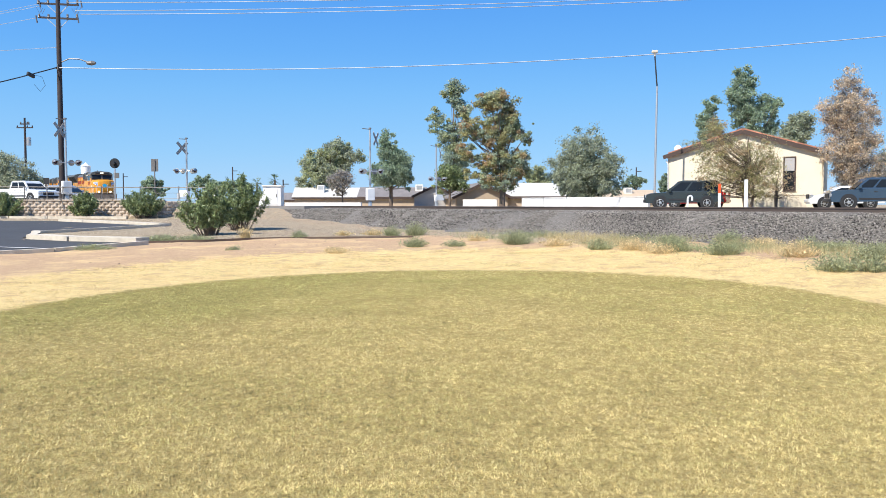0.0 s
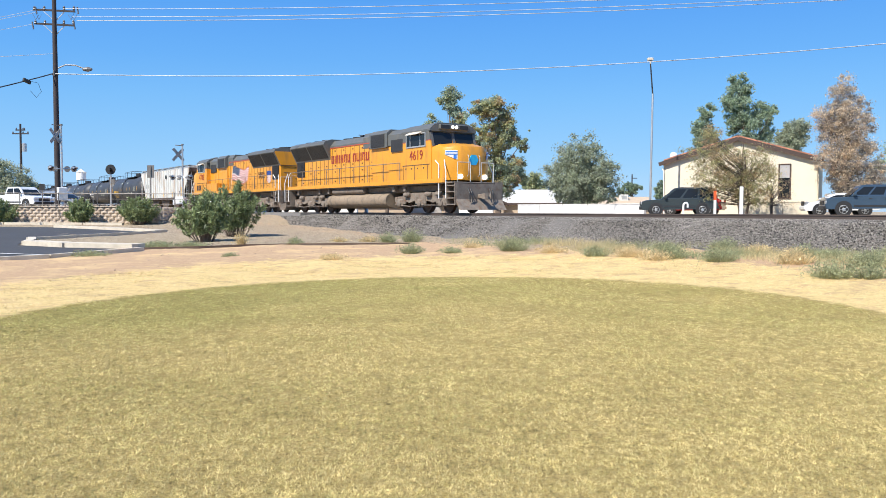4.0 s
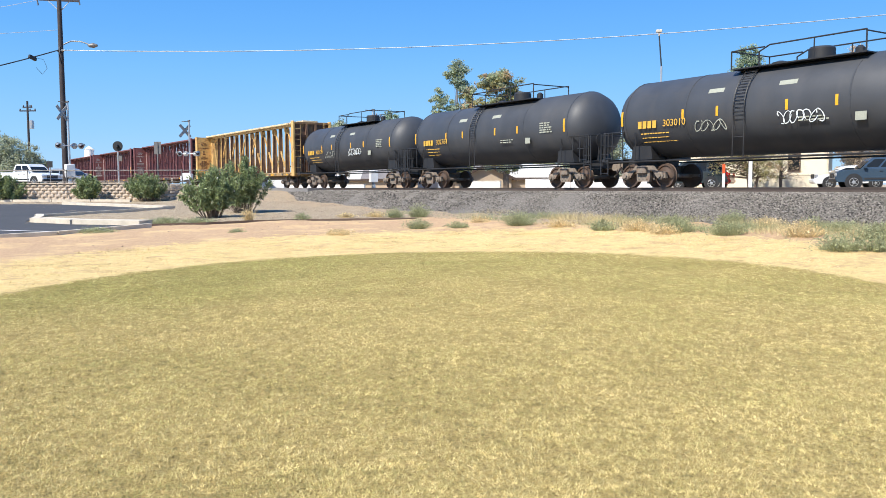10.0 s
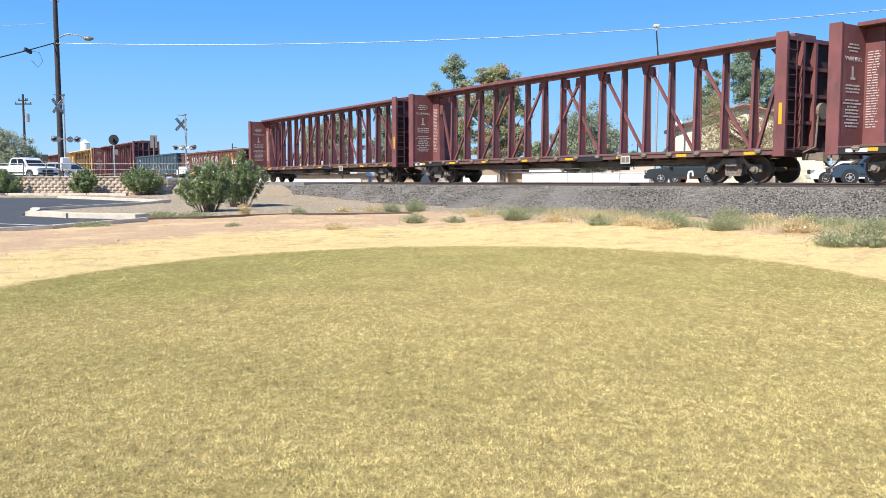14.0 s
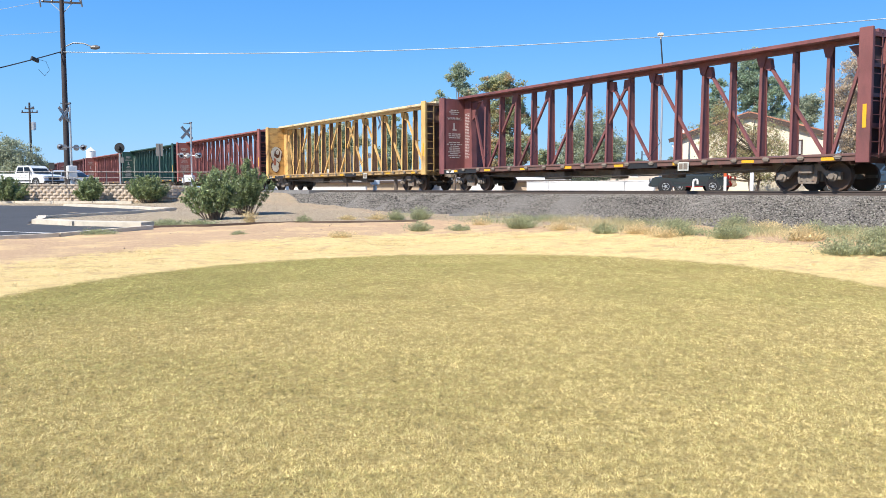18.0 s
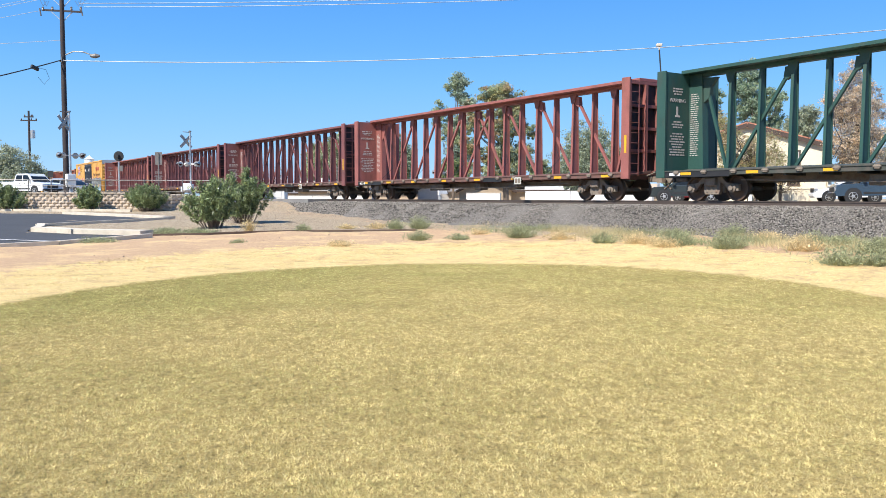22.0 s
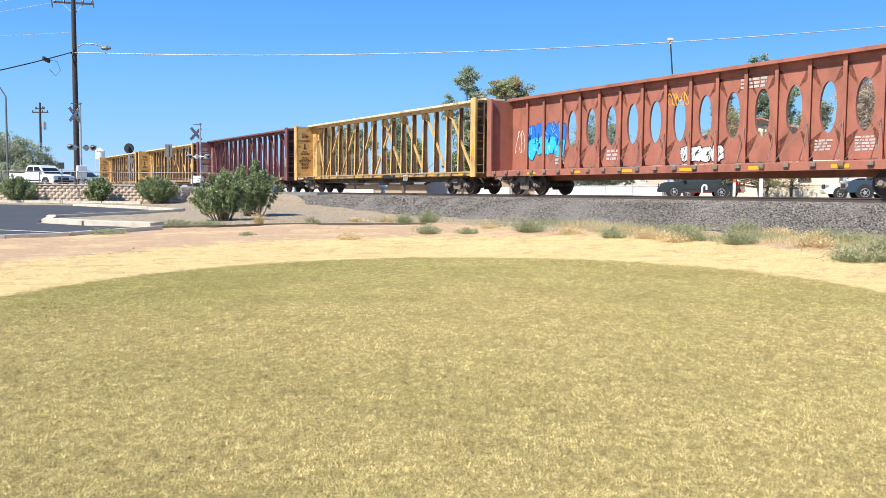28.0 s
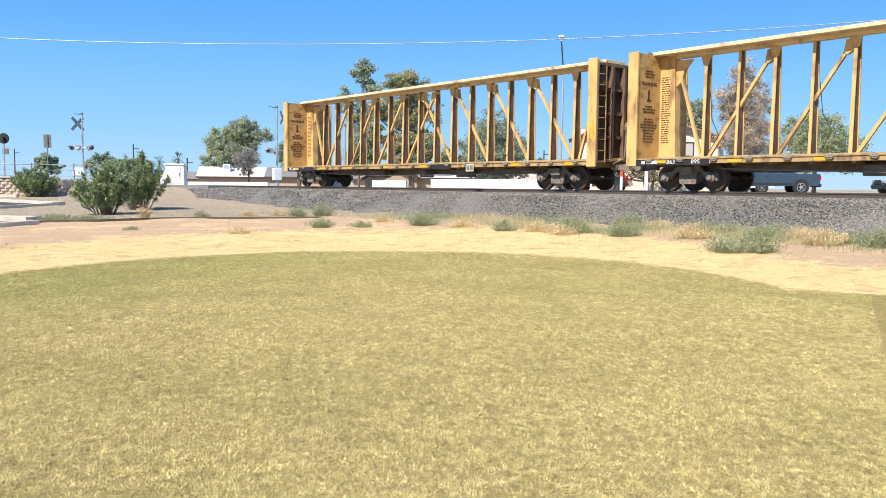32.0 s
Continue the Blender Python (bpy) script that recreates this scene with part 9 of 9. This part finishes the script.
M["tail"] = paint("red lamp glass", (0.35, 0.01, 0.01), 0.2, bump=0)


def vehicle(kind, label, x, y, z, turn, paint_m, L, H, W, low, cab, wheels, r=0.38, bed=None, group="parked vehicles"):
    """low, cab: side profiles (x forward, z); built on both sides with a tapered cabin."""
    t = thing(kind, label, "car" if kind != "pickup_truck" else "truck", pose(x, y, z, 0, 0, turn), group)
    hw = W / 2
    g = Geo()
    n = len(low)
    vs = []
    for yy, k, dz in ((-hw, 0.985, -0.02), (-hw + 0.1, 1.0, 0.0), (hw - 0.1, 1.0, 0.0), (hw, 0.985, -0.02)):
        vs += [(px * k, yy, pz + (dz if pz > 0.7 else -dz * 0.5)) for px, pz in low]
    g.add(vs, [(j * n + i, j * n + (i + 1) % n, (j + 1) * n + (i + 1) % n, (j + 1) * n + i) for j in range(3) for i in range(n)] + [tuple(range(n)), tuple(range(3 * n, 4 * n))])
    body = part("body", g, M[paint_m], t)
    zb = min(p[1] for p in cab)
    zt = max(p[1] for p in cab)

    def inset(pz):
        return hw - 0.04 - 0.2 * (pz - zb) / max(0.1, zt - zb)
    g = Geo()
    m_ = len(cab)
    vs = [(px, -inset(pz), pz) for px, pz in cab] + [(px, inset(pz), pz) for px, pz in cab]
    g.add(vs, [(i, (i + 1) % m_, m_ + (i + 1) % m_, m_ + i) for i in range(m_)] + [tuple(range(m_)), tuple(range(m_, 2 * m_))])
    part("cabin", g, M[paint_m], t)
    # side glass between pillars
    xr, xf = cab[0][0], cab[-1][0]
    tr, tf = [p for p in cab if p[1] > zt - 0.12][0][0], [p for p in cab if p[1] > zt - 0.12][-1][0]
    z0, z1 = zb + 0.10, zt - 0.13
    cuts = 3 if abs(tf - tr) > 2.0 else 2
    for sd in (-1, 1):
        for c in range(cuts):
            u0, u1 = c / cuts + 0.025, (c + 1) / cuts - 0.025
            bl, br = xr + 0.15 + (xf - 0.3 - xr) * u0, xr + 0.15 + (xf - 0.3 - xr) * u1
            tl, tr_ = tr + 0.08 + (tf - 0.16 - tr) * u0, tr + 0.08 + (tf - 0.16 - tr) * u1
            y0, y1 = sd * (inset(z0) + 0.012), sd * (inset(z1) + 0.012)
            part("side_window", Geo().add([(bl, y0, z0), (br, y0, z0), (tr_, y1, z1), (tl, y1, z1)], [(0, 1, 2, 3)]), M["glass"], t)
    g = Geo()
    a, b = cab[-1], [p for p in cab if p[1] > zt - 0.12][-1]
    g.add([(a[0] + 0.012, -inset(a[1]) + 0.1, a[1] + 0.05), (a[0] + 0.012, inset(a[1]) - 0.1, a[1] + 0.05), (b[0] + 0.03, inset(b[1]) - 0.08, b[1] - 0.05), (b[0] + 0.03, -inset(b[1]) + 0.08, b[1] - 0.05)], [(0, 1, 2, 3)])
    part("windshield", g, M["glass"], t)
    g = Geo()
    a, b = cab[0], [p for p in cab if p[1] > zt - 0.12][0]
    g.add([(a[0] - 0.012, -inset(a[1]) + 0.12, a[1] + 0.08), (a[0] - 0.012, inset(a[1]) - 0.12, a[1] + 0.08), (b[0] - 0.03, inset(b[1]) - 0.1, b[1] - 0.08), (b[0] - 0.03, -inset(b[1]) + 0.1, b[1] - 0.08)], [(0, 1, 2, 3)])
    part("rear_window", g, M["glass"], t)
    for wx in wheels:
        for sd in (-1, 1):
            part("wheel_arch", Geo().lathe([(sd * (hw - 0.22), r + 0.08), (sd * (hw + 0.006), r + 0.08)], 22, "y", (wx, 0, r + 0.03)), M["black"], t)
            ty = part("tyre", Geo().lathe([(sd * (hw - 0.24), r * 0.6), (sd * (hw - 0.22), r), (sd * (hw - 0.02), r), (sd * (hw + 0.015), r * 0.92), (sd * (hw + 0.015), r * 0.64)], 22, "y", (wx, 0, r)), M["tyre"], t, "", True)
            g = Geo().lathe([(sd * (hw - 0.1), r * 0.66), (sd * (hw + 0.012), r * 0.66), (sd * (hw + 0.02), r * 0.6), (sd * (hw - 0.01), r * 0.5), (sd * (hw + 0.02), r * 0.2), (sd * (hw + 0.025), 0.02)], 14, "y", (wx, 0, r))
            for k in range(5):
                a_ = 2 * math.pi * k / 5
                g.beam((wx, sd * (hw + 0.012), r), (wx + r * 0.6 * math.cos(a_), sd * (hw + 0.012), r + r * 0.6 * math.sin(a_)), 0.02, 0.07, (0, 1, 0))
            part("rim", g, M["alum"], ty)
    fx, rx = max(p[0] for p in low), min(p[0] for p in low)
    for sd in (-1, 1):
        part("headlight", Geo().box(fx - 0.22, fx - 0.02, sd * (hw - 0.2) - 0.18, sd * (hw - 0.2) + 0.19, 0.72, 0.92, 0.03), M["alum"], t)
        part("tail_light", Geo().box(rx - 0.01, rx + 0.12, sd * (hw - 0.1) - 0.07, sd * (hw - 0.1) + 0.105, 0.85, 1.12, 0.02), M["tail"], t)
        part("mirror", Geo().box(xf - 0.32, xf - 0.14, sd * (hw + 0.1) - 0.09, sd * (hw + 0.1) + 0.09, zb + 0.02, zb + 0.2, 0.03), M[paint_m], t)
        g = Geo()
        for q in (0.28, 0.62):
            px = xr + 0.25 + (xf - 0.4 - xr) * q
            g.box(px - 0.09, px + 0.09, sd * (hw + 0.01) - 0.012, sd * (hw + 0.01) + 0.012, zb - 0.16, zb - 0.12)
        part("door_handle", g, M["black"], t)
        part("side_trim", Geo().box(wheels[0] + r + 0.15, wheels[1] - r - 0.15, sd * hw - 0.015, sd * hw + 0.015, 0.55, 0.66), M["black"], t)
    part("front_bumper", Geo().box(fx - 0.12, fx + 0.06, -hw + 0.05, hw - 0.05, 0.38, 0.62, 0.04), M["black"] if kind != "car" else M[paint_m], t)
    part("rear_bumper", Geo().box(rx - 0.06, rx + 0.12, -hw + 0.05, hw - 0.05, 0.42, 0.64, 0.04), M["black"] if kind != "car" else M[paint_m], t)
    part("grille", Geo().box(fx - 0.04, fx + 0.015, -hw + 0.45, hw - 0.45, 0.66, 0.94, 0.02), M["black"], t)
    if bed:
        part("bed_liner", Geo().box(bed[0], bed[1], -hw + 0.12, hw - 0.12, 0.95, bed[2] - 0.02), M["black"], t)
    return t


SUV_LOW = [(-2.45, 0.42), (-2.52, 0.7), (-2.48, 1.04), (-2.4, 1.10), (1.0, 1.10), (2.15, 1.02), (2.44, 0.92), (2.52, 0.6), (2.45, 0.36)]
SUV_CAB = [(-2.46, 1.08), (-2.3, 1.70), (-2.1, 1.86), (-0.1, 1.88), (0.3, 1.82), (1.12, 1.08)]
PU_LOW = [(-2.85, 0.5), (-2.9, 0.8), (-2.88, 1.22), (-0.75, 1.22), (1.2, 1.18), (2.4, 1.12), (2.7, 1.0), (2.78, 0.6), (2.7, 0.4)]
PU_CAB = [(-0.85, 1.18), (-0.75, 1.82), (-0.5, 1.90), (0.65, 1.90), (0.85, 1.85), (1.45, 1.18)]
CAR_LOW = [(-2.2, 0.35), (-2.25, 0.7), (-2.2, 0.98), (-1.5, 1.02), (1.0, 0.98), (2.0, 0.82), (2.22, 0.62), (2.2, 0.32)]
CAR_CAB = [(-1.75, 1.0), (-1.1, 1.38), (-0.7, 1.46), (0.2, 1.46), (0.45, 1.42), (1.2, 0.98)]
VZ = 1.335
vehicle("suv", "dark grey-green SUV parked across the street", 16.20, 56.5, VZ, 168, "car_green", 5.0, 1.9, 1.95, SUV_LOW, SUV_CAB, (-1.5, 1.5))
vehicle("car", "dark red car parked behind the SUV", 18.48, 61.0, VZ, 150, "car_red", 4.4, 1.5, 1.8, CAR_LOW, CAR_CAB, (-1.35, 1.35), 0.34)
vehicle("pickup_truck", "slate blue crew-cab pickup truck parked across the street", 25.98, 50.0, VZ, 166, "car_blue", 5.6, 1.9, 1.95, PU_LOW, [(-1.5, 1.18), (-1.4, 1.80), (-1.2, 1.88), (0.5, 1.88), (0.75, 1.83), (1.4, 1.18)], (-1.75, 1.75), 0.4, (-2.75, -1.65, 1.22))
vehicle("car", "white sedan parked behind the blue pickup", 25.95, 54.0, VZ, 166, "car_white", 4.4, 1.5, 1.8, CAR_LOW, CAR_CAB, (-1.35, 1.35), 0.34)
vehicle("car", "dark sedan parked beyond the blue pickup", 37.2, 52.2, VZ, 172, "car_black", 4.4, 1.5, 1.8, CAR_LOW, CAR_CAB, (-1.35, 1.35), 0.34)
vehicle("pickup_truck", "white pickup truck waiting at the crossing", -35.97, 72, 1.72, -25, "car_white", 5.6, 1.9, 2.0, PU_LOW, PU_CAB, (-1.75, 1.75), 0.4, (-2.75, -0.95, 1.24), "vehicles at the crossing")
vehicle("car", "silver-white car waiting behind the railing", -34.27, 76, 1.72, -20, "car_silver", 4.6, 1.6, 1.85, CAR_LOW, [(-2.0, 1.0), (-1.7, 1.5), (-1.3, 1.62), (0.1, 1.62), (0.4, 1.56), (1.15, 0.98)], (-1.4, 1.4), 0.35, None, "vehicles at the crossing")

# marker posts beside the far rail
mp = thing("marker_post", "orange and white fibreglass marker post", "marker post", pose(13.23, 40, 1.3))
part("lower_post", Geo().box(-0.06, 0.06, -0.02, 0.02, 0, 0.85), M["white"], mp)
part("upper_post", Geo().box(-0.065, 0.065, -0.022, 0.022, 0.85, 1.3), paint("orange plastic", (0.75, 0.12, 0.03), 0.5, bump=0), mp, "orange top")
mp = thing("marker_post", "tall white square marker post", "marker post", pose(14.50, 40, 1.3))
part("post", Geo().box(-0.07, 0.07, -0.07, 0.07, 0, 1.5, 0.01), M["white"], mp)
mp = thing("vent_pipe", "white bent vent pipe", "pipe", pose(12.30, 42, 1.3))
part("pipe", Geo().path([(0, 0, 0), (0, 0, 0.62), (0.05, 0, 0.72), (0.15, 0, 0.74), (0.22, 0, 0.68), (0.22, 0, 0.5)], 0.05, 8), M["white"], mp)


# ---- motion ----
# small unevenness of the train's run, metres, second by second
SWAY = [-0.57, 0.12, 0.83, 0.5, 0.1, -0.04, -0.20, 0.18, 0.07, 0.30, -0.11, -0.07, -0.36, 0.10, 0.06, -0.1, -0.3, -0.41, -0.32, 0.50, 0.52,
        0.01, 0.09, -0.12, -0.27, -0.1, 0.05, 0.01, -0.07, 0.04, -0.14, 0.53, -0.25]


def gone(t):
    """Metres the train has run, from the middle of the clip."""
    k = (t - 16) / 16
    return 16 * (22.1121 * k - 0.0402 * k ** 2 + 0.0593 * k ** 3 - 0.0234 * k ** 4) + SWAY[t]


def motions():
    for mid, (car, back) in zip(MIDS, TRAIN):
        if not car.name.startswith("diesel"):
            car.scale = (1, 1, 0.984)
        rows = []
        for j in range(33):
            p = tw(mid - gone(j), TRACK, RAIL)
            rows.append((1.0 * j, pose(p.x, p.y, p.z, 0, 0, math.degrees(HEAD) - 90 + (180 if back else 0))))
        walk(car, rows)


motions()
